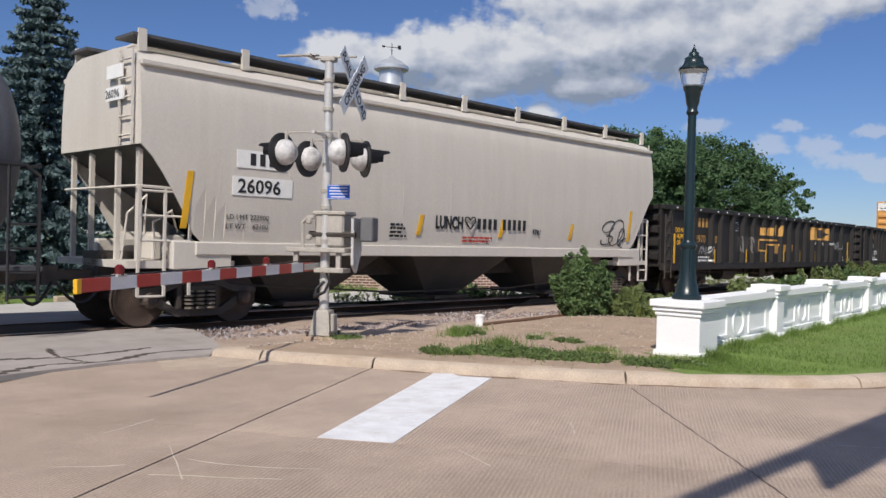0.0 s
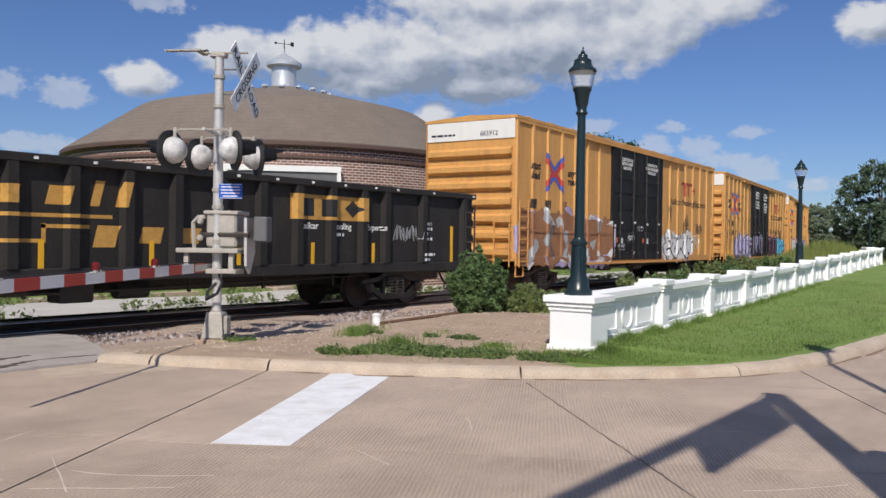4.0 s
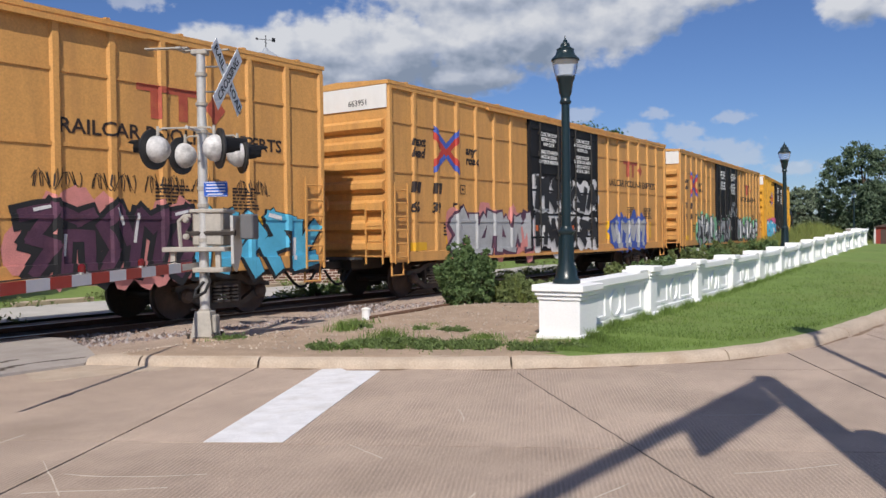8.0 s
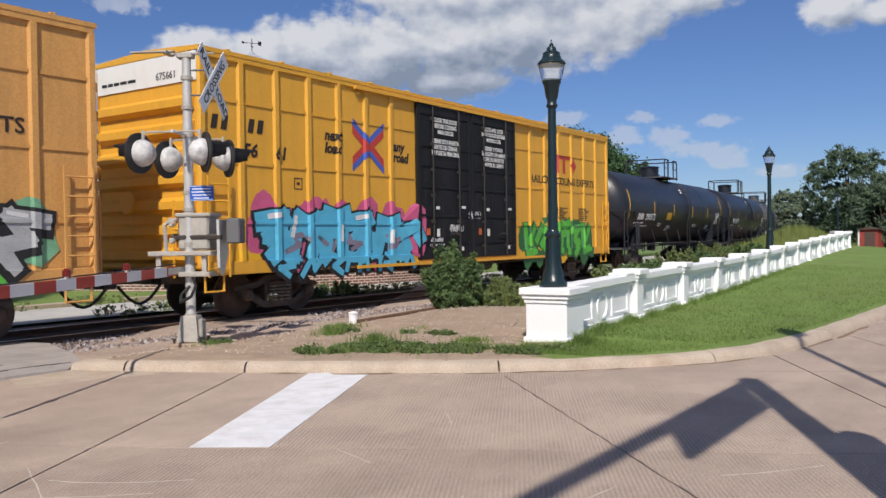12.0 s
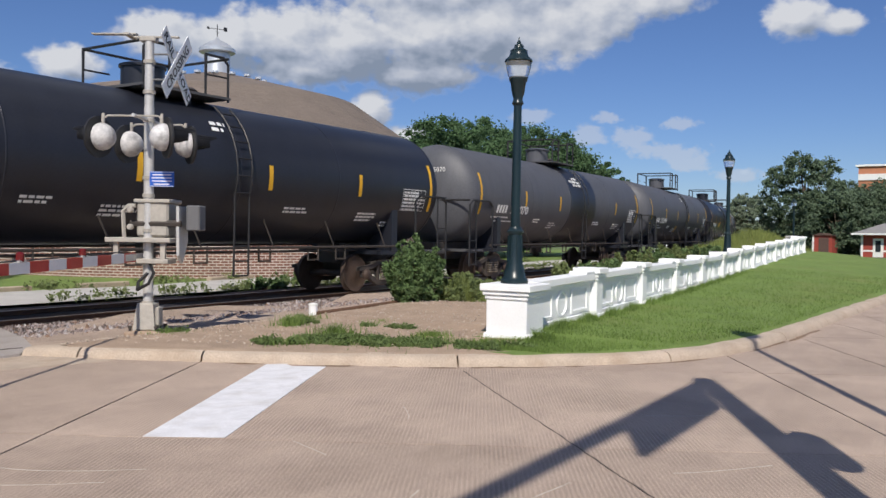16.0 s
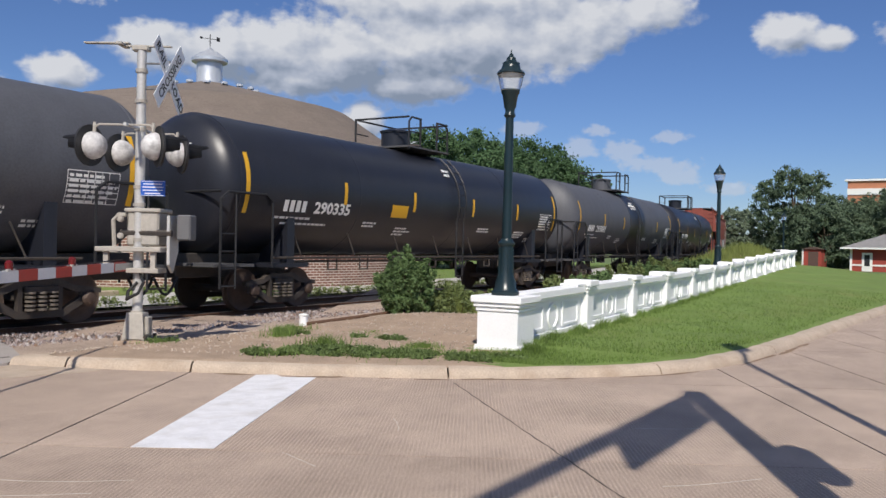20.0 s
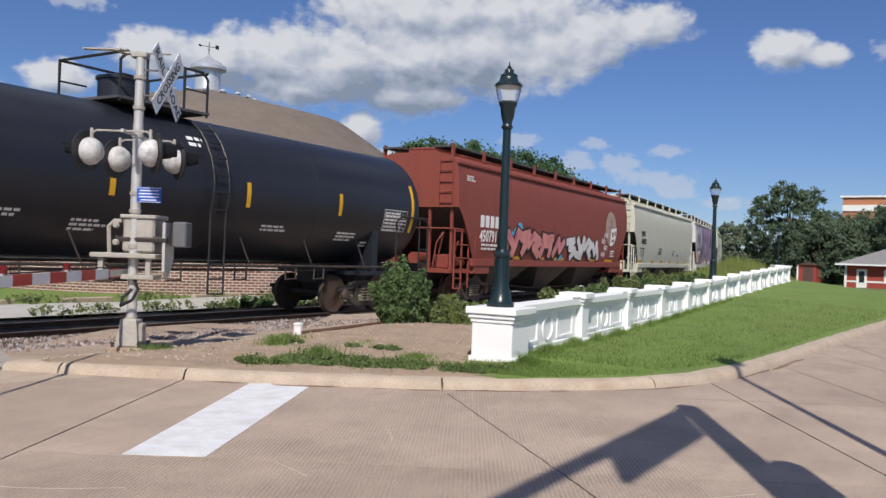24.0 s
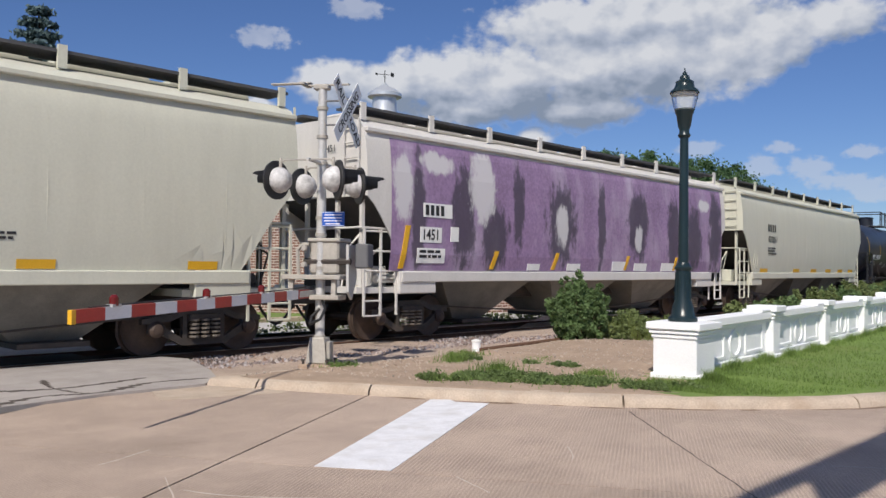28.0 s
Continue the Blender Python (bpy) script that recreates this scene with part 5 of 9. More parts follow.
    for y in (-1.75, -3.2, -4.95):
        lm = part("arm_light", lathe(B(), [(0.04, z + 0.07), (0.044, z + 0.09), (0.044, z + 0.15), (0.02, z + 0.175)], 12, at=(-0.145, y, 0)), M["lens_red"], arm, "small red arm light")
        part("light_clamp", box(B(), -0.18, -0.11, y - 0.07, y + 0.07, z + 0.06, z + 0.085), M["galv"], lm)
    arm.matrix_basis = pose(0, 0, z, 0.5) @ pose(0, 0, -z)


crossing_signal()


# ---------------------------------------------------------------- round brick barn
def build_barn():
    barn = thing("round_barn", "round brick barn with a brown two-pitch shingle roof and metal cupola", "barn", pose(26.6, 29.2, -0.2))
    r, he = 9.15, 5.3
    n = 72
    v, f, uv = [], [], []
    for k in range(n + 1):
        w = 2 * math.pi * k / n
        v += [(r * math.cos(w), r * math.sin(w), -0.3), (r * math.cos(w), r * math.sin(w), he)]
    for k in range(n):
        f.append((2 * k, 2 * k + 2, 2 * k + 3, 2 * k + 1))
    wall = raw_part("wall", v, f, M["brick"], barn, "dark red-brown brick wall with pale joints", smooth=True)
    lay = wall.data.uv_layers.new(name="UVMap")
    for loop in wall.data.loops:
        k, top = loop.vertex_index // 2, loop.vertex_index % 2
        lay.data[loop.index].uv = (2 * math.pi * r * k / n, he if top else -0.3)
    roof = part("roof", lathe(B(), [(r + 0.2, he - 0.1), (r + 0.2, he + 0.02), (6.3, 7.38), (0.75, 8.72), (0.7, 8.74)], 40), M["shingle"], barn, "brown shingle roof with two pitches")
    for k in range(1, 12):
        t = k / 12
        rr, zz = r + 0.2 + (6.3 - r - 0.2) * t, he + 0.02 + (7.38 - he - 0.02) * t
        part("shingle_course", lathe(B(), [(rr + 0.005, zz - 0.003), (rr + 0.005, zz + 0.003), (rr - 0.03, zz + 0.022)], 40), M["shingle"], roof)
    part("eave_board", lathe(B(), [(r + 0.01, he - 0.24), (r + 0.22, he - 0.16), (r + 0.22, he - 0.03), (r + 0.01, he - 0.05)], 72), M["fascia"], barn, "dark brown eave")
    part("brick_band", lathe(B(), [(r + 0.02, he - 0.62), (r + 0.06, he - 0.6), (r + 0.06, he - 0.5), (r + 0.02, he - 0.48)], 72), M["fascia"], barn)
    cup = part("cupola", lathe(B(), [(0.62, 8.6), (0.58, 8.72), (0.56, 9.72), (0.6, 9.74)], 24), M["zinc"], barn, "pale metal ventilator cupola", smooth=True)
    part("cupola_roof", lathe(B(), [(0.74, 9.68), (0.8, 9.72), (0.8, 9.86), (0.72, 9.92), (0.45, 10.12), (0.16, 10.26), (0.04, 10.42)], 24), M["zinc"], cup, smooth=True)
    bm = B()
    rod(bm, (0, 0, 10.35), (0, 0, 10.98), 0.018)
    rod(bm, (-0.38, 0.2, 10.78), (0.38, -0.2, 10.78), 0.014)
    box(bm, 0.22, 0.4, -0.2, -0.17, 10.7, 10.88)
    box(bm, -0.42, -0.3, 0.17, 0.2, 10.74, 10.83)
    rod(bm, (-0.16, -0.1, 10.64), (0.16, 0.1, 10.64), 0.012)
    part("weather_vane", bm, M["black"], cup)
    for k in range(10):
        w = radians(180 + 20 * k - 35)
        bm = B()
        lathe(bm, [(0.15, 0), (0.14, 0.09), (0.04, 0.12)], 10, at=(2.1 * math.cos(w), 2.1 * math.sin(w), 8.44))
        part("roof_vent", bm, M["zinc"], roof)
    # wide doorway with a white frame, facing the rails
    w0 = math.atan2(-29.2, -26.6)
    for w in (w0, w0 + radians(75)):
        m_ = Matrix.Rotation(w, 4, "Z")
        door = part("shutter", box(B(), r - 0.15, r + 0.05, -1.9, 1.9, 2.3, 4.2), M["dark_box"], barn, "wide grey shutter high in the wall")
        door.matrix_basis = m_
        for q in ((-2.05, 2.05, 4.2, 4.42), (-2.05, -1.9, 2.3, 4.2), (1.9, 2.05, 2.3, 4.2), (-2.05, 2.05, 2.15, 2.3)):
            part("shutter_frame", box(B(), r - 0.25, r + 0.12, q[0], q[1], q[2], q[3], 0.01), M["trim"], door, "white frame")


build_barn()


# ---------------------------------------------------------------- trees and plants
def tree(x, y, z, h, spread, label, leaf="leaf_far", seed=1, clumps=60, per=90, size=0.16, low=0.25, fluff=1.0, name="tree"):
    """Trunk and limbs that fork towards small uneven sprays of leaves."""
    t = thing(name, label, "tree", pose(x, y, z))
    rng = np.random.default_rng(seed)
    bm = B()
    rod(bm, (0, 0, -0.3), (0.1, 0.05, h * 0.35), h * 0.028, h * 0.02, n=9)
    rod(bm, (0.1, 0.05, h * 0.35), (0.0, 0.1, h * 0.75), h * 0.02, h * 0.007, n=8)
    part("trunk", bm, M["bark"], t, smooth=True)
    c, rad = [], []
    zc, hz = h * (0.5 + low * 0.42), h * (0.5 - low * 0.42)
    for i in range(clumps):
        d = Vector(rng.normal(size=3)).normalized()
        lump = 1 + 0.2 * noise.noise(d * 1.7 + Vector((seed * 3.1, 0, 0))) + 0.12 * noise.noise(d * 4.0 + Vector((0, seed * 1.7, 0)))
        far = rng.uniform(0.25, 1.0) ** 0.32 * lump
        sprig = rng.random() < 0.22
        if sprig:
            far = lump * rng.uniform(0.98, 1.1)
        c.append((d.x * spread * far, d.y * spread * far, zc + hz * d.z * min(far, 1.06)))
        rad.append(spread * (rng.uniform(0.04, 0.08) if sprig else rng.uniform(0.08, 0.15)) * fluff)
    for i in range(0, clumps, max(1, clumps // 14)):
        p = c[i]
        k = rng.uniform(0.2, 0.5)
        mid = Vector((p[0] * 0.4, p[1] * 0.4, h * k + (p[2] - h * k) * 0.55))
        bm = B()
        rod(bm, (0.08, 0.04, h * k), mid, h * 0.011, h * 0.007, n=6)
        rod(bm, mid, (p[0] * 0.92, p[1] * 0.92, p[2]), h * 0.007, h * 0.002, n=5)
        part("limb", bm, M["bark"], t)
    vs_, fs_ = leaves(rng, c, rad, per, size, 0.45, 0.75)
    raw_part("crown", vs_, fs_, M[leaf], t, "dense green leaves")
    return t


def spruce(x, y, z, h, r, label, seed):
    t = thing("spruce_tree", label, "tree", pose(x, y, z))
    rng = np.random.default_rng(seed)
    part("trunk", rod(B(), (0, 0, -0.2), (0, 0, h * 0.97), 0.2, 0.02, n=8), M["bark"], t)
    c, rad = [], []
    lim = B()
    for lv in range(26):
        v = lv / 26
        zz = 0.5 + (h - 0.6) * v
        rr = r * (1 - v) ** 0.85 + 0.12
        k = max(5, int(15 * (1 - v)) + 3)
        ph = rng.uniform(0, 6)
        for i in range(k):
            w = ph + 2 * math.pi * i / k + rng.uniform(-.15, .15)
            reach = rr * rng.uniform(0.8, 1.12)
            rod(lim, (0, 0, zz), (reach * math.cos(w), reach * math.sin(w), zz - reach * 0.16), 0.022, 0.006, n=4, caps=False)
            for d in np.linspace(0.25, 1, 5):
                c.append((reach * d * math.cos(w), reach * d * math.sin(w), zz - reach * d * 0.16))
                rad.append(0.12 + 0.13 * rr / r * (1.15 - 0.5 * d))
    part("limb", lim, M["bark"], t)
    vs_, fs_ = leaves(rng, c, rad, 44, 0.085, 0.2, 0.7)
    raw_part("crown", vs_, fs_, M["leaf_spruce"], t, "blue-green needles on drooping boughs")
    return t


tree(51.0, 31.0, -0.2, 9.75, 5.5, "broad dark green tree behind the railway", "leaf_big", 3, 560, 200, 0.11, 0.05, 1.25)
tree(58.5, 28.9, -0.2, 9.7, 5.2, "second green tree behind the railway", "leaf_big", 13, 500, 190, 0.11, 0.05, 1.25)
tree(67.0, 27.4, -0.2, 8.0, 2.6, "slim green tree beyond the broad one", "leaf_big", 14, 80, 120, 0.15, 0.1, 1.1)
spruce(9.6, 25.6, -0.15, 9.6, 2.75, "blue spruce standing beyond the crossing", 5)
spruce(5.0, 27.5, -0.15, 10.5, 3.7, "tall blue spruce beyond the crossing", 6)
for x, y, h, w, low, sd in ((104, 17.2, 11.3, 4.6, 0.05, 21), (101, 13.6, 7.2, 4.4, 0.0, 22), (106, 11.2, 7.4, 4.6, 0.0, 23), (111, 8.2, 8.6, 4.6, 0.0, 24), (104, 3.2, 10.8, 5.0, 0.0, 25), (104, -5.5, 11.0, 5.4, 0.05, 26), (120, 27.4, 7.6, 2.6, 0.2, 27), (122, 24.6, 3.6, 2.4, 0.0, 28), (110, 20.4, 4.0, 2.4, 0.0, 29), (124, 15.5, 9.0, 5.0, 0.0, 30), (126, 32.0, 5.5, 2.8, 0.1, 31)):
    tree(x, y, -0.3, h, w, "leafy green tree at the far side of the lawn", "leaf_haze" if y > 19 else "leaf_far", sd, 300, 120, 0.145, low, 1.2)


def bush(x, y, z, h, r, label, leaf, seed, clumps=34, per=70, size=0.045, name="bush"):
    b = thing(name, label, "bush", pose(x, y, z))
    rng = np.random.default_rng(seed)
    c, rad = [], []
    # loose shoots that stand out of the mass
    for i in range(int(clumps * 0.4)):
        w, q, top = rng.uniform(0, 2 * math.pi), rng.uniform(0.2, 1.15), rng.uniform(0.95, 1.3)
        for t in np.linspace(0.5, top, 6):
            c.append((r * q * math.cos(w) * (0.5 + 0.5 * t), r * q * math.sin(w) * (0.5 + 0.5 * t), h * t * (1 - 0.35 * q * q)))
            rad.append(r * 0.085)
    st = B()
    for i in range(clumps):
        w, v = rng.uniform(0, 2 * math.pi), rng.uniform(0.08, 1)
        rr = r * math.sqrt(rng.uniform(0.05, 1)) * (0.5 + 0.5 * math.sin(math.pi * (0.12 + 0.76 * v)))
        p = (rr * math.cos(w), rr * math.sin(w), h * v * 0.9)
        c.append(p)
        rad.append(r * rng.uniform(0.1, 0.2))
        rod(st, (p[0] * 0.2, p[1] * 0.2, -0.05), p, 0.012, 0.005, n=4, caps=False)
    part("stem", st, M["bark"], b)
    vs_, fs_ = leaves(rng, c, rad, per, size, 0.4, 1.0)
    raw_part("leaves", vs_, fs_, M[leaf], b)
    return b


bush(13.75, 9.42, 0.13, 1.12, 0.52, "dense green bush on the soil beside the track", "leaf_bush", 2, 110, 95, 0.036)
bush(15.0, 9.1, 0.08, 0.55, 0.5, "pale dry weeds beside the bush", "leaf_weed", 3, 40, 60, 0.04, "weed_clump")
bush(14.6, 8.7, 0.1, 0.4, 0.45, "low grey-green weeds by the bush", "leaf_weed", 4, 24, 50, 0.04, "weed_clump")


def grassy_weeds(x, y, z, h, r, label, seed):
    w_ = thing("weed_clump", label, "weeds", pose(x, y, z))
    rng = np.random.default_rng(seed)
    V_, F_ = [], []
    for _ in range(1500):
        a, q, b = rng.uniform(0, 6.28), r * math.sqrt(rng.random()), rng.uniform(0, 6.28)
        px, py, hh = q * math.cos(a), q * math.sin(a), h * rng.uniform(0.35, 1.0) * (1.1 - 0.6 * q / r)
        lean, wd = 0.35 * hh * rng.random(), 0.008
        i = len(V_)
        V_.extend([(px - wd * math.sin(b), py + wd * math.cos(b), -0.05), (px + wd * math.sin(b), py - wd * math.cos(b), -0.05), (px + lean * math.cos(b), py + lean * math.sin(b), hh)])
        F_.append((i, i + 1, i + 2))
    raw_part("grass_tuft", V_, F_, M["tall"], w_, "pale grassy stalks")
    c = [(rng.normal(0, r * 0.5), rng.normal(0, r * 0.5), h * rng.uniform(0.15, 0.7)) for _ in range(40)]
    vs_, fs_ = leaves(rng, c, [0.09] * 40, 30, 0.03, 0.4, 1.0)
    raw_part("leaves", vs_, fs_, M["leaf_weed"], w_)


grassy_weeds(14.75, 9.0, 0.1, 0.75, 0.55, "tall pale grassy weeds beside the bush", 71)
grassy_weeds(15.45, 9.25, 0.08, 0.6, 0.5, "tall pale grassy weeds behind the bush", 72)
for k, (x, y, h, r) in enumerate(((19.5, 8.6, 0.85, 0.6), (22.6, 9.0, 0.8, 0.7), (25.0, 9.2, 0.95, 0.8), (28.5, 9.6, 0.9, 0.9), (33, 10.4, 1.0, 0.9), (38, 10.6, 0.9, 1.0), (17.3, 9.6, 0.5, 0.5))):
    bush(x, y, lawn_z(x, y) - 0.1, h * 0.72, r, "green weeds growing behind the white wall", "leaf_bush" if k % 2 else "leaf_weed", 40 + k, 34, 60, 0.055, "weed_clump")
for k, (x, y) in enumerate(((17.6, 17.3), (19.8, 17.9))):
    bush(x, y, -0.12, 0.3, 0.6, "low green weeds at the edge of the gravel lane", "leaf_bush", 60 + k, 26, 50, 0.045, "weed_clump")


# plan centre, half sizes, turn, clumps, height
WEED_MATS = [(8.1, 7.65, 0.4, 0.24, -60, 300, 0.09), (8.8, 6.85, 1.05, 0.42, -65, 1300, 0.07), (9.1, 5.77, 0.36, 0.24, -60, 300, 0.09), (9.45, 5.2, 0.5, 0.25, -55, 260, 0.06), (10.0, 9.0, 0.26, 0.2, -60, 120, 0.07), (10.25, 8.03, 0.26, 0.13, -60, 110, 0.035), (10.4, 7.42, 0.28, 0.15, -60, 130, 0.045), (8.05, 9.7, 0.25, 0.12, -40, 50, 0.03)]


def grass_blades():
    rng = np.random.default_rng(9)
    V_, F_ = [], []

    def blade(x, y, z, h, w):
        a = rng.uniform(0, 6.28)
        d = np.array([math.cos(a), math.sin(a)])
        l = rng.uniform(0.2, 0.8) * h
        b = rng.uniform(0, 6.28)
        i = len(V_)
        V_.extend([(x - d[0] * w, y - d[1] * w, z - 0.01), (x + d[0] * w, y + d[1] * w, z - 0.01), (x + l * math.cos(b), y + l * math.sin(b), z + h)])
        F_.append((i, i + 1, i + 2))
    # lawn by the kerb and along the wall
    n = 0
    while n < 26000:
        x = 9.4 + 22 * rng.random() ** 1.7
        yk = float(np.interp(x, [p[0] for p in KERB], [p[1] for p in KERB])) + 0.3
        y1 = fence_y(x) + 0.1
        y = yk + (y1 - yk) * rng.random()
        if x < 10.5 and y > 5.2:
            continue
        blade(x, y, lawn_z(x, y), rng.uniform(0.02, 0.055) * (1.7 if y > y1 - 0.3 else 1), 0.006)
        n += 1
    # longer grass left at the wall's foot
    for _ in range(7000):
        x = 10.3 + 18 * rng.random() ** 1.6
        y = fence_y(x) - (0.2 if x > 11.2 else 0.36) - abs(rng.normal(0, 0.09))
        blade(x, y, lawn_z(x, y), rng.uniform(0.05, 0.2) * (0.6 + 0.5 * math.sin(x * 5)), 0.006)
    # tufts on the soil behind the kerb
    for cx, cy, r, k, h in ((8.15, 7.55, 0.35, 350, 0.1), (8.6, 7.1, 0.5, 400, 0.08), (9.0, 6.5, 0.5, 500, 0.08), (9.3, 6.0, 0.45, 500, 0.08), (9.1, 7.6, 0.3, 500, 0.2), (9.7, 5.4, 0.4, 1200, 0.08), (9.6, 8.9, 0.22, 350, 0.2), (10.4, 9.4, 0.3, 350, 0.13), (9.9, 6.5, 0.25, 500, 0.1), (11.1, 8.2, 0.35, 350, 0.05), (11.8, 7.7, 0.3, 300, 0.05), (7.95, 9.65, 0.25, 260, 0.06), (10.3, 5.1, 0.4, 900, 0.08)):
        for _ in range(k):
            a, q = rng.uniform(0, 6.28), abs(rng.normal(0, r * 0.6))
            blade(cx + q * math.cos(a) * 1.2, cy + q * math.sin(a), 0.13, h * rng.uniform(0.3, 1.0), 0.007)
    tagged(raw_part("grass_blades", V_, F_, M["blade"]), "short green grass blades on lawn and kerb edge", "grass", kind="stuff")


grass_blades()


# mats of low weeds on the soil behind the kerb
def weed_mats():
    rng = np.random.default_rng(17)
    c, rad = [], []
    for cx, cy, rx, ry, ang, n, h in WEED_MATS:
        for _ in range(n):
            a, q = rng.uniform(0, 6.28), math.sqrt(rng.random())
            u, v = rx * q * math.cos(a), ry * q * math.sin(a)
            w = radians(ang)
            edge = 1 - q * q
            x, y = cx + u * math.cos(w) - v * math.sin(w), cy + u * math.sin(w) + v * math.cos(w)
            if noise.noise(Vector((x * 3.1, y * 3.1, 1))) < -0.12:
                continue
            c.append((x, y, 0.125 + h * (0.25 + edge * rng.random())))
            rad.append(0.05)
    vs_, fs_ = leaves(rng, c, rad, 16, 0.019, 0.5, 0.8)
    tagged(raw_part("weed_mats", vs_, fs_, M["mat_leaf"]), "mats of low green weeds on the bare soil", "weeds", kind="stuff")


weed_mats()


def lane_weeds():
    rng = np.random.default_rng(23)
    c, rad = [], []
    for _ in range(1500):
        s, o = rng.uniform(4, 46), rng.choice((3.25, 7.0)) + rng.normal(0, 0.28)
        if noise.noise(Vector((s * 0.55, o * 0.4, 2))) < -0.02:
            continue
        x, y, _a = track(s, o)
        c.append((x, y, -0.1 + rng.uniform(0.02, 0.2)))
        rad.append(rng.uniform(0.08, 0.2))
    vs_, fs_ = leaves(rng, c, rad, 14, 0.04, 0.4, 0.8)
    tagged(raw_part("lane_weeds", vs_, fs_, M["leaf_weed"]), "straggling weeds along the edges of the gravel lane", "weeds", kind="stuff")
    for s, L_ in ((9.2, 1.5), (12.0, 2.2), (15.4, 1.6), (20.5, 2.0)):
        x, y, a = track(s, 7.3)
        bm = box(B(), -L_ / 2, L_ / 2, -0.12, 0.12, -0.25, 0.08, 0.02)
        st = part("lane_kerbstone", bm, M["curb"])
        st.matrix_basis = pose(x, y, -0.08, 0, 0, math.degrees(a))
        tagged(st, "pale concrete kerb stone beside the gravel lane", "kerb stone", group="lane kerb stones")


lane_weeds()


# ---------------------------------------------------------------- far buildings
def red_house():
    h = thing("red_house", "small red wooden house with white trim and grey hipped roof", "house", pose(88.5, 8.0, -0.2, 0, 0, 84))
    # local x runs to the picture's left along the front, y away
    part("wall", box(B(), -14, 1.6, -6, 0.0, -0.5, 2.3), M["red_wall"], h, "red boarded wall")
    bm = B()
    hexa(bm, [(-15, -7, 2.2), (2.4, -7, 2.2), (2.4, 0.8, 2.2), (-15, 0.8, 2.2), (-11, -3.6, 3.75), (-1.2, -3.6, 3.75), (-1.2, -3.0, 3.75), (-11, -3.0, 3.75)])
    roof = part("roof", bm, M["grey_roof"], h, "grey shingled hipped roof")
    part("chimney", box(B(), -2.6, -1.7, -3.7, -3.0, 3.3, 4.4), M["brick"], roof)
    part("eave_trim", box(B(), -15, 2.4, 0.78, 0.86, 2.08, 2.24), M["trim"], h)
    part("belt_trim", box(B(), -14, 1.6, 0.0, 0.05, 0.5, 0.66), M["trim"], h)
    for x0, x1, z0, z1, nm in ((-0.25, 0.65, 0.3, 1.75, "door"), (-2.7, -1.7, 0.66, 1.75, "window"), (-6.0, -4.9, 0.66, 1.75, "window")):
        w = part(nm, box(B(), x0, x1, 0.0, 0.06, z0 - .3 if nm == "door" else z0, z1), M["trim"], h, "white-framed " + nm)
        part("pane", box(B(), x0 + 0.22, x1 - 0.22, 0.06, 0.09, z0 + 0.2, z1 - 0.2), M["pane"], w)
    for s in (-14, 1.6):
        part("corner_board", box(B(), s - 0.1, s + 0.1, -0.05, 0.07, -0.5, 2.2), M["trim"], h)


red_house()


def red_shed():
    s = thing("red_shed", "small red shed in the shade of the trees", "shed", pose(96, 13.9, -0.25, 0, 0, 82))
    part("wall", box(B(), -0.7, 1.2, -2, 0, -0.2, 2.1), M["red_wall"], s)
    part("roof", prism(B(), [(-0.9, 2.05), (1.4, 2.05), (0.3, 2.3)], -2.2, 0.2), M["fascia"], s)
    part("corner_board", box(B(), 1.08, 1.25, -0.02, 0.05, -0.2, 2.05), M["trim"], s)
    part("door", box(B(), -0.4, 0.6, 0.0, 0.05, 0.0, 1.8), M["fascia"], s)


red_shed()


def far_hall():
    h = thing("brick_hall", "distant orange brick building with a white cornice above the trees", "building", pose(150, 13, 0.8, 0, 0, 88))
    part("wall", box(B(), -26, 4, -12, 0, -1.5, 12.2), M["orange_wall"], h, "orange masonry wall")
    part("cornice", box(B(), -26.4, 4.4, -12, 0.3, 12.2, 12.5), M["trim"], h)
    part("band", box(B(), -26, 4, 0, 0.2, 10.0, 11.0), M["trim"], h)
    part("roof_block", box(B(), -26, -6, -10, -2, 12.9, 14.2), M["orange_wall"], h)
    part("block_cornice", box(B(), -26.2, -5.8, -10.2, -1.8, 14.2, 14.7), M["trim"], h)
    for i in range(9):
        x = -24 + i * 3.1
        for z in (3.0, 6.8):
            w = part("window", box(B(), x, x + 1.3, 0, 0.08, z, z + 2.0), M["trim"], h)
            part("pane", box(B(), x + 0.15, x + 1.15, 0.08, 0.12, z + 0.15, z + 1.85), M["pane"], w)


far_hall()


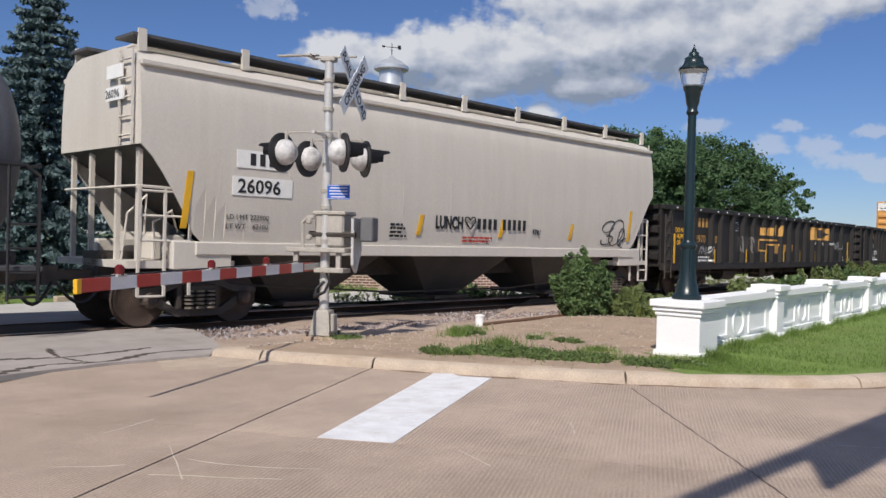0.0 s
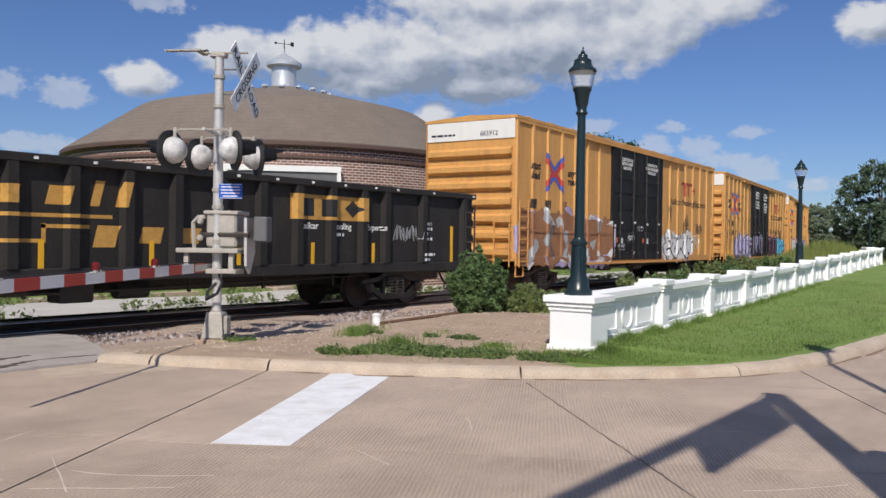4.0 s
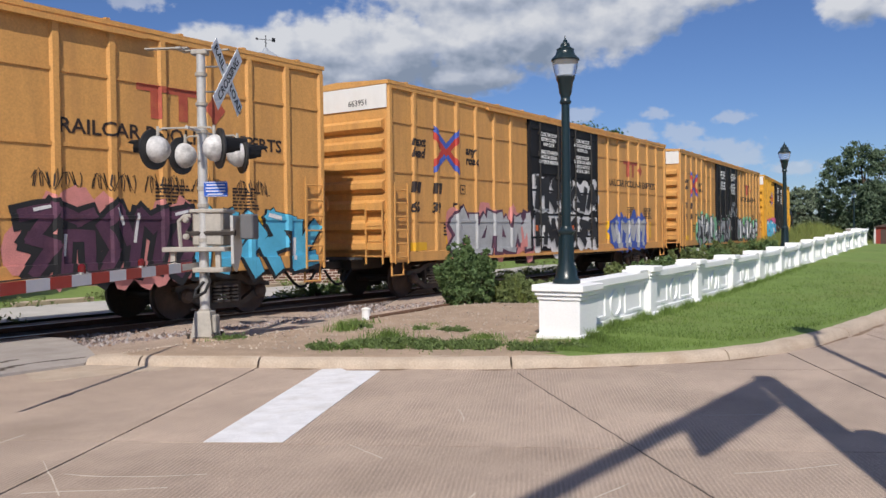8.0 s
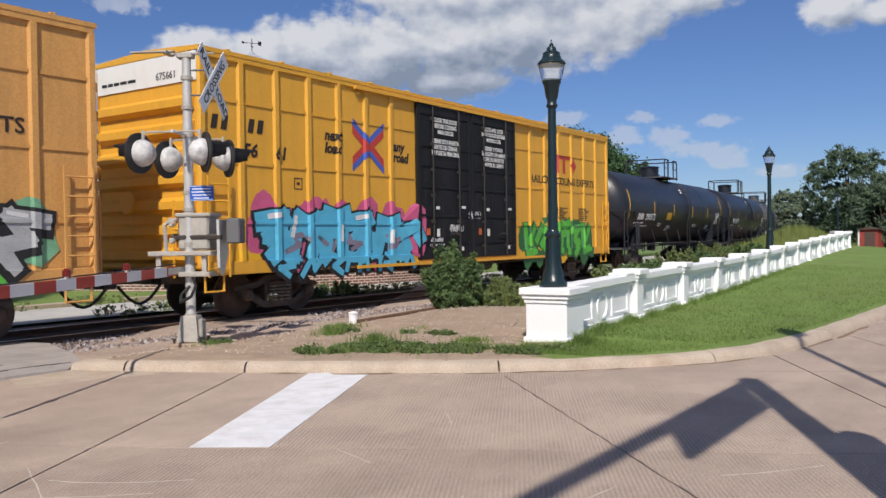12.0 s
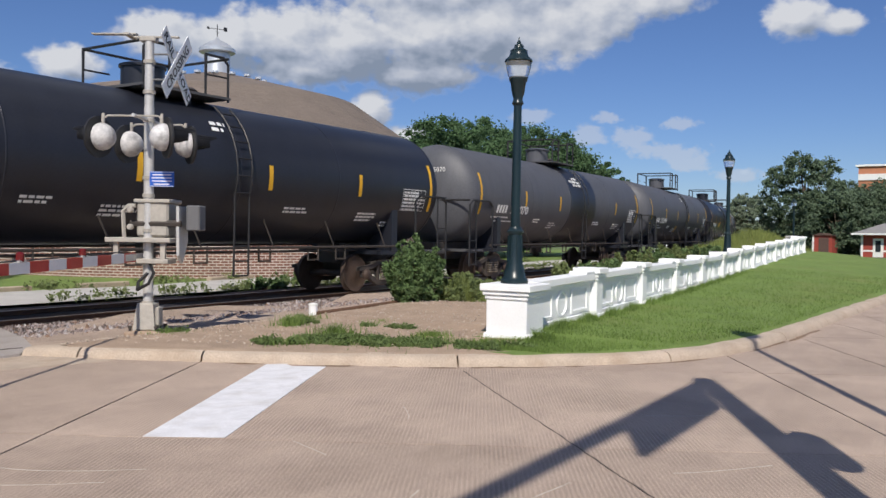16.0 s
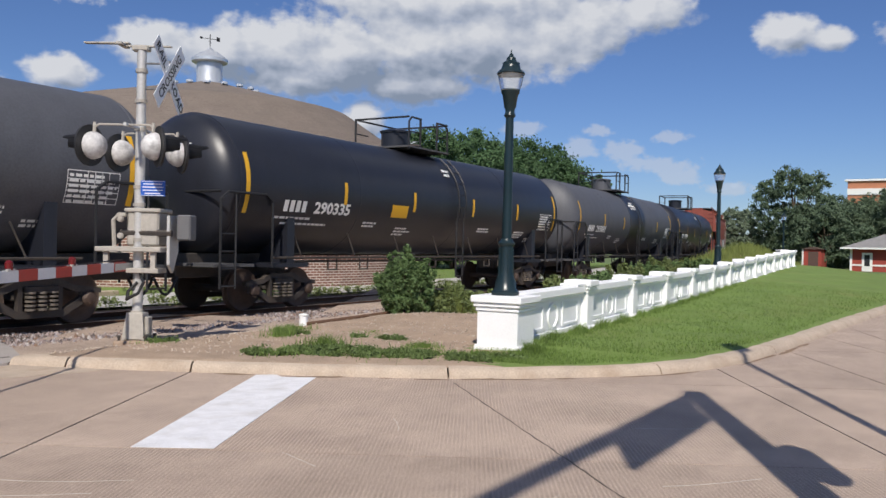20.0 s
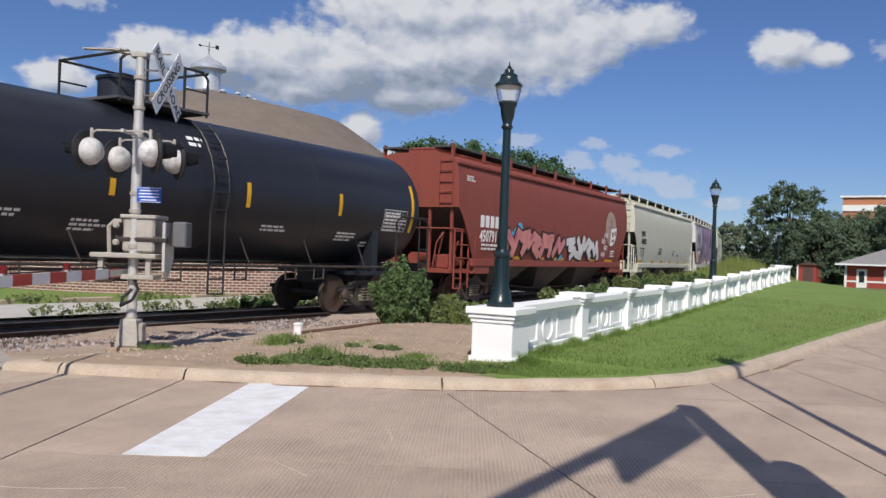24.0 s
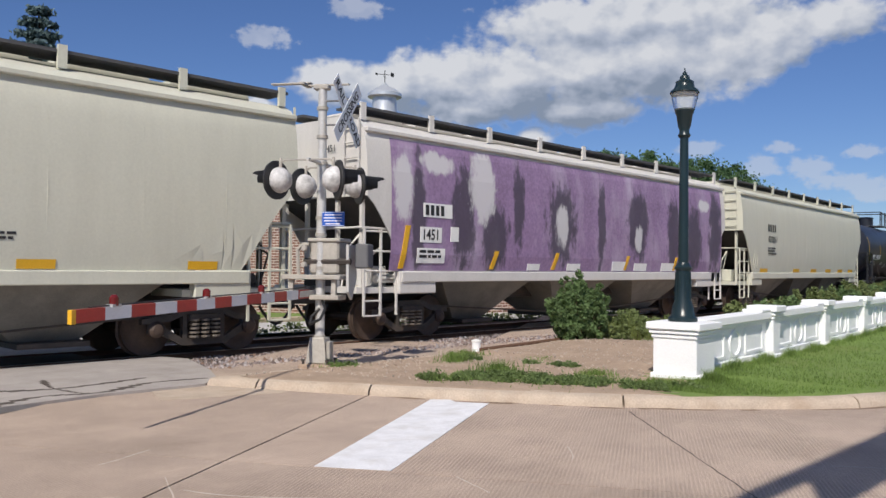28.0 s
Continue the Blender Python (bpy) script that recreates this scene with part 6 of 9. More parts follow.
# tall grass on the rise beyond the wall, with a pale rail fence behind
def far_details():
    rng = np.random.default_rng(31)
    V_, F_ = [], []
    for _ in range(11000):
        x = rng.uniform(40, 66)
        y = fence_y(x) + rng.uniform(0.9, 5.0)
        z = lawn_z(x, y) - 0.1 + 1.2 * math.exp(-((x - 57) / 9) ** 2 - ((y - 12.2) / 1.4) ** 2)
        h, a = rng.uniform(0.3, 0.75), rng.uniform(0, 6.28)
        i = len(V_)
        V_.extend([(x - 0.03 * math.cos(a), y - 0.03 * math.sin(a), z), (x + 0.03 * math.cos(a), y + 0.03 * math.sin(a), z), (x + rng.normal(0, .12), y + rng.normal(0, .12), z + h)])
        F_.append((i, i + 1, i + 2))
    tagged(raw_part("tall_grass", V_, F_, M["tall"]), "tall yellow-green grass on the rise beyond the wall", "grass", kind="stuff")
    for k, (x, y) in enumerate(((70, 20.5), (76, 21.5))):
        fn = thing("rail_fence", "white rail fence far down the line", "fence", pose(x, y, 0.75, 0, 0, 80), group="far fences")
        for z in (0.5, 0.9):
            part("rail", box(B(), -3, 3, -0.04, 0.04, z - 0.08, z + 0.08), M["trim"], fn)
        for xx in (-3, -1, 1, 3):
            part("post", box(B(), xx - 0.07, xx + 0.07, -0.07, 0.07, -1.1, 1.05), M["trim"], fn)


far_details()


# ---------------------------------------------------------------- poles behind the eye, whose shadows lie on the road
def shadow_poles():
    hgt = 7.0
    bx, by = 9.34 - 0.89 * hgt, 2.53 - 0.456 * hgt
    up = thing("utility_pole", "wooden utility pole with cross arm, sign and transformer", "utility pole", pose(bx, by, 0))
    part("pole", rod(B(), (0, 0, -0.5), (0, 0, hgt + 0.1), 0.16, 0.125, n=14), M["wood"], up, smooth=True)
    part("arm", box(B(), -8.0, 0.12, -0.07, 0.07, hgt - 0.1, hgt + 0.06), M["wood"], up)
    part("sign_board", box(B(), -2.48, -0.36, -0.03, 0.03, hgt - 1.1, hgt - 0.02), M["galv"], up)
    part("transformer", lathe(B(), [(0.1, 3.4), (0.14, 3.5), (0.14, 4.3), (0.1, 4.4)], 16, at=(0.28, -0.14, 0)), M["galv"], up, smooth=True)
    hg2 = 8.0
    lp = thing("area_light_pole", "slim metal pole with a round lamp head", "light pole", pose(13.1 - 0.89 * hg2, 3.0 - 0.456 * hg2, 0))
    part("pole", rod(B(), (0, 0, -0.3), (0, 0, hg2), 0.055, 0.045, n=10), M["galv"], lp)
    part("lamp_head", lathe(B(), [(0.06, hg2 - 0.25), (0.2, hg2 - 0.1), (0.22, hg2 + 0.1), (0.08, hg2 + 0.2)], 14), M["galv"], lp)


shadow_poles()


# ---------------------------------------------------------------- train
SIDE = -1.56          # near side of a car in its own space
CARS = []             # (thing, metres along the track at the start)
SPEED = 11.6


def side_pose(x, z, y=SIDE - 0.012):
    """A sheet on the near side: x along the car, letters upright."""
    return pose(x, y, z, 90, 0, 0)


def block_letters(parent, x, z, h, n, material, gap=0.3, width=0.62, y=SIDE - 0.012, name="mark", lean=0.0):
    """Plain bars where an owner's mark stands."""
    w = h * width
    for i in range(n):
        x0 = x + i * (w + gap * w)
        bm = B()
        hexa(bm, [(x0 + dx + lean * dz, y + dy, z + dz) for dz in (0, h) for dx, dy in ((0.06 * w, -0.002), (0.9 * w, -0.002), (0.9 * w, 0.004), (0.06 * w, 0.004))])
        part(name, bm, material, parent)


def bars(parent, x, z, w, h, rows, material, y=SIDE - 0.012, seed=1, name="stencil"):
    """Lines of lettering too small to read."""
    rng = random.Random(seed)
    bm = B()
    for i in range(rows):
        zz = z - i * h * 1.75
        xx = x
        end = x + w * rng.uniform(0.6, 1.0)
        while xx < end:
            ww = rng.uniform(1.2, 4.0) * h
            box(bm, xx, min(xx + ww, end), y - 0.001, y + 0.003, zz, zz + h)
            xx += ww + h * 0.7
    return part(name, bm, material, parent)


def blob(bm, cx, cz, rx, rz, rng, y, n=14, spiky=0.25):
    pts = []
    ph = rng.uniform(0, 6)
    for i in range(n):
        w = 2 * math.pi * i / n
        r = 1 + spiky * math.sin(3 * w + ph) * rng.uniform(0.3, 1) + rng.uniform(-spiky, spiky) * 0.5
        pts.append((cx + rx * r * math.cos(w), cz + rz * r * math.sin(w)))
    v = [bm.verts.new((p[0], y, p[1])) for p in pts]
    bm.faces.new(v[::-1] if False else v)


# loose interlocking strokes, which spell nothing
GLYPHS = (
    (((0.1, 0.0), (0.15, 0.95), (0.6, 0.7)), ((0.5, 0.78), (0.95, 0.95), (0.8, 0.05))),
    (((0.0, 0.85), (0.75, 0.95), (0.3, 0.5), (0.9, 0.4), (0.5, 0.0)),),
    (((0.1, 0.95), (0.25, 0.05), (0.9, 0.15)), ((0.3, 0.5), (0.5, 0.45), (0.85, 0.9))),
    (((0.1, 0.05), (0.45, 0.95), (0.62, 0.3), (0.95, 0.85)),),
    (((0.05, 0.5), (0.4, 0.95), (0.9, 0.7), (0.5, 0.35), (0.9, 0.0)),),
    (((0.15, 0.0), (0.2, 0.6), (0.8, 0.6), (0.85, 0.05)), ((0.1, 0.95), (0.5, 0.85), (0.85, 0.95))),
)


def stroke(bm, pts, w, y, step=0.002):
    """A broad flat brush line; each length lies a little over the last."""
    for i, (p, q) in enumerate(zip(pts, pts[1:])):
        p, q = Vector(p), Vector(q)
        d = (q - p).normalized() * w * 0.42
        nn = Vector((-d.y, d.x)).normalized() * w / 2
        p, q = p - d, q + d
        k = (q - p) * 0.5 + nn * 0.12
        bm.faces.new([bm.verts.new((c.x, y - step * i, c.y)) for c in (p - nn, p + k - nn * 1.1, q - nn * 0.9, q + nn * 0.9, p + k + nn, p + nn * 1.05)])


def piece(parent, x0, x1, z0, z1, fill, outline, back=None, back2=None, n=5, seed=1, skew=0.15, shine=None, bold=0.30, edge=0.10):
    """A spray-painted piece: leaning interlocked strokes with an outline, on a cloud of colour."""
    rng = random.Random(seed)
    if back:
        bm = B()
        for i in range(n * 2):
            cx = x0 + (x1 - x0) * (i + 0.5) / (n * 2)
            blob(bm, cx, rng.uniform(z0 + 0.35 * (z1 - z0), z0 + 0.65 * (z1 - z0)), (x1 - x0) / (n * 2) * 1.1, (z1 - z0) * rng.uniform(0.4, 0.58), rng, SIDE - 0.0175 - 0.0004 * i, 16, 0.2)
        part("spray_cloud", bm, M[back], parent).location.y = -0.1 if x0 > -2.6 and x1 < 2.75 else 0.0
    if back2:
        for i in range(n):
            bm = B()
            blob(bm, rng.uniform(x0, x1), rng.uniform(z0, z1), rng.uniform(.2, .45), rng.uniform(.12, .3), rng, SIDE - 0.026 - 0.0003 * i, 12, 0.3)
            part("spray_cloud", bm, M[back2], parent)
    lw = (x1 - x0) / n
    last = -1
    for i in range(n):
        bo, bf = B(), B()
        kind = rng.choice([k for k in range(len(GLYPHS)) if k != last])
        last = kind
        flip = rng.random() < 0.35
        ply = 0.0007 * (i % 3)
        h = (z1 - z0) * rng.uniform(0.82, 0.98)
        bx, bz = x0 + i * lw, z0 + rng.uniform(0.0, 0.1) * (z1 - z0)
        sk, wide = skew * rng.uniform(0.2, 1.2), min(lw, 0.85 * h) * bold
        m_ = 0.42 * wide

        def wp(u, v):
            u = 1 - u if flip else u
            return bx + m_ * 0.5 + u * (lw - m_ * 0.4) + sk * (v - 0.5) * h, bz + m_ + v * (h - 2 * m_)
        for k, path in enumerate(GLYPHS[kind]):
            pts = [wp(*p) for p in path]
            stroke(bo, [(p[0] - 0.02, p[1] - 0.03) for p in pts], wide + 2 * edge, SIDE - 0.030 - 0.003 * k - ply)
            stroke(bf, pts, wide, SIDE - 0.044 - 0.003 * k - ply)
        lift = -0.1 if x0 > -2.6 and x1 < 2.75 else 0.0
        part("spray_outline", bo, M[outline], parent).location.y = lift
        part("spray_fill", bf, M[fill], parent).location.y = lift
        if shine:
            bs = B()
            pts = [wp(*p) for p in GLYPHS[kind][0][:2]]
            a, c_ = Vector(pts[0]), Vector(pts[1])
            off = Vector((-0.2 * wide, 0.2 * wide))
            stroke(bs, [tuple(a.lerp(c_, 0.45) + off), tuple(a.lerp(c_, 0.95) + off)], wide * 0.28, SIDE - 0.060 - ply)
            part("spray_highlight", bs, M[shine], parent).location.y = lift


def tag_scrawl(parent, x, z, w, h, material, seed, thick=0.03, turns=9, y=SIDE - 0.016):
    """A quick sprayed tag: one wandering stroke."""
    rng = random.Random(seed)
    pts = []
    for i in range(turns * 5):
        t = i / (turns * 5 - 1)
        k = i / 5 * math.pi
        pts.append((x + w * t + 0.07 * w * math.sin(k * 1.7 + seed), z + h * (0.5 + 0.42 * math.sin(k * 2.1 + seed) * rng.uniform(.7, 1))))
    bm = B()
    last = None
    for i, a in enumerate(pts):
        p, q = pts[max(i - 1, 0)], pts[min(i + 1, len(pts) - 1)]
        d = Vector((q[0] - p[0], q[1] - p[1]))
        nn = Vector((-d.y, d.x)).normalized() * thick / 2
        pair = [bm.verts.new((a[0] + s * nn.x, y, a[1] + s * nn.y)) for s in (1, -1)]
        if last:
            bm.faces.new((last[0], last[1], pair[1], pair[0]))
        last = pair
    return part("sprayed_tag", bm, M[material], parent)


def wheelset_truck(car, xc):
    """A two-axle freight truck with side frames, springs and bearing caps."""
    tr = part("truck", box(B(), xc - 0.22, xc + 0.22, -1.0, 1.0, 0.42, 0.72, 0.03), M["steel"], car, "grimy cast-steel freight truck")
    wbm = B()
    lathe(wbm, [(0.10, -0.80), (0.12, -0.79), (0.30, -0.765), (0.40, -0.775), (0.455, -0.80), (0.46, -0.71), (0.485, -0.695), (0.485, -0.67), (0.40, -0.67), (0.30, -0.70), (0.09, -0.66), (0.08, 0.66), (0.30, 0.70), (0.40, 0.67), (0.485, 0.67), (0.485, 0.695), (0.46, 0.71), (0.455, 0.80), (0.40, 0.775), (0.30, 0.765), (0.12, 0.79), (0.10, 0.80)], 24, axis="y")
    wheel = part("wheelset", wbm, M["wheel"], tr, "worn steel wheels on an axle", smooth=True)
    wheel.matrix_basis = pose(xc - 0.89, 0, 0.46)
    like(wheel, pose(xc + 0.89, 0, 0.46))
    for s in (-1, 1):
        y0, y1 = (s * 1.02, s * 1.14) if s > 0 else (s * 1.14, s * 1.02)
        bm = B()
        prism(bm, [(xc - 1.14, 0.55), (xc - 1.14, 0.64), (xc - 0.62, 0.70), (xc - 0.36, 0.82), (xc + 0.36, 0.82), (xc + 0.62, 0.70), (xc + 1.14, 0.64), (xc + 1.14, 0.55), (xc + 0.62, 0.59), (xc + 0.34, 0.70), (xc - 0.34, 0.70), (xc - 0.62, 0.59)], y0, y1)
        prism(bm, [(xc - 1.02, 0.5), (xc - 0.78, 0.52), (xc - 0.40, 0.29), (xc + 0.40, 0.29), (xc + 0.78, 0.52), (xc + 1.02, 0.5), (xc + 0.80, 0.38), (xc + 0.42, 0.17), (xc - 0.42, 0.17), (xc - 0.80, 0.38)], y0 + 0.004, y1 - 0.004)
        for dx in (-0.36, 0.36):
            box(bm, xc + dx - 0.04, xc + dx + 0.04, y0 + 0.008, y1 - 0.008, 0.24, 0.75)
        for dx in (-0.89, 0.89):
            box(bm, xc + dx - 0.13, xc + dx + 0.13, y0 + 0.01, y1 - 0.01, 0.38, 0.6, 0.02)
        part("side_frame", bm, M["steel"], tr)
        bm = B()
        box(bm, xc - 0.3, xc + 0.3, min(s * 1.06, s * 1.2), max(s * 1.06, s * 1.2), 0.60, 0.71, 0.02)
        part("bolster_end", bm, M["steel"], tr)
        yo = s * 1.16
        for dx in (-0.2, 0.0, 0.2):
            bm = B()
            for k in range(5):
                rod(bm, (xc + dx, yo, 0.30 + k * 0.07), (xc + dx, yo, 0.335 + k * 0.07), 0.085, n=10)
            part("spring", bm, M["spring"], tr)
        for dx in (-0.89, 0.89):
            bm = B()
            lathe(bm, [(0.13, s * 1.10), (0.14, s * 1.17), (0.09, s * 1.22), (0.04, s * 1.23)] if s > 0 else [(0.04, s * 1.23), (0.09, s * 1.22), (0.14, s * 1.17), (0.13, s * 1.10)], 12, at=(xc + dx, 0, 0.46), axis="y")
            part("bearing_cap", bm, M["wheel"], tr)
    return tr


def coupler(car, end, reach, z=0.85):
    s = 1 if end > 0 else -1
    bm = B()
    box(bm, min(end, end + s * reach), max(end, end + s * reach), -0.1, 0.1, z - 0.09, z + 0.09, 0.02)
    box(bm, end + s * reach - 0.16, end + s * reach + 0.1, -0.17, 0.17, z - 0.16, z + 0.16, 0.04)
    part("coupler", bm, M["steel"], car, "dark knuckle coupler")
    bm = B()
    pts = [(end + s * reach * k / 8, -0.35, z - 0.1 - 0.35 * math.sin(math.pi * k / 8)) for k in range(9)]
    pipe(bm, pts, 0.03)
    part("air_hose", bm, M["black"], car)


def ladder(car, x, y, z0, z1, w, material, along="x", rungs=6, name="ladder", r=0.018):
    bm = B()
    d = Vector((w / 2, 0, 0)) if along == "x" else Vector((0, w / 2, 0))
    c = Vector((x, y, 0))
    for s in (-1, 1):
        a = c + d * s
        rod(bm, (a.x, a.y, z0), (a.x, a.y, z1), r * 1.3, n=4)
    for i in range(rungs):
        z = z0 + (z1 - z0) * (i + 0.5) / rungs
        p, q = c - d, c + d
        rod(bm, (p.x, p.y, z), (q.x, q.y, z), r, n=5)
    return part(name, bm, material, car)


# ---- boxcar
def boxcar(label, paint="box_orange", seams=True):
    car = thing("boxcar", label, "boxcar", group="freight train")
    m_ = M[paint]
    L, W, Z0, Z1 = 9.35, 1.52, 1.02, 5.1
    bm = B()
    box(bm, -L, L, -W, W, Z0, Z1, 0.03)
    part("body", bm, m_, car)
    bm = B()
    prism(bm, [(-W - 0.06, Z1 - 0.03), (-W - 0.06, Z1 + 0.05), (0, Z1 + 0.14), (W + 0.06, Z1 + 0.05), (W + 0.06, Z1 - 0.03)], -L - 0.04, L + 0.04, "yz")
    roof = part("roof", bm, m_, car)
    for i in range(13):
        bm = B()
        x = -L + 0.7 + i * (2 * L - 1.4) / 12
        prism(bm, [(-W - 0.05, Z1 + 0.055), (0, Z1 + 0.145), (W + 0.05, Z1 + 0.055), (W + 0.05, Z1 + 0.085), (0, Z1 + 0.175), (-W - 0.05, Z1 + 0.085)], x - 0.04, x + 0.04, "yz")
        part("roof_rib", bm, m_, roof)
    for s in (-1, 1):
        bm = B()
        box(bm, -L, L, min(s * W, s * (W + 0.05)), max(s * W, s * (W + 0.05)), Z0 - 0.12, Z0 + 0.13, 0.01)
        part("side_sill", bm, m_, car)
        bm = B()
        box(bm, -L, L, min(s * W, s * (W + 0.05)), max(s * W, s * (W + 0.05)), Z1 - 0.13, Z1 - 0.02, 0.01)
        part("top_chord", bm, m_, car)
        # posts and horizontal seams each side of the door
        d0, d1 = (-2.66, 2.43)
        first = None
        for a, c, n in ((-L + 0.05, d0, 7), (d1, L - 0.05, 7)):
            for i in range(n + 1):
                x = a + (c - a) * i / n
                if i in (0, n) and abs(x) < 3:
                    continue
                w = 0.055 if 0 < i < n else 0.07
                if first is None:
                    bm = B()
                    prism(bm, [(-0.085, 0.0), (0.085, 0.0), (0.05, -0.055), (-0.05, -0.055)], Z0 + 0.1, Z1 - 0.12, "xy")
                    first = part("side_post", bm, m_, car)
                    first.matrix_basis = pose(x, s * W, 0, 0, 0, 0 if s < 0 else 180)
                else:
                    like(first, pose(x, s * W, 0, 0, 0, 0 if s < 0 else 180))
            for z in (1.9, 3.05, 4.22) if seams else ():
                bm = B()
                box(bm, a + 0.5 * (c - a) - (c - a) / 2 + 0.03, c - 0.03, min(s * W, s * (W + 0.022)), max(s * W, s * (W + 0.022)), z - 0.03, z + 0.03)
                part("side_seam", bm, m_, car)
        if s < 0:
            for x0, x1 in ((-2.6, -0.14), (-0.1, 2.37)):
                door = part("door", box(B(), x0, x1, -W - 0.075, -W + 0.02, Z0 - 0.02, Z1 - 0.14, 0.012), M["door_black"], car, "black plug door")
                for z in (1.42, 2.12, 2.85, 3.4, 3.9, 4.72):
                    part("door_rib", box(B(), x0 + 0.03, x1 - 0.03, -W - 0.1, -W - 0.07, z - 0.03, z + 0.03), M["door_black"], door)
                for x in (x0 + 0.04, x1 - 0.12):
                    part("door_stile", box(B(), x, x + 0.08, -W - 0.104, -W - 0.07, Z0, Z1 - 0.16), M["door_black"], door)
                for x in (x0 + 0.3, x0 + 1.1, x1 - 0.42):
                    for z0, z1 in ((1.5, 2.04), (2.2, 2.78), (2.93, 3.33)):
                        part("door_pressing", box(B(), x, x + 0.16, -W - 0.088, -W - 0.07, z0, z1, 0.01), M["door_black"], door)
                for x in (x0 + 0.62, x1 - 0.62):
                    bm = B()
                    rod(bm, (x, -W - 0.125, Z0 + 0.02), (x, -W - 0.125, Z1 - 0.2), 0.022, n=6)
                    for z in np.linspace(Z0 + .3, Z1 - .5, 6):
                        box(bm, x - 0.06, x + 0.06, -W - 0.135, -W - 0.07, z - 0.04, z + 0.04)
                    part("lock_rod", bm, M["door_steel"], door)
                part("lock_handle", pipe(B(), [(x1 - 0.62, -W - 0.14, 1.62), (x1 - 0.9, -W - 0.15, 1.66), (x1 - 1.12, -W - 0.14, 1.62)], 0.018), M["door_steel"], door)
                for k, (xx, zz, w_, h_) in enumerate(((x0 + 0.32, 1.62, 0.15, 0.17), (x0 + 0.78, 1.58, 0.13, 0.2), (x1 - 0.52, 1.2, 0.1, 0.1), (x1 - 0.5, 2.32, 0.2, 0.07), (x0 + 0.75, 2.28, 0.16, 0.08))):
                    part("door_placard", box(B(), xx, xx + w_, -W - 0.106, -W - 0.1, zz, zz + h_), M["placard"] if k == 0 else M["box_white"], door)
            for z in (Z0 - 0.1, Z1 - 0.12):
                part("door_track", box(B(), -5.0, 5.0, -W - 0.12, -W - 0.05, z - 0.04, z + 0.03), m_, car)
    for e in (-1, 1):
        for i in range(7):
            z = Z0 + 0.28 + i * 0.475
            bm = B()
            prism(bm, [(e * L, z - 0.17), (e * (L + 0.13), z - 0.09), (e * (L + 0.13), z + 0.05), (e * L, z + 0.13)], -1.42, 1.42)
            part("end_rib", bm, m_, car)
        part("end_plate", box(B(), min(e * (L + .002), e * (L + 0.03)), max(e * (L + .002), e * (L + 0.03)), -W + 0.02, W - 0.02, Z1 - 0.58, Z1 - 0.04), M["box_white"], car, "white-painted top of the end")
        ladder(car, e * (L - 0.35), -W - 0.1, Z0 - 0.15, Z0 + 1.75, 0.5, m_, "x", 6)
        ladder(car, e * (L + 0.13), -W + 0.35, Z0 - 0.15, Z0 + 1.3, 0.5, m_, "y", 4)
        part("end_platform", box(B(), min(e * L, e * (L + 0.3)), max(e * L, e * (L + 0.3)), -0.7, 0.7, Z0 - 0.05, Z0), M["walk"], car)
        bm = B()
        pipe(bm, [(e * (L - 0.1), -W + 0.02, Z0 - 0.1), (e * (L - 0.1), -W + 0.02, 0.6), (e * (L - 0.55), -W + 0.02, 0.6), (e * (L - 0.55), -W + 0.02, Z0 - 0.1)], 0.02)
        part("sill_step", bm, m_, car)
        coupler(car, e * L, 0.95)
        wheelset_truck(car, e * 7.0)
        bm = B()
        lathe(bm, [(0.2, 0), (0.24, 0.03), (0.2, 0.06)] if e > 0 else [(0.2, -0.06), (0.24, -0.03), (0.2, 0)], 16, at=(e * (L + 0.14), 0.4, 2.3), axis="x")
        part("brake_wheel", bm, m_, car)
    bm = B()
    box(bm, -L, L, -0.35, 0.35, 0.72, Z0 + 0.01)
    for x in (-5.2, -3.9, -2.6, -1.3, 0, 1.3, 2.6, 3.9, 5.2):
        box(bm, x - 0.06, x + 0.06, -W, W, 0.86, Z0 + 0.01)
    part("underframe", bm, M["steel"], car)
    part("air_tank", rod(B(), (1.2, -0.75, 0.75), (2.1, -0.75, 0.75), 0.18, n=10), M["steel"], car)
    part("valve_box", box(B(), -1.6, -1.0, -0.9, -0.5, 0.6, 0.95, 0.02), M["steel"], car)
    part("brake_pipe", pipe(B(), [(-6, -0.9, 0.8), (-1.6, -0.9, 0.72), (1.2, -0.8, 0.75), (6, -0.9, 0.82)], 0.025), M["steel"], car)
    for x in (-6.9, -3.1, 3.3, 5.2, 7.6):
        part("yellow_reflector", box(B(), x - 0.09, x + 0.09, SIDE - 0.012, SIDE + 0.03, 1.3, 1.95), M["yellow_mark"], car)
    return car


def cross_logo(car, x, z, h):
    """Crossed ribbons: red to the sides, blue above and below."""
    for m_, o0, o1 in (("letter_red", -0.19, 0.0), ("letter_blue", 0.0, 0.16)):
        for half in (-1, 1):
            bm = B()
            for up in (-1, 1):
                q = [(0.0, 0.03), (0.58, 0.46)]
                lo = [(half * px * h, up * (pz + o0) * h) for px, pz in q]
                hi = [(half * px * h, up * (pz + o1) * h) for px, pz in q]
                bm.faces.new([bm.verts.new((x + c_[0], SIDE - 0.014 - 0.001 * (up > 0), z + c_[1])) for c_ in (lo[0], lo[1], hi[1], hi[0])])
            part("ribbon_emblem", bm, M[m_], car)


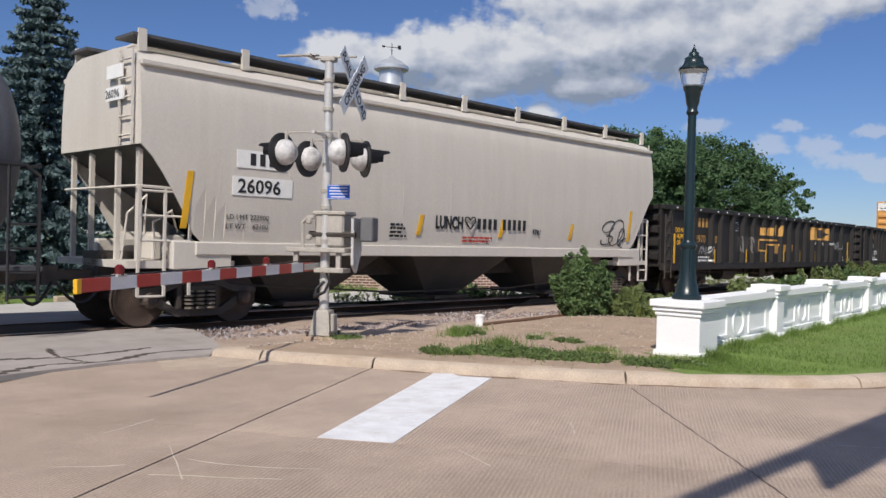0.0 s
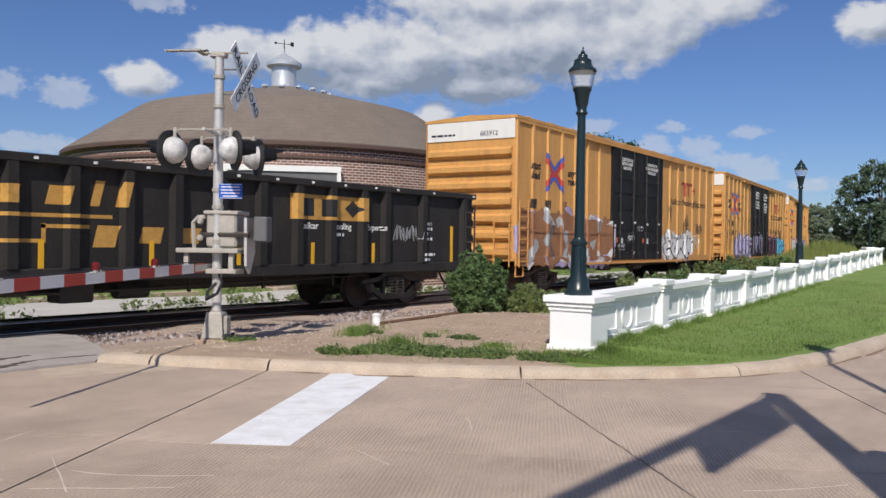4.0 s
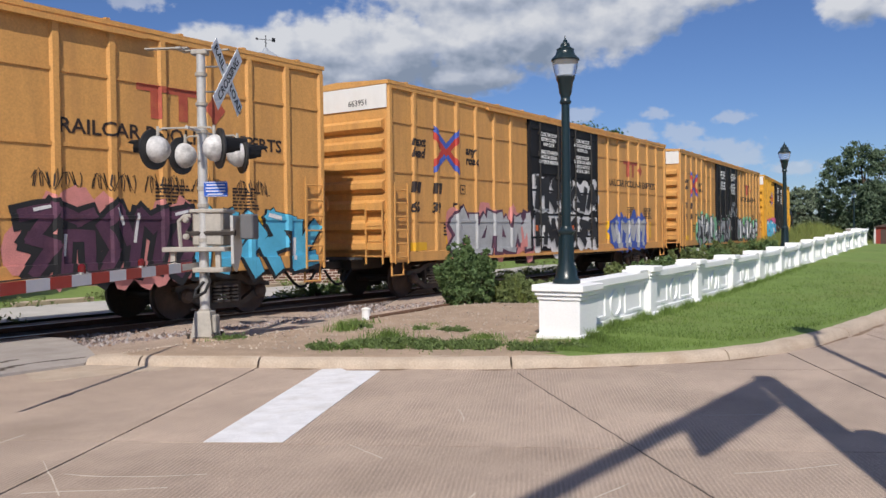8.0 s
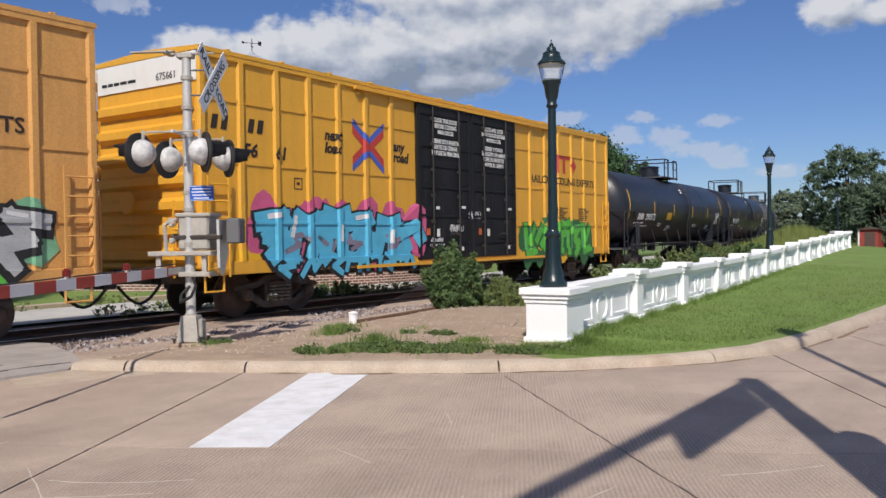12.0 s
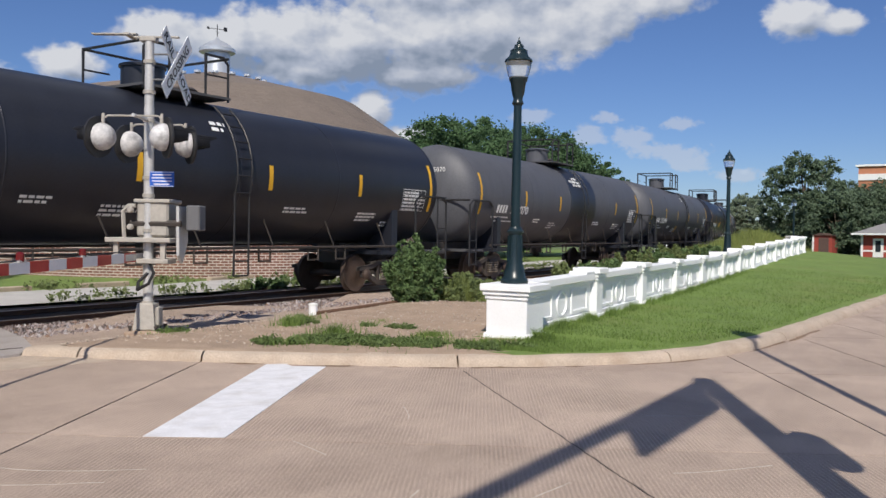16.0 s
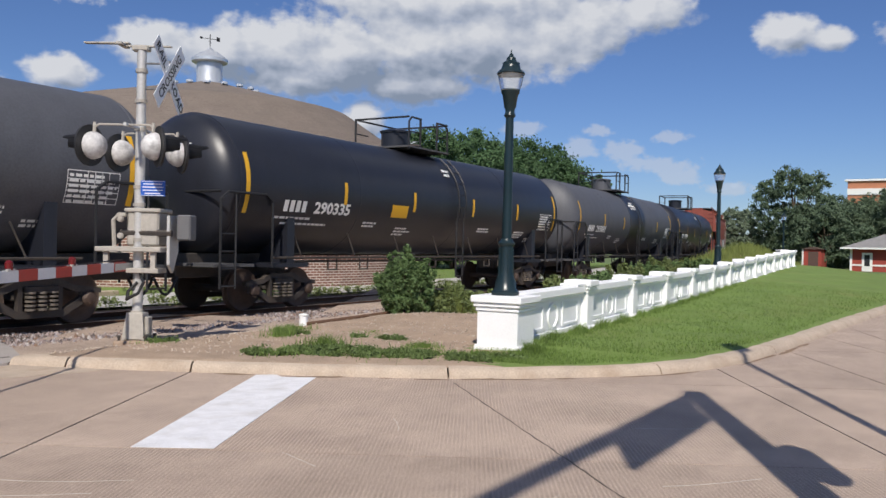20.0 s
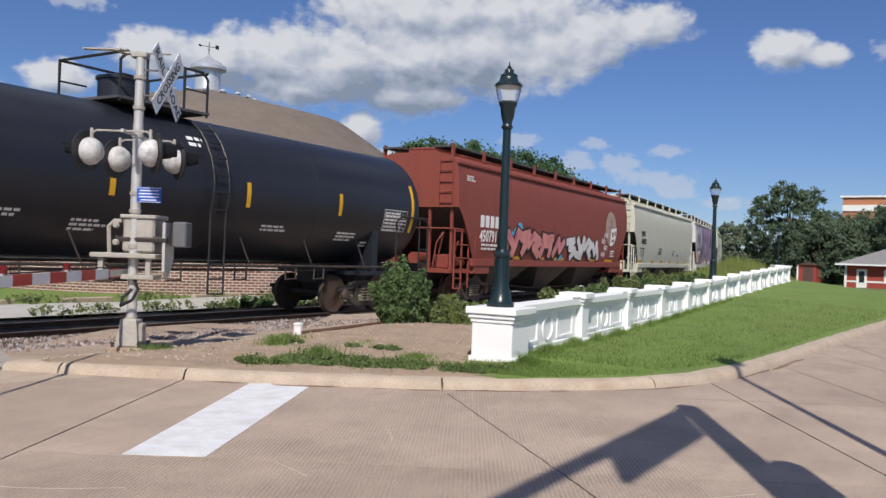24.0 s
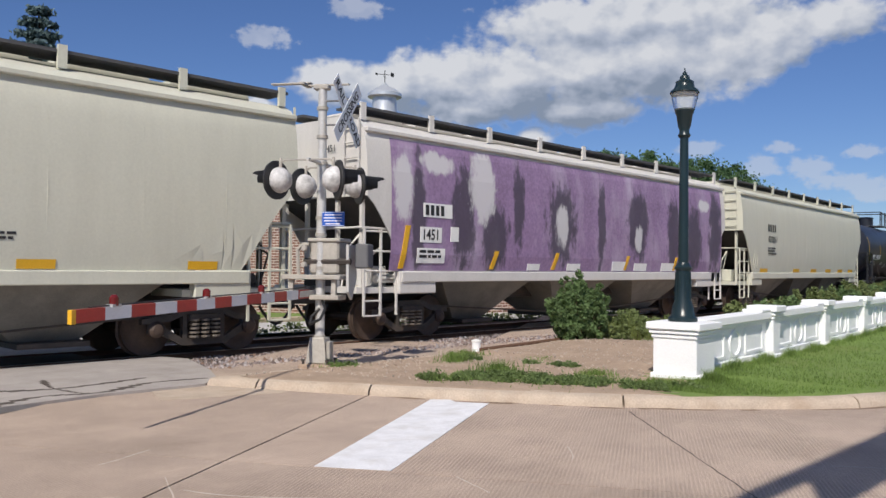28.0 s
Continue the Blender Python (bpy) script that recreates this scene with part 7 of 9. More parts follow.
def slab_logo(car, x, z, h, mat_name="letter_red"):
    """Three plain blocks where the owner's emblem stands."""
    y = SIDE - 0.013
    w = h * 1.05
    for x0, x1, z0, z1 in ((-0.15, 2.15, 0.8, 1.0), (0.3, 0.62, 0.0, 0.8), (1.25, 1.57, 0.0, 0.8)):
        part("emblem_block", box(B(), x + x0 * w, x + x1 * w, y, y + 0.004, z + z0 * h, z + z1 * h), M[mat_name], car)
    x0 = x + 2.55 * w
    bm = B()
    bm.faces.new([bm.verts.new((x0 + dx * w, y, z + dz * h)) for dx, dz in ((0, 0), (0.42, 0.5), (0, 1), (-0.42, 0.5))])
    part("emblem_block", bm, M[mat_name], car)


def door_notice(car, spanish):
    for x, lines in ((-2.0, ["CLOSE THIS DOOR", "BEFORE CLOSING", "MAIN DOOR"]), (-2.0, ["CIERRE ESTA PUERTA", "ANTES DE CERRAR", "LA PUERTA PRINCIPAL"]), (0.45, ["CLOSE AND LOCK", "BOTH DOORS BEFORE", "MOVING CAR"]), (0.45, ["CIERRE Y PONGA", "EL SEGURO EN AMBAS", "PUERTAS ANTES DE", "MOVER EL CARRO"])):
        if lines[0].startswith("CIERRE") and not spanish:
            continue
        top = 4.52 if lines[0].startswith("CLOSE") else 3.98
        for i, l in enumerate(lines):
            words(l, 0.155, M["letter_white"], pose(x + 0.6, SIDE - 0.145, top - 0.15 * i, 90), car, align="CENTER", bold=0.004, width=0.82)


def dress_boxcar(car, number, slogan_case, style, seed, paint):
    """Marks, slogans and spray paint of one boxcar."""
    mx, mz, lx = (-8.5, 2.57, -6.95) if style != "teal" else (-9.1, 3.66, -4.45)
    block_letters(car, mx, mz, 0.27, 2, M["letter_brown"], gap=0.45, lean=0.2)
    block_letters(car, mx + 0.92, mz, 0.27, 2, M["letter_brown"], gap=0.45, lean=0.2)
    for k in range(3):
        words(number[2 * k:2 * k + 2], 0.36, M["letter_brown"], side_pose(mx - 0.02 + (0.9 if style != "teal" else 0.82) * k, mz - 0.47), car, bold=0.011, lean=0.2, width=1.05)
    bm = B()
    for q in ((0, 0.24, 0, 0.02), (0, 0.24, 0.22, 0.24), (0, 0.02, 0.02, 0.22), (0.22, 0.24, 0.02, 0.22), (0.08, 0.16, 0.09, 0.15)):
        box(bm, mx + 2.2 + q[0], mx + 2.2 + q[1], SIDE - 0.01, SIDE + 0.01, 2.6 + q[2], 2.6 + q[3])
    part("mark_frame", bm, M["letter_brown"], car)
    for t, dx, z in (("next", -1.5, 3.72), ("load", -1.5, 3.44), ("any", 0.93, 3.66), ("road", 0.93, 3.4)):
        words(t, 0.32, M["letter_brown"], side_pose(lx + dx, z), car, bold=0.013, lean=0.18)
    cross_logo(car, lx, 3.68, 0.98)
    slab_logo(car, 4.95, 3.62, 0.58, "letter_red" if paint == "box_yellow" else "red_faded")
    t = "Railcar Pooling Experts" if slogan_case else "RAILCAR POOLING EXPERTS"
    words(t, 0.34, M["letter_brown"], side_pose(3.45, 3.24), car, span=4.7, bold=0.006)
    bars(car, 5.2, 2.45, 0.9, 0.036, 7, M["letter_brown"], seed=seed)
    bars(car, 6.9, 2.45, 0.9, 0.036, 7, M["letter_brown"], seed=seed + 1)
    bars(car, -7.1, 1.78, 0.6, 0.05, 4, M["letter_brown"], seed=seed + 2)
    part("data_plate", box(B(), 5.6, 6.2, SIDE - 0.012, SIDE, 1.3, 1.62), M["box_white"], car)
    part("yellow_placard", box(B(), -8.55, -7.85, SIDE - 0.012, SIDE, 1.16, 1.36), M["yellow_mark"], car)
    # end lettering
    words(number, 0.2, M["letter_black"], pose(-9.36 - 0.027, -0.35, 4.62, 90, 0, -90), car)
    bars(car, 0, 0, 1.1, 0.06, 1, M["letter_black"], y=0, seed=seed).matrix_basis = pose(-9.385, 1.35, 4.66, 0, 0, -90)
    door_notice(car, style != "rust")
    yd = SIDE - 0.06
    if style == "rust":
        piece(car, -9.1, -2.6, 0.95, 2.45, "g_silver", "g_white", "g_lilac", None, 6, seed, bold=0.3)
        piece(car, -9.1, -2.6, 0.9, 2.5, "g_rust", "g_rust", None, None, 5, seed + 5, bold=0.62, edge=0.02)
        piece(car, 2.75, 6.2, 0.98, 2.05, "g_white", "g_black", "g_white", None, 5, seed + 1, bold=0.34, edge=0.045)
        tag_scrawl(car, 3.2, 2.3, 0.5, 1.1, "g_black", seed + 8, 0.014, 7)
        tag_scrawl(car, 5.3, 2.25, 0.5, 0.7, "g_black", seed + 9, 0.014, 7)
        tag_scrawl(car, 5.6, 1.2, 1.6, 1.0, "letter_white", seed)
    if style == "lilac":
        piece(car, -6.85, -2.7, 0.9, 2.15, "g_lilac", "g_plum", "g_silver", "g_white", 5, seed, shine="g_white", bold=0.36, edge=0.07)
        piece(car, -2.35, 0.7, 1.1, 2.2, "g_lilac", "g_dark", None, None, 4, seed + 1, shine="g_white", edge=0.06)
        piece(car, 2.75, 6.0, 0.85, 2.2, "g_plum", "g_black", "g_salmon", None, 5, seed + 2, shine="g_white")
        piece(car, 6.05, 9.1, 0.72, 2.05, "g_cyan", "g_black", None, None, 4, seed + 3, shine="g_white", bold=0.4, edge=0.05)
        for k in range(5):
            tag_scrawl(car, 3.0 + k * 1.0, 2.28, 0.8, 0.42, "g_black", seed + k, 0.016)
    if style == "grey":
        piece(car, -6.8, -2.5, 0.95, 2.2, "g_silver", "g_plum", "g_salmon", None, 5, seed, bold=0.42, edge=0.09)
        piece(car, -2.3, 2.3, 2.2, 3.25, "g_black", "g_silver", "g_white", None, 5, seed + 1, skew=0.1, bold=0.36, edge=0.025)
        piece(car, -2.3, 2.3, 1.05, 2.15, "g_black", "g_silver", "g_white", None, 6, seed + 2, skew=-0.1, bold=0.36, edge=0.025)
        piece(car, 3.6, 6.9, 0.85, 2.1, "g_silver", "g_blue", "g_blue", None, 4, seed + 3, shine="g_white")
    if style == "silver":
        piece(car, -6.4, -2.5, 0.8, 2.35, "g_silver", "g_black", "g_mint", None, 5, seed, shine="g_white")
        piece(car, -2.3, 0.4, 1.05, 2.2, "g_silver", "g_dark", "g_mint", None, 3, seed + 4)
        for k in range(5):
            tag_scrawl(car, 0.25 + 0.4 * k, 2.2 + 0.25 * (k % 3), 0.7, 0.5, "g_silver", seed + k, 0.03, y=SIDE - 0.135)
        piece(car, 2.7, 8.4, 0.98, 2.2, "g_silver", "g_black", "g_mint", "g_green", 7, seed + 2, shine="g_white")
    if style == "teal":
        piece(car, -8.0, -2.5, 1.0, 2.3, "g_cyan", "g_black", "g_pink", "g_pink", 6, seed, shine="g_white", bold=0.42, edge=0.07)
        piece(car, -7.5, -2.7, 0.74, 1.3, "g_cyan", "g_black", None, None, 7, seed + 3, edge=0.05)
        piece(car, -7.2, -3.0, 1.25, 1.75, "g_mauve", "g_black", None, None, 5, seed + 6, edge=0.03, skew=0.4)
        piece(car, 2.9, 7.8, 0.8, 2.1, "g_green", "g_forest", "g_forest", "yellow_mark", 6, seed + 1, shine="g_mint", bold=0.3, edge=0.06)
    for k in range(3):
        tag_scrawl(car, -2.1 + k * 0.9, 1.3 + 0.35 * k, 0.6, 0.3, "letter_white", seed * 3 + k, 0.02, y=SIDE - 0.14)


# ---- gondola
GON_STAKES = [-9.7, -8.0, -6.62, -5.85] + [-4.85 + 0.97 * k for k in range(11)] + [5.85, 6.62, 8.0, 9.7]


def gondola(label, number):
    car = thing("gondola", label, "gondola car", group="freight train")
    m_ = M["gon_black"]
    L, W, Z0, Z1 = 10.15, 1.42, 0.95, 2.72
    for s in (-1, 1):
        part("side_sheet", box(B(), -L, L, min(s * W, s * (W - 0.04)), max(s * W, s * (W - 0.04)), Z0, Z1), m_, car)
        part("top_chord", box(B(), -L - 0.02, L + 0.02, min(s * (W - 0.05), s * (W + 0.13)), max(s * (W - 0.05), s * (W + 0.13)), Z1 - 0.05, Z1 + 0.09, 0.015), m_, car)
        part("bottom_chord", box(B(), -L, L, min(s * (W - 0.05), s * (W + 0.1)), max(s * (W - 0.05), s * (W + 0.1)), Z0 - 0.12, Z0 + 0.1, 0.015), m_, car)
        first = None
        for x in GON_STAKES:
            if first is None:
                bm = B()
                prism(bm, [(-0.13, 0.0), (0.13, 0.0), (0.08, -0.13), (-0.08, -0.13)], Z0 + 0.1, Z1 - 0.05, "xy")
                first = part("side_stake", bm, m_, car)
                first.matrix_basis = pose(x, s * W, 0, 0, 0, 0 if s < 0 else 180)
            else:
                like(first, pose(x, s * W, 0, 0, 0, 0 if s < 0 else 180))
            if s < 0:
                part("chord_plate", box(B(), x + 0.3, x + 0.37, -W - 0.137, -W - 0.128, Z1 + 0.0, Z1 + 0.045), M["letter_white"], car)
    for e in (-1, 1):
        part("end_sheet", box(B(), min(e * L, e * (L - 0.05)), max(e * L, e * (L - 0.05)), -W + 0.042, W - 0.042, Z0, Z1), m_, car)
        part("end_cap", box(B(), min(e * (L - 0.06), e * (L + 0.14)), max(e * (L - 0.06), e * (L + 0.14)), -W + 0.06, W - 0.06, Z1 - 0.06, Z1 + 0.085, 0.015), m_, car)
        for z in (1.25, 1.65, 2.05, 2.4):
            bm = B()
            prism(bm, [(e * L, z - 0.13), (e * (L + 0.14), z - 0.07), (e * (L + 0.14), z + 0.07), (e * L, z + 0.13)], -W + 0.05, W - 0.05)
            part("end_rib", bm, m_, car)
        ladder(car, e * (L - 0.25), -W - 0.12, Z0 - 0.35, Z1 - 0.2, 0.42, M["steel"], "x", 5)
        coupler(car, e * L, 0.75)
        wheelset_truck(car, e * 7.35)
        part("yellow_reflector", box(B(), e * 9.25 - 0.05, e * 9.25 + 0.05, -1.432, -1.41, 1.05, 1.95), M["yellow_mark"], car)
    part("floor_plate", box(B(), -L + .05, L - .05, -W + 0.045, W - 0.045, Z0 - 0.02, Z0 + 0.06), M["steel"], car)
    bm = B()
    box(bm, -L, L, -0.3, 0.3, 0.55, Z0 - 0.02)
    part("underframe", bm, M["steel"], car)
    part("air_tank", rod(B(), (-4.6, -0.85, 0.66), (-3.5, -0.85, 0.66), 0.24, n=12), M["steel"], car)
    part("valve_box", box(B(), -0.9, -0.3, -1.0, -0.55, 0.45, 0.85, 0.03), M["steel"], car)
    part("brake_cylinder", rod(B(), (0.2, -0.8, 0.62), (0.8, -0.8, 0.62), 0.15, n=10), M["steel"], car)
    for x in (-5.6, -2.4, -1.5, 1.6, 3.4, 5.4):
        part("pipe_hanger", box(B(), x, x + 0.05, -0.98, -0.92, 0.55, 0.86), M["steel"], car)
    part("brake_pipe", pipe(B(), [(-6.5, -0.95, 0.75), (-0.9, -0.95, 0.62), (6.5, -0.95, 0.75)], 0.025), M["steel"], car)
    y = SIDE - 0.002
    for x in (-6.2, -3.4, -1.45, 0.5, 2.4, 4.35, 6.25):
        part("yellow_reflector", box(B(), x - 0.045, x + 0.045, -1.432, -1.41, 1.02, 1.5), M["yellow_mark"], car)
    block_letters(car, -7.83, 2.2, 0.3, 4, M["letter_gold"], gap=0.5, y=y)
    words(number[:4], 0.36, M["letter_gold"] if number.endswith("50") else M["letter_white"], side_pose(-7.75, 1.7, y), car, width=1.1)
    words(number[4:], 0.36, M["letter_gold"] if number.endswith("50") else M["letter_white"], side_pose(-6.42, 1.7, y), car, width=1.1)
    # owner's name as leaning plain blocks, in two rows
    ex = -2.15
    for k, (x, z, w, h) in enumerate(((0.0, 2.05, 0.3, 0.28), (0.75, 2.05, 0.34, 0.3), (1.5, 2.05, 0.16, 0.42), (1.95, 2.05, 0.16, 0.42), (1.55, 1.38, 0.4, 0.36), (2.4, 1.45, 0.42, 0.28), (3.2, 1.45, 0.42, 0.28))):
        x += ex
        bm = hexa(B(), [(x, y - .003, z), (x + w, y - .003, z), (x + w, y + .003, z), (x, y + .003, z), (x + h * .25, y - .003, z + h), (x + w + h * .25, y - .003, z + h), (x + w + h * .25, y + .003, z + h), (x + h * .25, y + .003, z + h)])
        part("emblem_block", bm, M["letter_gold"], car)
    bm = B()
    for q in ((-0.1, 1.85, 1.9, 1.91), (-0.1, 1.45, -0.03, 1.9), (-0.1, 1.45, 0.75, 1.51), (0.7, 1.45, 0.77, 1.75), (0.7, 1.68, 1.5, 1.74)):
        box(bm, ex + q[0], ex + q[2], y - .003, y + .003, q[1], q[3])
    part("emblem_outline", bm, M["letter_gold"], car)
    bm = B()
    bm.faces.new([bm.verts.new(q) for q in ((3.7, y - 0.002, 1.98), (6.1, y - 0.002, 1.98), (6.1, y - 0.002, 2.5), (3.7, y - 0.002, 2.5))])
    part("emblem_panel", bm, M["letter_gold"], car, "gold panel with dark blocks")
    for x in (3.95, 4.6):
        part("emblem_block", box(B(), x, x + 0.42, y - 0.006, y, 2.05, 2.42), M["letter_black"], car)
    bm = B()
    bm.faces.new([bm.verts.new((5.55 + dx, y - 0.006, 2.24 + dz)) for dx, dz in ((0, -0.19), (0.25, 0), (0, 0.19), (-0.25, 0))])
    part("emblem_block", bm, M["letter_black"], car)
    for t, x in (("Railcar", 3.98), ("Pooling", 4.95), ("Experts", 6.0)):
        words(t, 0.19, M["letter_white"], side_pose(x, 1.79, y), car, bold=0.003)
    bars(car, 5.0, 1.64, 0.4, 0.07, 1, M["letter_white"], y=y, seed=3)
    bars(car, -7.5, 1.2, 1.1, 0.06, 2, M["letter_white"], y=y, seed=4)
    bars(car, 8.1, 1.95, 0.35, 0.07, 4, M["letter_white"], y=y, seed=5)
    bars(car, 8.0, 1.2, 0.6, 0.07, 2, M["letter_white"], y=y, seed=6)
    part("mark_frame", box(B(), -4.5, -4.24, -1.428, -1.41, 2.15, 2.45), M["letter_white"], car)
    part("mark_frame", box(B(), -4.475, -4.265, -1.433, -1.41, 2.175, 2.425), M["letter_black"], car)
    tag_scrawl(car, -7.4, 1.25, 1.2, 0.4, "g_silver", 3, 0.025, y=y)
    tag_scrawl(car, 7.0, 1.5, 0.9, 0.5, "g_silver", 5, 0.025, y=y)
    if number.endswith("50"):
        for i, t in enumerate(("DO NOT", "HUMP", "OR")):
            words(t, 0.2, M["yellow_mark"], side_pose(-9.2 + 0.1 * (i > 0), 2.0 - 0.19 * i, y), car, bold=0.006)
        for k in range(4):
            tag_scrawl(car, -4.3 + k * 0.5, 1.25, 0.55, 0.9, "scrawl", 7 + k, 0.02, 5, y=y)
    return car


# ---- covered hopper
def hopper(label, paint, wedge=2.95, run=1.1, L=8.2):
    car = thing("covered_hopper", label, "hopper car", group="freight train")
    m_ = M[paint]
    ZB, ZE = 1.42, 4.28

    def side(z):
        return float(np.interp(z, [1.3, 1.8, 2.6, 3.5, 4.0, 4.28, 4.42, 4.52, 4.6], [1.44, 1.52, 1.545, 1.53, 1.48, 1.42, 1.3, 1.1, 0.75]))

    deep = 2.7

    def zbot(x):
        a = L - abs(x)
        return ZB if a > deep else wedge - (wedge - ZB) * (a / deep) ** 1.1

    def zskin(x):
        a = L - abs(x)
        return ZB if a > run else wedge - (wedge - ZB) * (a / run) ** 1.25
    xs = [-L + deep * k / 9 for k in range(9)] + list(np.linspace(-L + deep, L - deep, 11)) + [L - deep * k / 9 for k in range(8, -1, -1)]
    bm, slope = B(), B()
    rings = []
    for x in xs:
        zb = zbot(x)
        zs = list(np.linspace(zb, ZE, 7)) + [4.42, 4.52, 4.6]
        ring = [(-side(z), z) for z in zs] + [(side(z), z) for z in zs[::-1]]
        rings.append([(x, y, z) for y, z in ring])
    n = len(rings[0])
    for a, c in zip(rings, rings[1:]):
        for i in range(n):
            j = (i + 1) % n
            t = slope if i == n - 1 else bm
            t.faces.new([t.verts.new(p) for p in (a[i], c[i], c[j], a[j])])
    for ring in (rings[0], rings[-1]):
        bm.faces.new([bm.verts.new(p) for p in ring])
    bmesh.ops.remove_doubles(bm, verts=bm.verts, dist=1e-4)
    bmesh.ops.recalc_face_normals(bm, faces=bm.faces)
    part("body", bm, m_, car, smooth=True)
    # shade below the overhanging end is painted in with a dark sheet
    part("slope_sheet", slope, M["hop_under"], car, "sloping end sheet, coloured dark for shade")
    for e in (-1, 1):
        for s in (-1, 1):
            bm = B()
            st = [L - deep * k / 14 for k in range(15)]
            for a, c in zip(st, st[1:]):
                z0, z1, t0, t1 = zskin(a), zskin(c), zbot(a) + 0.02, zbot(c) + 0.02
                if t0 - z0 < 0.01 and t1 - z1 < 0.01:
                    continue
                q = [(e * a, z0), (e * c, z1), (e * c, (z1 + t1) / 2), (e * c, t1), (e * a, t0), (e * a, (z0 + t0) / 2)]
                o = [bm.verts.new((x, s * (side(z) + 0.001), z)) for x, z in q]
                i_ = [bm.verts.new((x, s * (side(z) - 0.03), z)) for x, z in q]
                bm.faces.new(o)
                bm.faces.new(i_[::-1])
                bm.faces.new((o[0], i_[0], i_[1], o[1]))
            bmesh.ops.remove_doubles(bm, verts=bm.verts, dist=1e-4)
            part("end_skirt", bm, m_, car)
    # side sheet seams
    for k in range(1, 11):
        x = -L + 2 * L * k / 11
        bm = B()
        zz = np.linspace(max(zskin(x), ZB) + 0.02, ZE, 6)
        for a, c in zip(zz, zz[1:]):
            hexa(bm, [(x - 0.012, -side(a) - 0.002, a), (x + 0.012, -side(a) - 0.002, a), (x + 0.012, -side(a) + 0.02, a), (x - 0.012, -side(a) + 0.02, a), (x - 0.012, -side(c) - 0.002, c), (x + 0.012, -side(c) - 0.002, c), (x + 0.012, -side(c) + 0.02, c), (x - 0.012, -side(c) + 0.02, c)])
        part("sheet_seam", bm, m_, car)
    for s in (-1, 1):
        part("side_sill", box(B(), -L + 1.0, L - 1.0, min(s * 1.42, s * 1.53), max(s * 1.42, s * 1.53), ZB - 0.2, ZB + 0.02, 0.015), m_, car)
        part("eave_rail", box(B(), -L, L, min(s * 1.38, s * 1.5), max(s * 1.38, s * 1.5), ZE - 0.05, ZE + 0.05, 0.02), m_, car)
        # end bolster plates over the trucks
        for e in (-1, 1):
            part("bolster_plate", box(B(), min(e * 6.15, e * 7.25), max(e * 6.15, e * 7.25), min(s * 1.3, s * 1.5), max(s * 1.3, s * 1.5), 0.98, 1.45, 0.02), m_, car)
    for s in (-1, 1):
        walk_ = part("roof_walk", box(B(), -L, L, min(s * 0.55, s * 1.2), max(s * 0.55, s * 1.2), 4.74, 4.79), M["walk"], car, "dark steel roof grating")
        for k in range(9):
            x = -L + 0.15 + k * (2 * L - 0.3) / 8
            part("walk_bracket", box(B(), x - 0.07, x + 0.07, min(s * 1.17, s * 1.23), max(s * 1.17, s * 1.23), 4.5, 4.86), m_, walk_)
    bm = B()
    box(bm, -L + 0.4, L - 0.4, -0.5, 0.5, 4.6, 4.72)
    for k in range(8):
        x = -L + 1.2 + k * 2.0
        box(bm, x - 0.8, x + 0.8, -0.48, 0.48, 4.72, 4.80, 0.03)
    part("hatch_cover", bm, m_, car)
    # chutes
    for xc in (-4.1, 0.0, 4.1):
        bm = B()
        hexa(bm, [(xc - 0.5, -0.6, 0.32), (xc + 0.5, -0.6, 0.32), (xc + 0.5, 0.6, 0.32), (xc - 0.5, 0.6, 0.32), (xc - 1.85, -1.42, ZB), (xc + 1.85, -1.42, ZB), (xc + 1.85, 1.42, ZB), (xc - 1.85, 1.42, ZB)])
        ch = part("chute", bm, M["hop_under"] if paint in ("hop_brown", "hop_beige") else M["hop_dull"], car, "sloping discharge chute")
        part("chute_gate", box(B(), xc - 0.55, xc + 0.55, -0.95, 0.95, 0.24, 0.33, 0.01), M["steel"], ch)
    part("centre_sill", box(B(), -L - .1, L + .1, -0.3, 0.3, 0.78, 1.25), M["steel"], car)
    for e in (-1, 1):
        # open end with platform, cage and ladders
        part("end_platform", box(B(), min(e * 6.0, e * (L + 0.1)), max(e * 6.0, e * (L + 0.1)), -1.35, 1.35, 1.0, 1.12), m_, car)
        for yy in (-1.25, -0.5, 0.5, 1.25):
            bm = B()
            rod(bm, (e * (L - 0.12), yy, 1.1), (e * (L - 0.12), yy, wedge + 0.05), 0.055, n=4)
            part("end_post", bm, m_, car)
        bm = B()
        for z in (1.45, 1.85, 2.25):
            rod(bm, (e * (L - 0.05), -1.38, z), (e * (L - 0.95), -1.42, z), 0.022, n=5)
        for dx in (0.05, 0.5, 0.95):
            rod(bm, (e * (L - dx), -1.4, 0.55), (e * (L - dx), -1.4, 2.3), 0.03, n=4)
        for z in (0.55, 0.85):
            rod(bm, (e * (L - 0.05), -1.4, z), (e * (L - 0.5), -1.4, z), 0.022, n=5)
        rod(bm, (e * (L - 0.95), -1.42, 2.3), (e * (L - 0.02), -1.36, 2.32), 0.025, n=5)
        rod(bm, (e * (L - 0.02), -1.36, 2.32), (e * (L - 0.02), 1.36, 2.32), 0.025, n=5)
        part("end_cage", bm, m_, car)
        ladder(car, e * (L + 0.06), -1.1, wedge, 4.5, 0.45, m_, "y", 5)
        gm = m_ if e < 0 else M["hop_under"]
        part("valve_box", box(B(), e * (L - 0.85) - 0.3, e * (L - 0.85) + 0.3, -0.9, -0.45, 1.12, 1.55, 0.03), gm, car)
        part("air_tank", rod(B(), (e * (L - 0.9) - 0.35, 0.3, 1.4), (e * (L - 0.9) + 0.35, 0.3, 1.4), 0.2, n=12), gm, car)
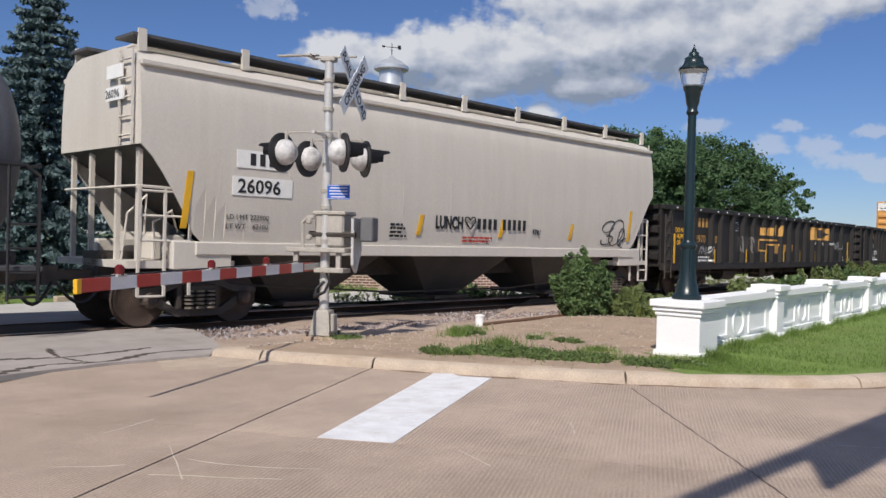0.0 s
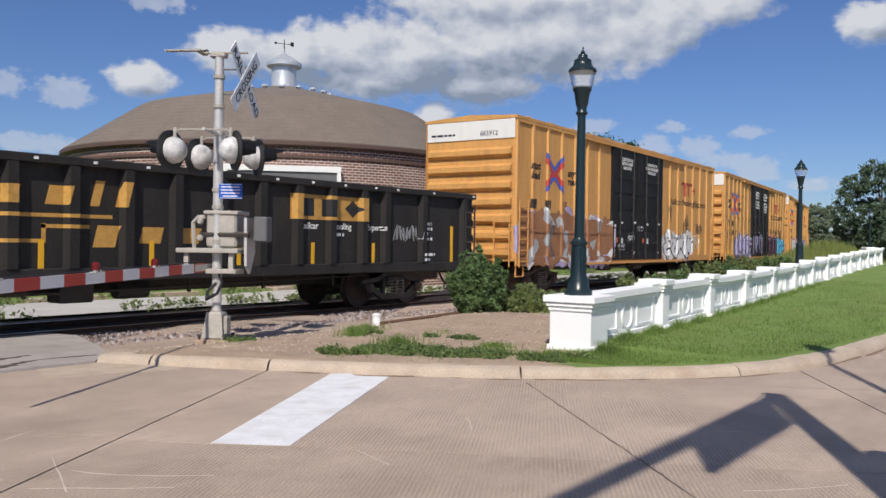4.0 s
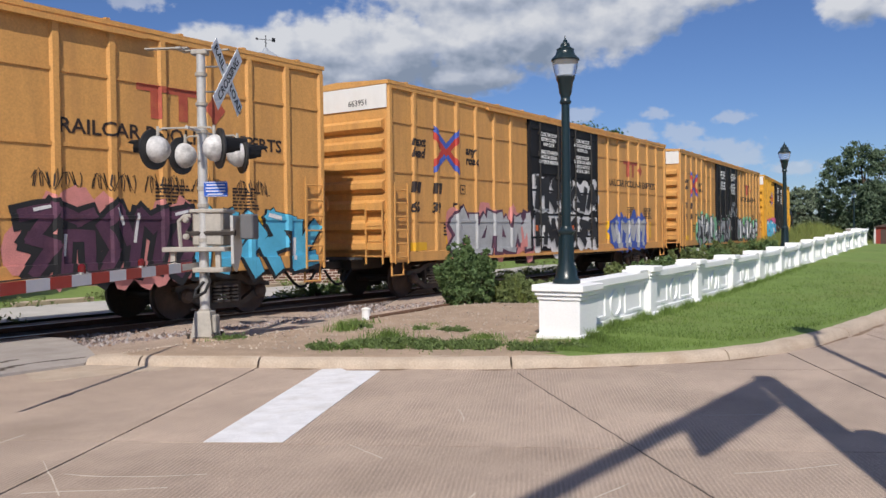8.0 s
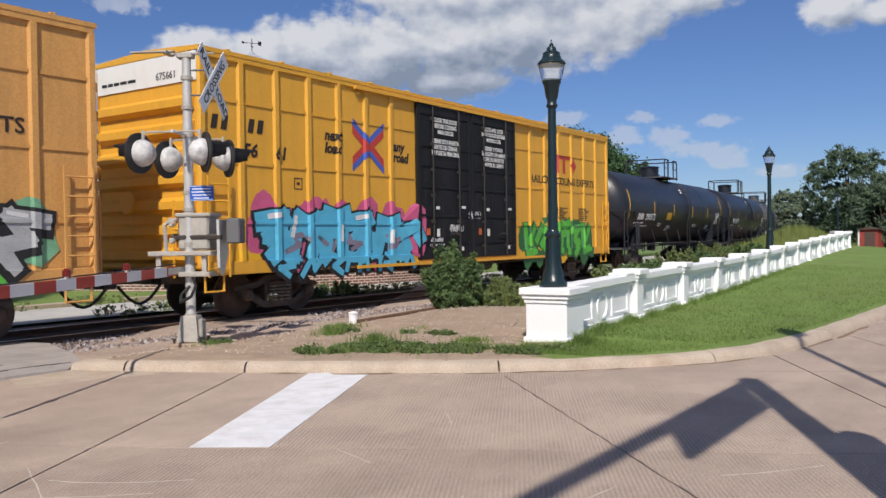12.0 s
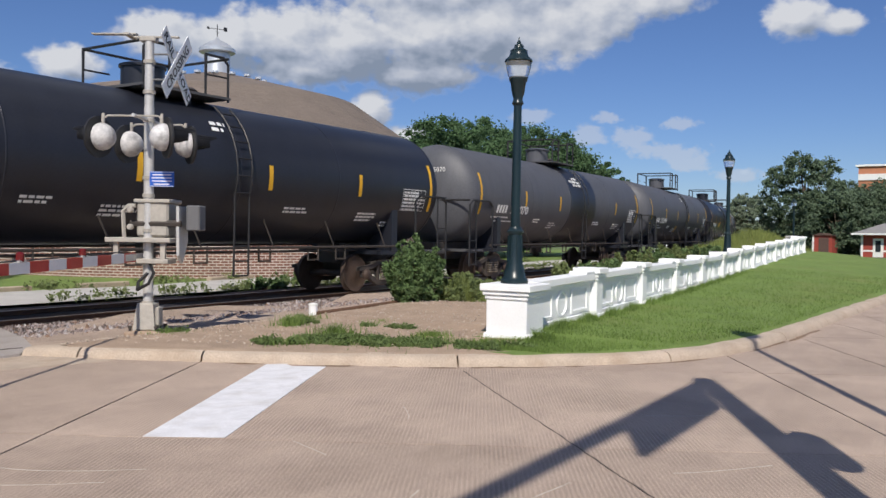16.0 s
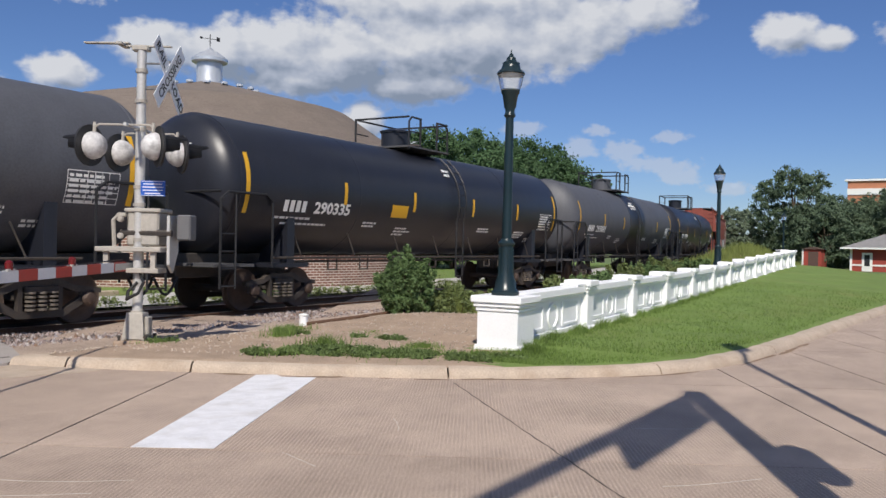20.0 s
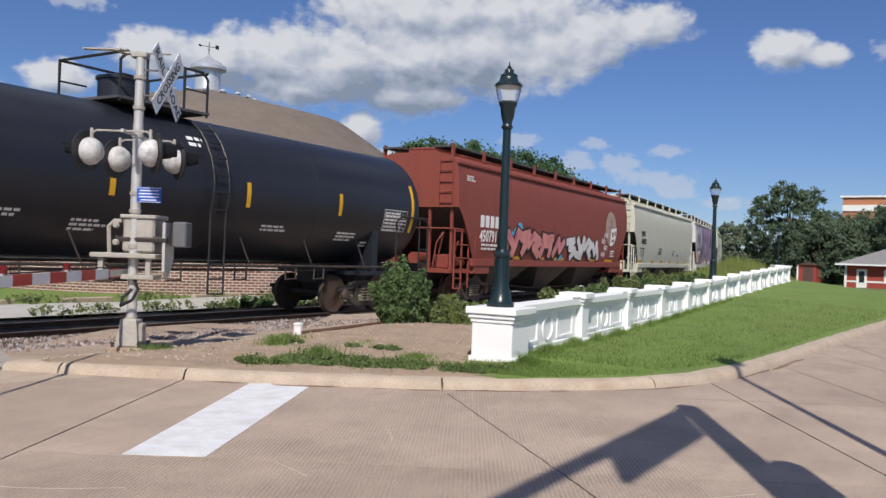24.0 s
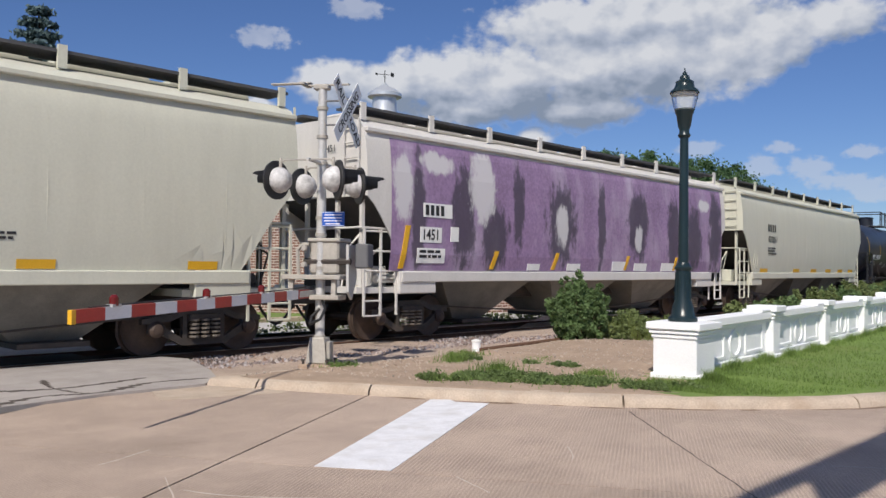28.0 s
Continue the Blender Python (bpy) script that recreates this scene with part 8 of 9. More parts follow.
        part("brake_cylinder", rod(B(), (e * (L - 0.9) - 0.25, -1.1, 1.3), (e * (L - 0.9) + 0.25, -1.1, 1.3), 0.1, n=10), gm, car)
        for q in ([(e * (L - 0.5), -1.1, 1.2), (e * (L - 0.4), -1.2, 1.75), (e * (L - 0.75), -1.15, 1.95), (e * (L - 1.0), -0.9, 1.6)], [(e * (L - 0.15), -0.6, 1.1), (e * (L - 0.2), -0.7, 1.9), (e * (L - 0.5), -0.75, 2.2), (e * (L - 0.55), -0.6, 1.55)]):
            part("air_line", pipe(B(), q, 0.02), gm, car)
        coupler(car, e * L, 0.8)
        wheelset_truck(car, e * 6.55)
    bm = B()
    pipe(bm, [(-6, -1.0, 0.7), (-2, -1.05, 0.45), (2, -1.05, 0.45), (6, -1.0, 0.7)], 0.02)
    part("brake_pipe", bm, M["steel"], car)
    return car


# ---- tank car
def tank_car(label, paint, style, number):
    car = thing("tank_car", label, "tank car", group="freight train")
    m_ = M[paint]
    R, ZC, H = 1.50, 2.72, 8.1
    bm = B()
    prof = []
    for k in range(9):
        w = 0.5 * math.pi * k / 8
        prof.append((max(R * math.sin(w), 0.02), -H - 0.62 * math.cos(w)))
    prof += [(R, x) for x in (-4.0, 0.0, 4.0)]
    prof += [(r, -x) for r, x in prof[8::-1]]
    lathe(bm, prof, 40, at=(0, 0, ZC), axis="x")
    shell = part("shell", bm, m_, car, smooth=True)
    for x in (-H, -4.0, 0.9, 4.0, H):
        bm = B()
        lathe(bm, [(R, x - 0.02), (R + 0.006, x - 0.012), (R + 0.006, x + 0.012), (R, x + 0.02)], 40, at=(0, 0, ZC), axis="x")
        part("weld_band", bm, m_, shell, smooth=True)
    # top platform with fittings and rails
    part("platform", box(B(), -1.1, 1.1, -0.95, 0.95, ZC + R + 0.0, ZC + R + 0.05), M["walk"], car, "dark grating walk on top")
    bm = B()
    lathe(bm, [(0.42, ZC + R), (0.42, ZC + R + 0.5), (0.46, ZC + R + 0.5), (0.46, ZC + R + 0.55), (0.3, ZC + R + 0.6)], 18, at=(-0.35, 0, 0))
    part("valve_housing", bm, m_, car, smooth=True)
    bm = B()
    lathe(bm, [(0.24, ZC + R), (0.24, ZC + R + 0.22), (0.3, ZC + R + 0.24), (0.2, ZC + R + 0.3)], 14, at=(0.75, 0.1, 0))
    part("manway", bm, M["steel"], car, smooth=True)
    bm = B()
    for yy in (-0.92, 0.92):
        pts = [(-1.05, yy, ZC + R - .05), (-1.05, yy, ZC + R + 0.85), (1.05, yy, ZC + R + 0.85), (1.05, yy, ZC + R - .05)]
        if yy < 0:
            pipe(bm, [(-1.05, yy, ZC + R - .05), (-1.05, yy, ZC + R + 0.72), (-0.92, yy, ZC + R + 0.85), (-0.45, yy, ZC + R + 0.85), (-0.45, yy, ZC + R)], 0.028)
            pipe(bm, [(0.45, yy, ZC + R), (0.45, yy, ZC + R + 0.85), (0.92, yy, ZC + R + 0.85), (1.05, yy, ZC + R + 0.72), (1.05, yy, ZC + R - .05)], 0.028)
        else:
            pipe(bm, pts, 0.028)
        rod(bm, (-1.05, yy, ZC + R + 0.45), (-0.45, yy, ZC + R + 0.45), 0.02, n=5)
        rod(bm, (0.45, yy, ZC + R + 0.45), (1.05, yy, ZC + R + 0.45), 0.02, n=5)
    for x in (-1.05, 1.05):
        rod(bm, (x, -0.92, ZC + R + 0.85), (x, 0.92, ZC + R + 0.85), 0.028, n=6)
    part("hand_rail", bm, M["black"], car)
    # side ladder following the shell
    bm = B()
    for dx in (-0.2, 0.2):
        pts = [(0.9 + dx, -(R + 0.1) * math.sin(w), ZC + (R + 0.1) * math.cos(w)) for w in np.linspace(0.6, 1.9, 8)]
        pts.append((0.9 + dx, -1.5, 0.6))
        pipe(bm, pts, 0.022)
    for w in np.linspace(0.75, 1.85, 6):
        rod(bm, (0.7, -(R + 0.1) * math.sin(w), ZC + (R + 0.1) * math.cos(w)), (1.1, -(R + 0.1) * math.sin(w), ZC + (R + 0.1) * math.cos(w)), 0.018, n=5)
    for z in (0.6, 0.9, 1.2):
        rod(bm, (0.7, -1.5, z), (1.1, -1.5, z), 0.018, n=5)
    part("ladder", bm, M["black"], car)
    bm = B()
    for s in (-1, 1):
        rod(bm, (-7.0, s * 1.35, 1.16), (7.0, s * 1.35, 1.16), 0.03, n=6)
        for x in np.linspace(-6.0, 6.0, 7):
            rod(bm, (x, s * 1.35, 1.16), (x - 0.25, s * 1.28, 1.75), 0.018, n=5)
    part("running_rail", bm, M["steel"], car)
    for x in (-4.5, -3.2, -1.4, 0.2, 2.0, 3.6, 4.6):
        part("pipe_hanger", pipe(B(), [(x, -0.9, 1.2), (x, -0.9, 0.85), (x + 0.35, -0.9, 0.85), (x + 0.35, -0.9, 1.2)], 0.02, 5), M["steel"], car)
    part("outlet_valve", rod(B(), (-0.25, 0, 1.3), (-0.25, 0, 0.8), 0.2, n=10), M["steel"], car)
    part("brake_pipe", pipe(B(), [(-7, -0.6, 1.05), (7, -0.6, 1.05)], 0.03), M["steel"], car)
    for e in (-1, 1):
        part("stub_sill", box(B(), min(e * 5.4, e * 8.75), max(e * 5.4, e * 8.75), -0.35, 0.35, 0.72, 1.24, 0.02), M["steel"], car)
        bm = B()
        for s in (-1, 1):
            prism(bm, [(s * 0.5, 1.0), (s * 1.36, 1.0), (s * 1.36, 2.1), (s * 1.1, 1.75), (s * 0.6, 1.3)], e * 6.4 - 0.12, e * 6.4 + 0.12, "yz")
        box(bm, e * 6.4 - 0.6, e * 6.4 + 0.6, -1.38, 1.38, 0.95, 1.05)
        part("saddle", bm, M["tank_black"], car)
        # end platform with safety rail
        part("end_walk", box(B(), min(e * 7.6, e * 8.75), max(e * 7.6, e * 8.75), -1.42, 1.42, 0.98, 1.04), M["walk"], car)
        bm = B()
        x1, x0 = e * 8.65, e * 7.15
        pipe(bm, [(x0, -1.5, 1.0), (x0, -1.5, 2.35), (x0 + e * 0.2, -1.5, 2.5), (x1 - e * 0.2, -1.5, 2.5), (x1, -1.5, 2.35), (x1, -1.5, 0.55)], 0.028)
        pipe(bm, [(x1, 1.5, 0.55), (x1, 1.5, 2.5), (x1, -1.5, 2.5)], 0.028)
        for z in (0.6, 0.95, 1.3, 1.65):
            rod(bm, (x1, -1.5, z), (x1 - e * 0.42, -1.5, z), 0.02, n=5)
        rod(bm, (x1 - e * 0.42, -1.5, 0.55), (x1 - e * 0.42, -1.5, 2.5), 0.024, n=5)
        part("end_rail", bm, M["black"], car)
        coupler(car, e * 8.7, 0.6)
        wheelset_truck(car, e * 6.4)

    # lettering and bars follow the shell: laid on curved patches
    def curved(x0, x1, z0, z1, mat_, name, eps=0.006):
        v, f = [], []
        w0, w1 = [math.acos(max(-1, min(1, (z - ZC) / R))) for z in (z0, z1)]
        k = 6
        for i in range(k + 1):
            w = w0 + (w1 - w0) * i / k
            y, z = -(R + eps) * math.sin(w), ZC + (R + eps) * math.cos(w)
            v += [(x0, y, z), (x1, y, z)]
        for i in range(k):
            f.append((2 * i, 2 * i + 1, 2 * i + 3, 2 * i + 2))
        return raw_part(name, v, f, M[mat_], car)
    for x, z0, z1 in ((-7.9, 2.1, 3.35), (-4.6, 2.42, 2.95), (-1.55, 2.38, 2.9), (1.75, 2.38, 2.9), (4.8, 2.38, 2.9), (7.88, 2.1, 3.35)):
        curved(x - 0.06, x + 0.06, z0, z1, "yellow_mark", "yellow_reflector")
    block_letters(car, -6.75, 2.18, 0.25, 4, M["letter_white"], gap=0.3, y=-R + 0.075)
    words(number, 0.36, M["letter_white"], side_pose(-5.72, 2.18), car, bold=0.011, span=1.34)
    bars(car, -7.0, 2.02, 1.9, 0.05, 1, M["letter_white"], y=-R + 0.13, seed=1)
    bars(car, -6.7, 1.9, 1.6, 0.045, 1, M["letter_white"], y=-R + 0.2, seed=2)
    words(number, 0.2, M["letter_white"], pose(-8.70, -0.05, 3.35, 90, 0, -84), car)
    for k, (x, z) in enumerate(((-3.7, 2.0), (-2.2, 1.9), (2.3, 2.0), (4.9, 1.95), (6.0, 1.75))):
        yy = -math.sqrt(max(0.01, R * R - (z - ZC) ** 2)) - 0.02
        bars(car, x, z, 0.8, 0.045, 3 if k % 2 else 2, M["letter_white"], y=yy, seed=k + 3)
    if style == "band":
        for i, l in enumerate(("CAUTION", "NITROGEN BLANKET", "DO NOT VENT")):
            words(l, 0.13, M["letter_white"], side_pose(0.45, 3.62 - 0.13 * i), car, align="CENTER", bold=0.004)
    else:
        bars(car, 0.3, 3.62, 0.5, 0.07, 2, M["letter_white"], y=-1.26, seed=9)
    if style == "placard":
        curved(-2.6, -1.85, 2.2, 2.52, "yellow_mark", "yellow_placard")
    for z in (2.1, 2.2, 2.3, 2.4, 2.5, 2.64):
        curved(6.6, 7.62, z, z + 0.014, "letter_white", "panel_line", 0.008)
    for x in (6.6, 6.98, 7.12, 7.26, 7.4, 7.61):
        curved(x, x + 0.013, 2.1, 2.654, "letter_white", "panel_line", 0.008)
    bars(car, 6.64, 2.54, 0.95, 0.05, 6, M["letter_white"], y=-R - 0.012, seed=4)
    if style == "band":
        for x in (0.85,):
            bm = B()
            lathe(bm, [(R, x - 1.36), (R + 0.012, x - 1.35), (R + 0.012, x + 1.35), (R, x + 1.36)], 40, at=(0, 0, ZC), axis="x")
            part("dark_band", bm, M["tank_black"], shell, "freshly painted dark band", smooth=True)
    # bend every flat mark of the side round the shell
    for ob in car.children:
        if ob.name.split(".")[0] in ("mark", "stencil", "lettering") and ob.matrix_basis.translation.x > -8.3:
            me, mw = ob.data, ob.matrix_basis.copy()
            if (mw @ me.vertices[0].co).x < -8.3:
                continue
            face = min((mw @ v.co).y for v in me.vertices)
            for v in me.vertices:
                p = mw @ v.co
                y = math.sqrt(max(0.02, R * R - (p.z - ZC) ** 2)) + 0.02
                v.co = (p.x, -y + min(0.006, p.y - face), p.z)
            ob.matrix_basis = Matrix()
    if style == "patch":
        curved(-1.5, -1.0, 1.75, 2.05, "letter_gold", "paint_patch")
    return car


# ---- make up the train, from the head
def add(car, s0):
    CARS.append((car, s0))
    return car


add(tank_car("dull black tank car leaving over the crossing", "tank_grey", "plain", "290331"), -3.9)
c = add(hopper("beige covered hopper car with a dark scrawl along its side", "hop_beige", 2.98, 1.05, 7.85), 14.1)
for x, z, w, h in ((-6.12, 2.74, 1.02, 0.31), (-6.2, 2.26, 1.25, 0.33)):
    part("number_panel", box(B(), x, x + w, SIDE - 0.012, SIDE + 0.05, z, z + h), M["letter_white"], c)
block_letters(c, -5.86, 2.79, 0.21, 3, M["letter_black"], gap=0.5, y=SIDE - 0.018)
words("26096", 0.34, M["letter_black"], side_pose(-6.1, 2.31, SIDE - 0.018), c, width=1.05, bold=0.006)
words("LD LMT 222900", 0.13, M["letter_black"], side_pose(-6.3, 1.84, SIDE - .008), c)
words("LT WT    62100", 0.13, M["letter_black"], side_pose(-6.3, 1.68, SIDE - .008), c)
words("LUNCH", 0.38, M["g_black"], side_pose(-1.19, 1.83, SIDE - 0.01), c, bold=0.014, span=0.86)
bm = B()
for sgn in (-1, 1):
    q = [(-0.1 + dx * sgn, z) for dx, z in ((0.0, 1.83), (0.17, 2.0), (0.16, 2.09), (0.07, 2.1), (0.0, 2.03))]
    for a, d_ in zip(q, q[1:]):
        rod(bm, (a[0], SIDE - 0.006, a[1]), (d_[0], SIDE - 0.006, d_[1]), 0.016, n=4)
part("sprayed_heart", bm, M["g_black"], c)
block_letters(c, 0.16, 1.84, 0.24, 4, M["g_black"], gap=0.5, name="sprayed_block", width=0.52)
block_letters(c, 1.05, 1.84, 0.25, 5, M["g_black"], gap=0.5, name="sprayed_block", width=0.5)
tag_scrawl(c, 2.2, 1.72, 0.3, 0.2, "g_black", 2, 0.025, 4)
# looping scrawl
for k, (cx, cz, rx, rz, a0, a1) in enumerate(((5.95, 1.9, 0.36, 0.36, 20, 400), (5.55, 2.05, 0.3, 0.16, 0, 340), (6.2, 1.78, 0.16, 0.24, -60, 300), (5.5, 1.68, 0.28, 0.12, 150, 470), (6.35, 1.62, 0.2, 0.12, 60, 260))):
    bm = B()
    pipe(bm, [(cx + rx * math.cos(radians(w)), SIDE - 0.006, cz + rz * math.sin(radians(w + 25))) for w in range(a0, a1, 18)], 0.014, 4)
    part("sprayed_tag", bm, M["g_black"], c)
for x, h in ((-7.15, 0.95), (-1.75, 0.44), (0.93, 0.42), (3.7, 0.4), (6.5, 0.85)):
    bm = B()
    hexa(bm, [(x, SIDE - .01, 1.66), (x + .12, SIDE - .01, 1.66), (x + .12, SIDE + .06, 1.66), (x, SIDE + .06, 1.66), (x + .1, SIDE - .01, 1.66 + h), (x + .22, SIDE - .01, 1.66 + h), (x + .22, SIDE + .06, 1.66 + h), (x + .1, SIDE + .06, 1.66 + h)])
    part("yellow_reflector", bm, M["yellow_mark"], c)
bars(c, -2.5, 1.85, 0.5, 0.045, 4, M["letter_black"], seed=3)
bars(c, -0.3, 1.62, 1.2, 0.045, 2, M["letter_red"], seed=5)
for x, z, w, h in ((-1.0, 4.08, 0.55, 0.22), (-1.05, 3.72, 0.62, 0.22)):
    bm = B()
    box(bm, -7.935, -7.905, x, x + w, z, z + h)
    part("number_panel", bm, M["letter_white"], c)
words("26096", 0.2, M["letter_black"], pose(-7.94, -0.43, 3.76, 90, 0, -90), c)

add(gondola("black gondola car with gold block lettering and scrawls", "297050"), 32.67)
add(gondola("black gondola car with white numerals and gold blocks", "297094"), 54.55)
s = 75.85
for number, low, style, paint, lab in (("663912", True, "rust", "box_orange", "ochre boxcar with black doors and rust-brown spray paint"), ("663859", False, "lilac", "box_orange", "ochre boxcar with black doors and lilac and blue spray letters"), ("663951", False, "grey", "box_orange", "ochre boxcar with grey letters and a painted-over black door"),
                                  ("663878", False, "silver", "box_orange", "ochre boxcar with silver and mint spray letters"), ("675661", False, "teal", "box_yellow", "bright yellow boxcar with turquoise and pink spray letters")):
    car = add(boxcar(lab, paint, style != "rust"), s)
    dress_boxcar(car, number, low, style, int(number) % 97, paint)
    s += 20.7
for i, (number, paint, style, lab) in enumerate((("290572", "tank_black", "placard", "glossy black tank car with a yellow placard"), ("290578", "tank_black", "plain", "glossy black tank car with white numerals"), ("225070", "tank_grey", "band", "faded black tank car with a fresh dark band"), ("292994", "tank_grey", "patch", "faded black tank car with a rusty patch"),
                                                 ("290335", "tank_black", "placard", "glossy black tank car with yellow placard and white numerals"), ("293031", "tank_grey", "band", "faded grey-black tank car with heavy end saddles"), ("290580", "tank_black", "plain", "glossy black tank car coupled to the red-brown hopper"))):
    add(tank_car(lab, paint, style, number), 178.45 + 18.5 * i)
# red-brown hopper
c = add(hopper("red-brown covered hopper car with pink and silver spray letters", "hop_brown", 2.95, 1.1, 8.4), 308.0)
block_letters(c, -7.0, 2.43, 0.37, 4, M["letter_white"], gap=0.16, width=0.82, y=SIDE - 0.012)
words("450791", 0.5, M["letter_white"], side_pose(-7.0, 1.99, SIDE - 0.012), c, bold=0.012, width=0.84)
bars(c, -6.85, 1.85, 1.2, 0.07, 2, M["letter_white"], seed=2)
bars(c, -7.9, 3.9, 0.7, 0.035, 3, M["letter_white"], seed=3)
piece(c, -5.7, 0.2, 1.5, 2.5, "g_salmon", "g_black", None, "g_cyan", 5, 12, skew=0.35, shine="g_pink", bold=0.4, edge=0.09)
piece(c, 0.5, 4.4, 1.48, 2.5, "g_white", "g_black", None, None, 4, 8, skew=0.2, bold=0.36, edge=0.06)
bm = B()
lathe(bm, [(0.02, SIDE - 0.014), (0.75, SIDE - 0.012)], 28, at=(6.0, 0, 2.92), axis="y")
part("round_emblem", bm, M["faded"], c, "faded round emblem")
for x0, x1, z0, z1 in ((5.6, 6.4, 2.88, 3.0), (5.92, 6.06, 2.45, 3.45), (5.7, 6.3, 3.22, 3.27)):
    part("emblem_bar", box(B(), x0, x1, SIDE - 0.020, SIDE - 0.016, z0, z1), M["emblem_ghost"], c)
bm = B()
v = [bm.verts.new((6.0 + 0.76 * math.cos(radians(w)), SIDE - 0.022, 2.92 + 0.76 * math.sin(radians(w)))) for w in range(-100, 6, 7)] + [bm.verts.new((6.0, SIDE - 0.022, 2.92))]
bm.faces.new(v)
part("emblem_patch", bm, M["letter_white"], c, "fresh white quarter of the emblem")
for x0, x1, z0, z1, m_ in ((6.12, 6.32, 2.56, 2.78, "hop_brown"), (6.46, 6.6, 2.62, 2.84, "letter_black"), (6.1, 6.22, 2.32, 2.44, "letter_black"), (6.26, 6.38, 2.34, 2.46, "letter_black")):
    part("emblem_bar", box(B(), x0, x1, SIDE - 0.029, SIDE - 0.025, z0, z1), M[m_], c)
for k in range(4):
    tag_scrawl(c, 4.75 + 0.32 * (k % 2), 1.6 + 0.28 * k, 0.5, 0.36, "letter_white", 31 + k, 0.018)
bars(c, 6.0, 1.9, 0.7, 0.06, 3, M["letter_white"], seed=12)
words("450791", 0.2, M["letter_white"], pose(-8.24, -0.2, 3.6, 90, 0, -90), c)
for k in range(6):
    part("yellow_reflector", box(B(), -4.6 + 2 * k, -3.6 + 2 * k, SIDE - 0.01, SIDE + 0.05, 1.46, 1.56), M["yellow_mark"], c)
# pale grey-green hopper
c = add(hopper("pale grey-green covered hopper car with black lettering", "hop_grey", 2.95, 1.15), 326.0)
block_letters(c, -6.7, 2.8, 0.26, 4, M["letter_black"], gap=0.35, y=SIDE - 0.012)
words("600858", 0.36, M["letter_black"], side_pose(-6.72, 2.43, SIDE - 0.012), c, width=1.0, bold=0.008)
for i, t in enumerate(("LD LMT 223800", "LT WT    62200", "CU FT     5400")):
    words(t, 0.14, M["letter_black"], side_pose(-6.93, 2.13 - 0.155 * i, SIDE - 0.006), c)
words("WARNING", 0.16, M["letter_black"], side_pose(-2.35, 2.17, SIDE - 0.006), c)
bars(c, -2.6, 2.08, 1.1, 0.04, 3, M["letter_black"], y=SIDE, seed=6)
words("WARNING", 0.12, M["letter_black"], side_pose(1.6, 2.15, SIDE - 0.006), c)
bars(c, 1.45, 2.05, 0.7, 0.04, 3, M["letter_black"], y=SIDE, seed=7)
bars(c, 2.9, 1.95, 0.6, 0.04, 2, M["letter_black"], y=SIDE, seed=8)
for x in (-6.8, -3.8, -1.5, 1.0, 3.6, 6.3):
    part("yellow_reflector", box(B(), x - 0.5 * (0.55 if x > -5 else 0.95), x + 0.5 * (0.55 if x > -5 else 0.95), SIDE - 0.008, SIDE + 0.05, 1.46, 1.6), M["yellow_mark"], c)
# purple painted hopper
c = add(hopper("white covered hopper car sprayed over in purple", "hop_white"), 344.0)
bm = B()
rows_ = [1.46 + (4.17 - 1.46) * k / 16 for k in range(17)]
for xa, xb in zip(np.linspace(-7.55, 7.9, 27), np.linspace(-7.55, 7.9, 27)[1:]):
    for a0, a1 in zip(rows_, rows_[1:]):
        y0, y1 = [-float(np.interp(z, [1.3, 1.8, 2.6, 3.5, 4.0, 4.28], [1.44, 1.52, 1.545, 1.53, 1.48, 1.42])) - 0.009 for z in (a0, a1)]
        bm.faces.new([bm.verts.new(q) for q in ((xa, y0, a0), (xb, y0, a0), (xb, y1, a1), (xa, y1, a1))])
bmesh.ops.remove_doubles(bm, verts=bm.verts, dist=1e-4)
part("spray_field", bm, M["g_purple"], c, "mottled purple paint over the side")
for x, z, w, h in ((-6.62, 2.6, 0.9, 0.3), (-6.7, 2.06, 0.66, 0.33), (-6.78, 1.62, 0.86, 0.32), (-5.75, 2.1, 0.26, 0.32), (-2.9, 1.48, 0.5, 0.16), (-1.2, 1.48, 0.6, 0.18), (1.0, 1.48, 0.7, 0.26), (2.2, 1.48, 0.7, 0.22), (3.8, 1.48, 0.9, 0.24)):
    part("stencil_panel", box(B(), x, x + w, SIDE - 0.02, SIDE + 0.04, z, z + h), M["letter_white"], c)
block_letters(c, -6.57, 2.64, 0.22, 4, M["letter_black"], gap=0.3, width=0.55, y=SIDE - 0.026)
words("1451", 0.32, M["letter_black"], side_pose(-6.66, 2.12, SIDE - 0.026), c, bold=0.006, width=0.85)
bars(c, -6.72, 1.84, 0.75, 0.06, 2, M["letter_black"], y=SIDE - 0.026, seed=5)
for x, h in ((-7.3, 0.9), (-4.35, 0.42), (-1.9, 0.42), (1.6, 0.4), (4.5, 0.4)):
    bm = B()
    hexa(bm, [(x, SIDE - .022, 1.5), (x + .14, SIDE - .022, 1.5), (x + .14, SIDE + .06, 1.5), (x, SIDE + .06, 1.5), (x + .16, SIDE - .022, 1.5 + h), (x + .30, SIDE - .022, 1.5 + h), (x + .30, SIDE + .06, 1.5 + h), (x + .16, SIDE + .06, 1.5 + h)])
    part("yellow_reflector", bm, M["yellow_mark"], c)
words("1451", 0.2, M["letter_black"], pose(-8.24, -0.2, 3.9, 90, 0, -90), c)
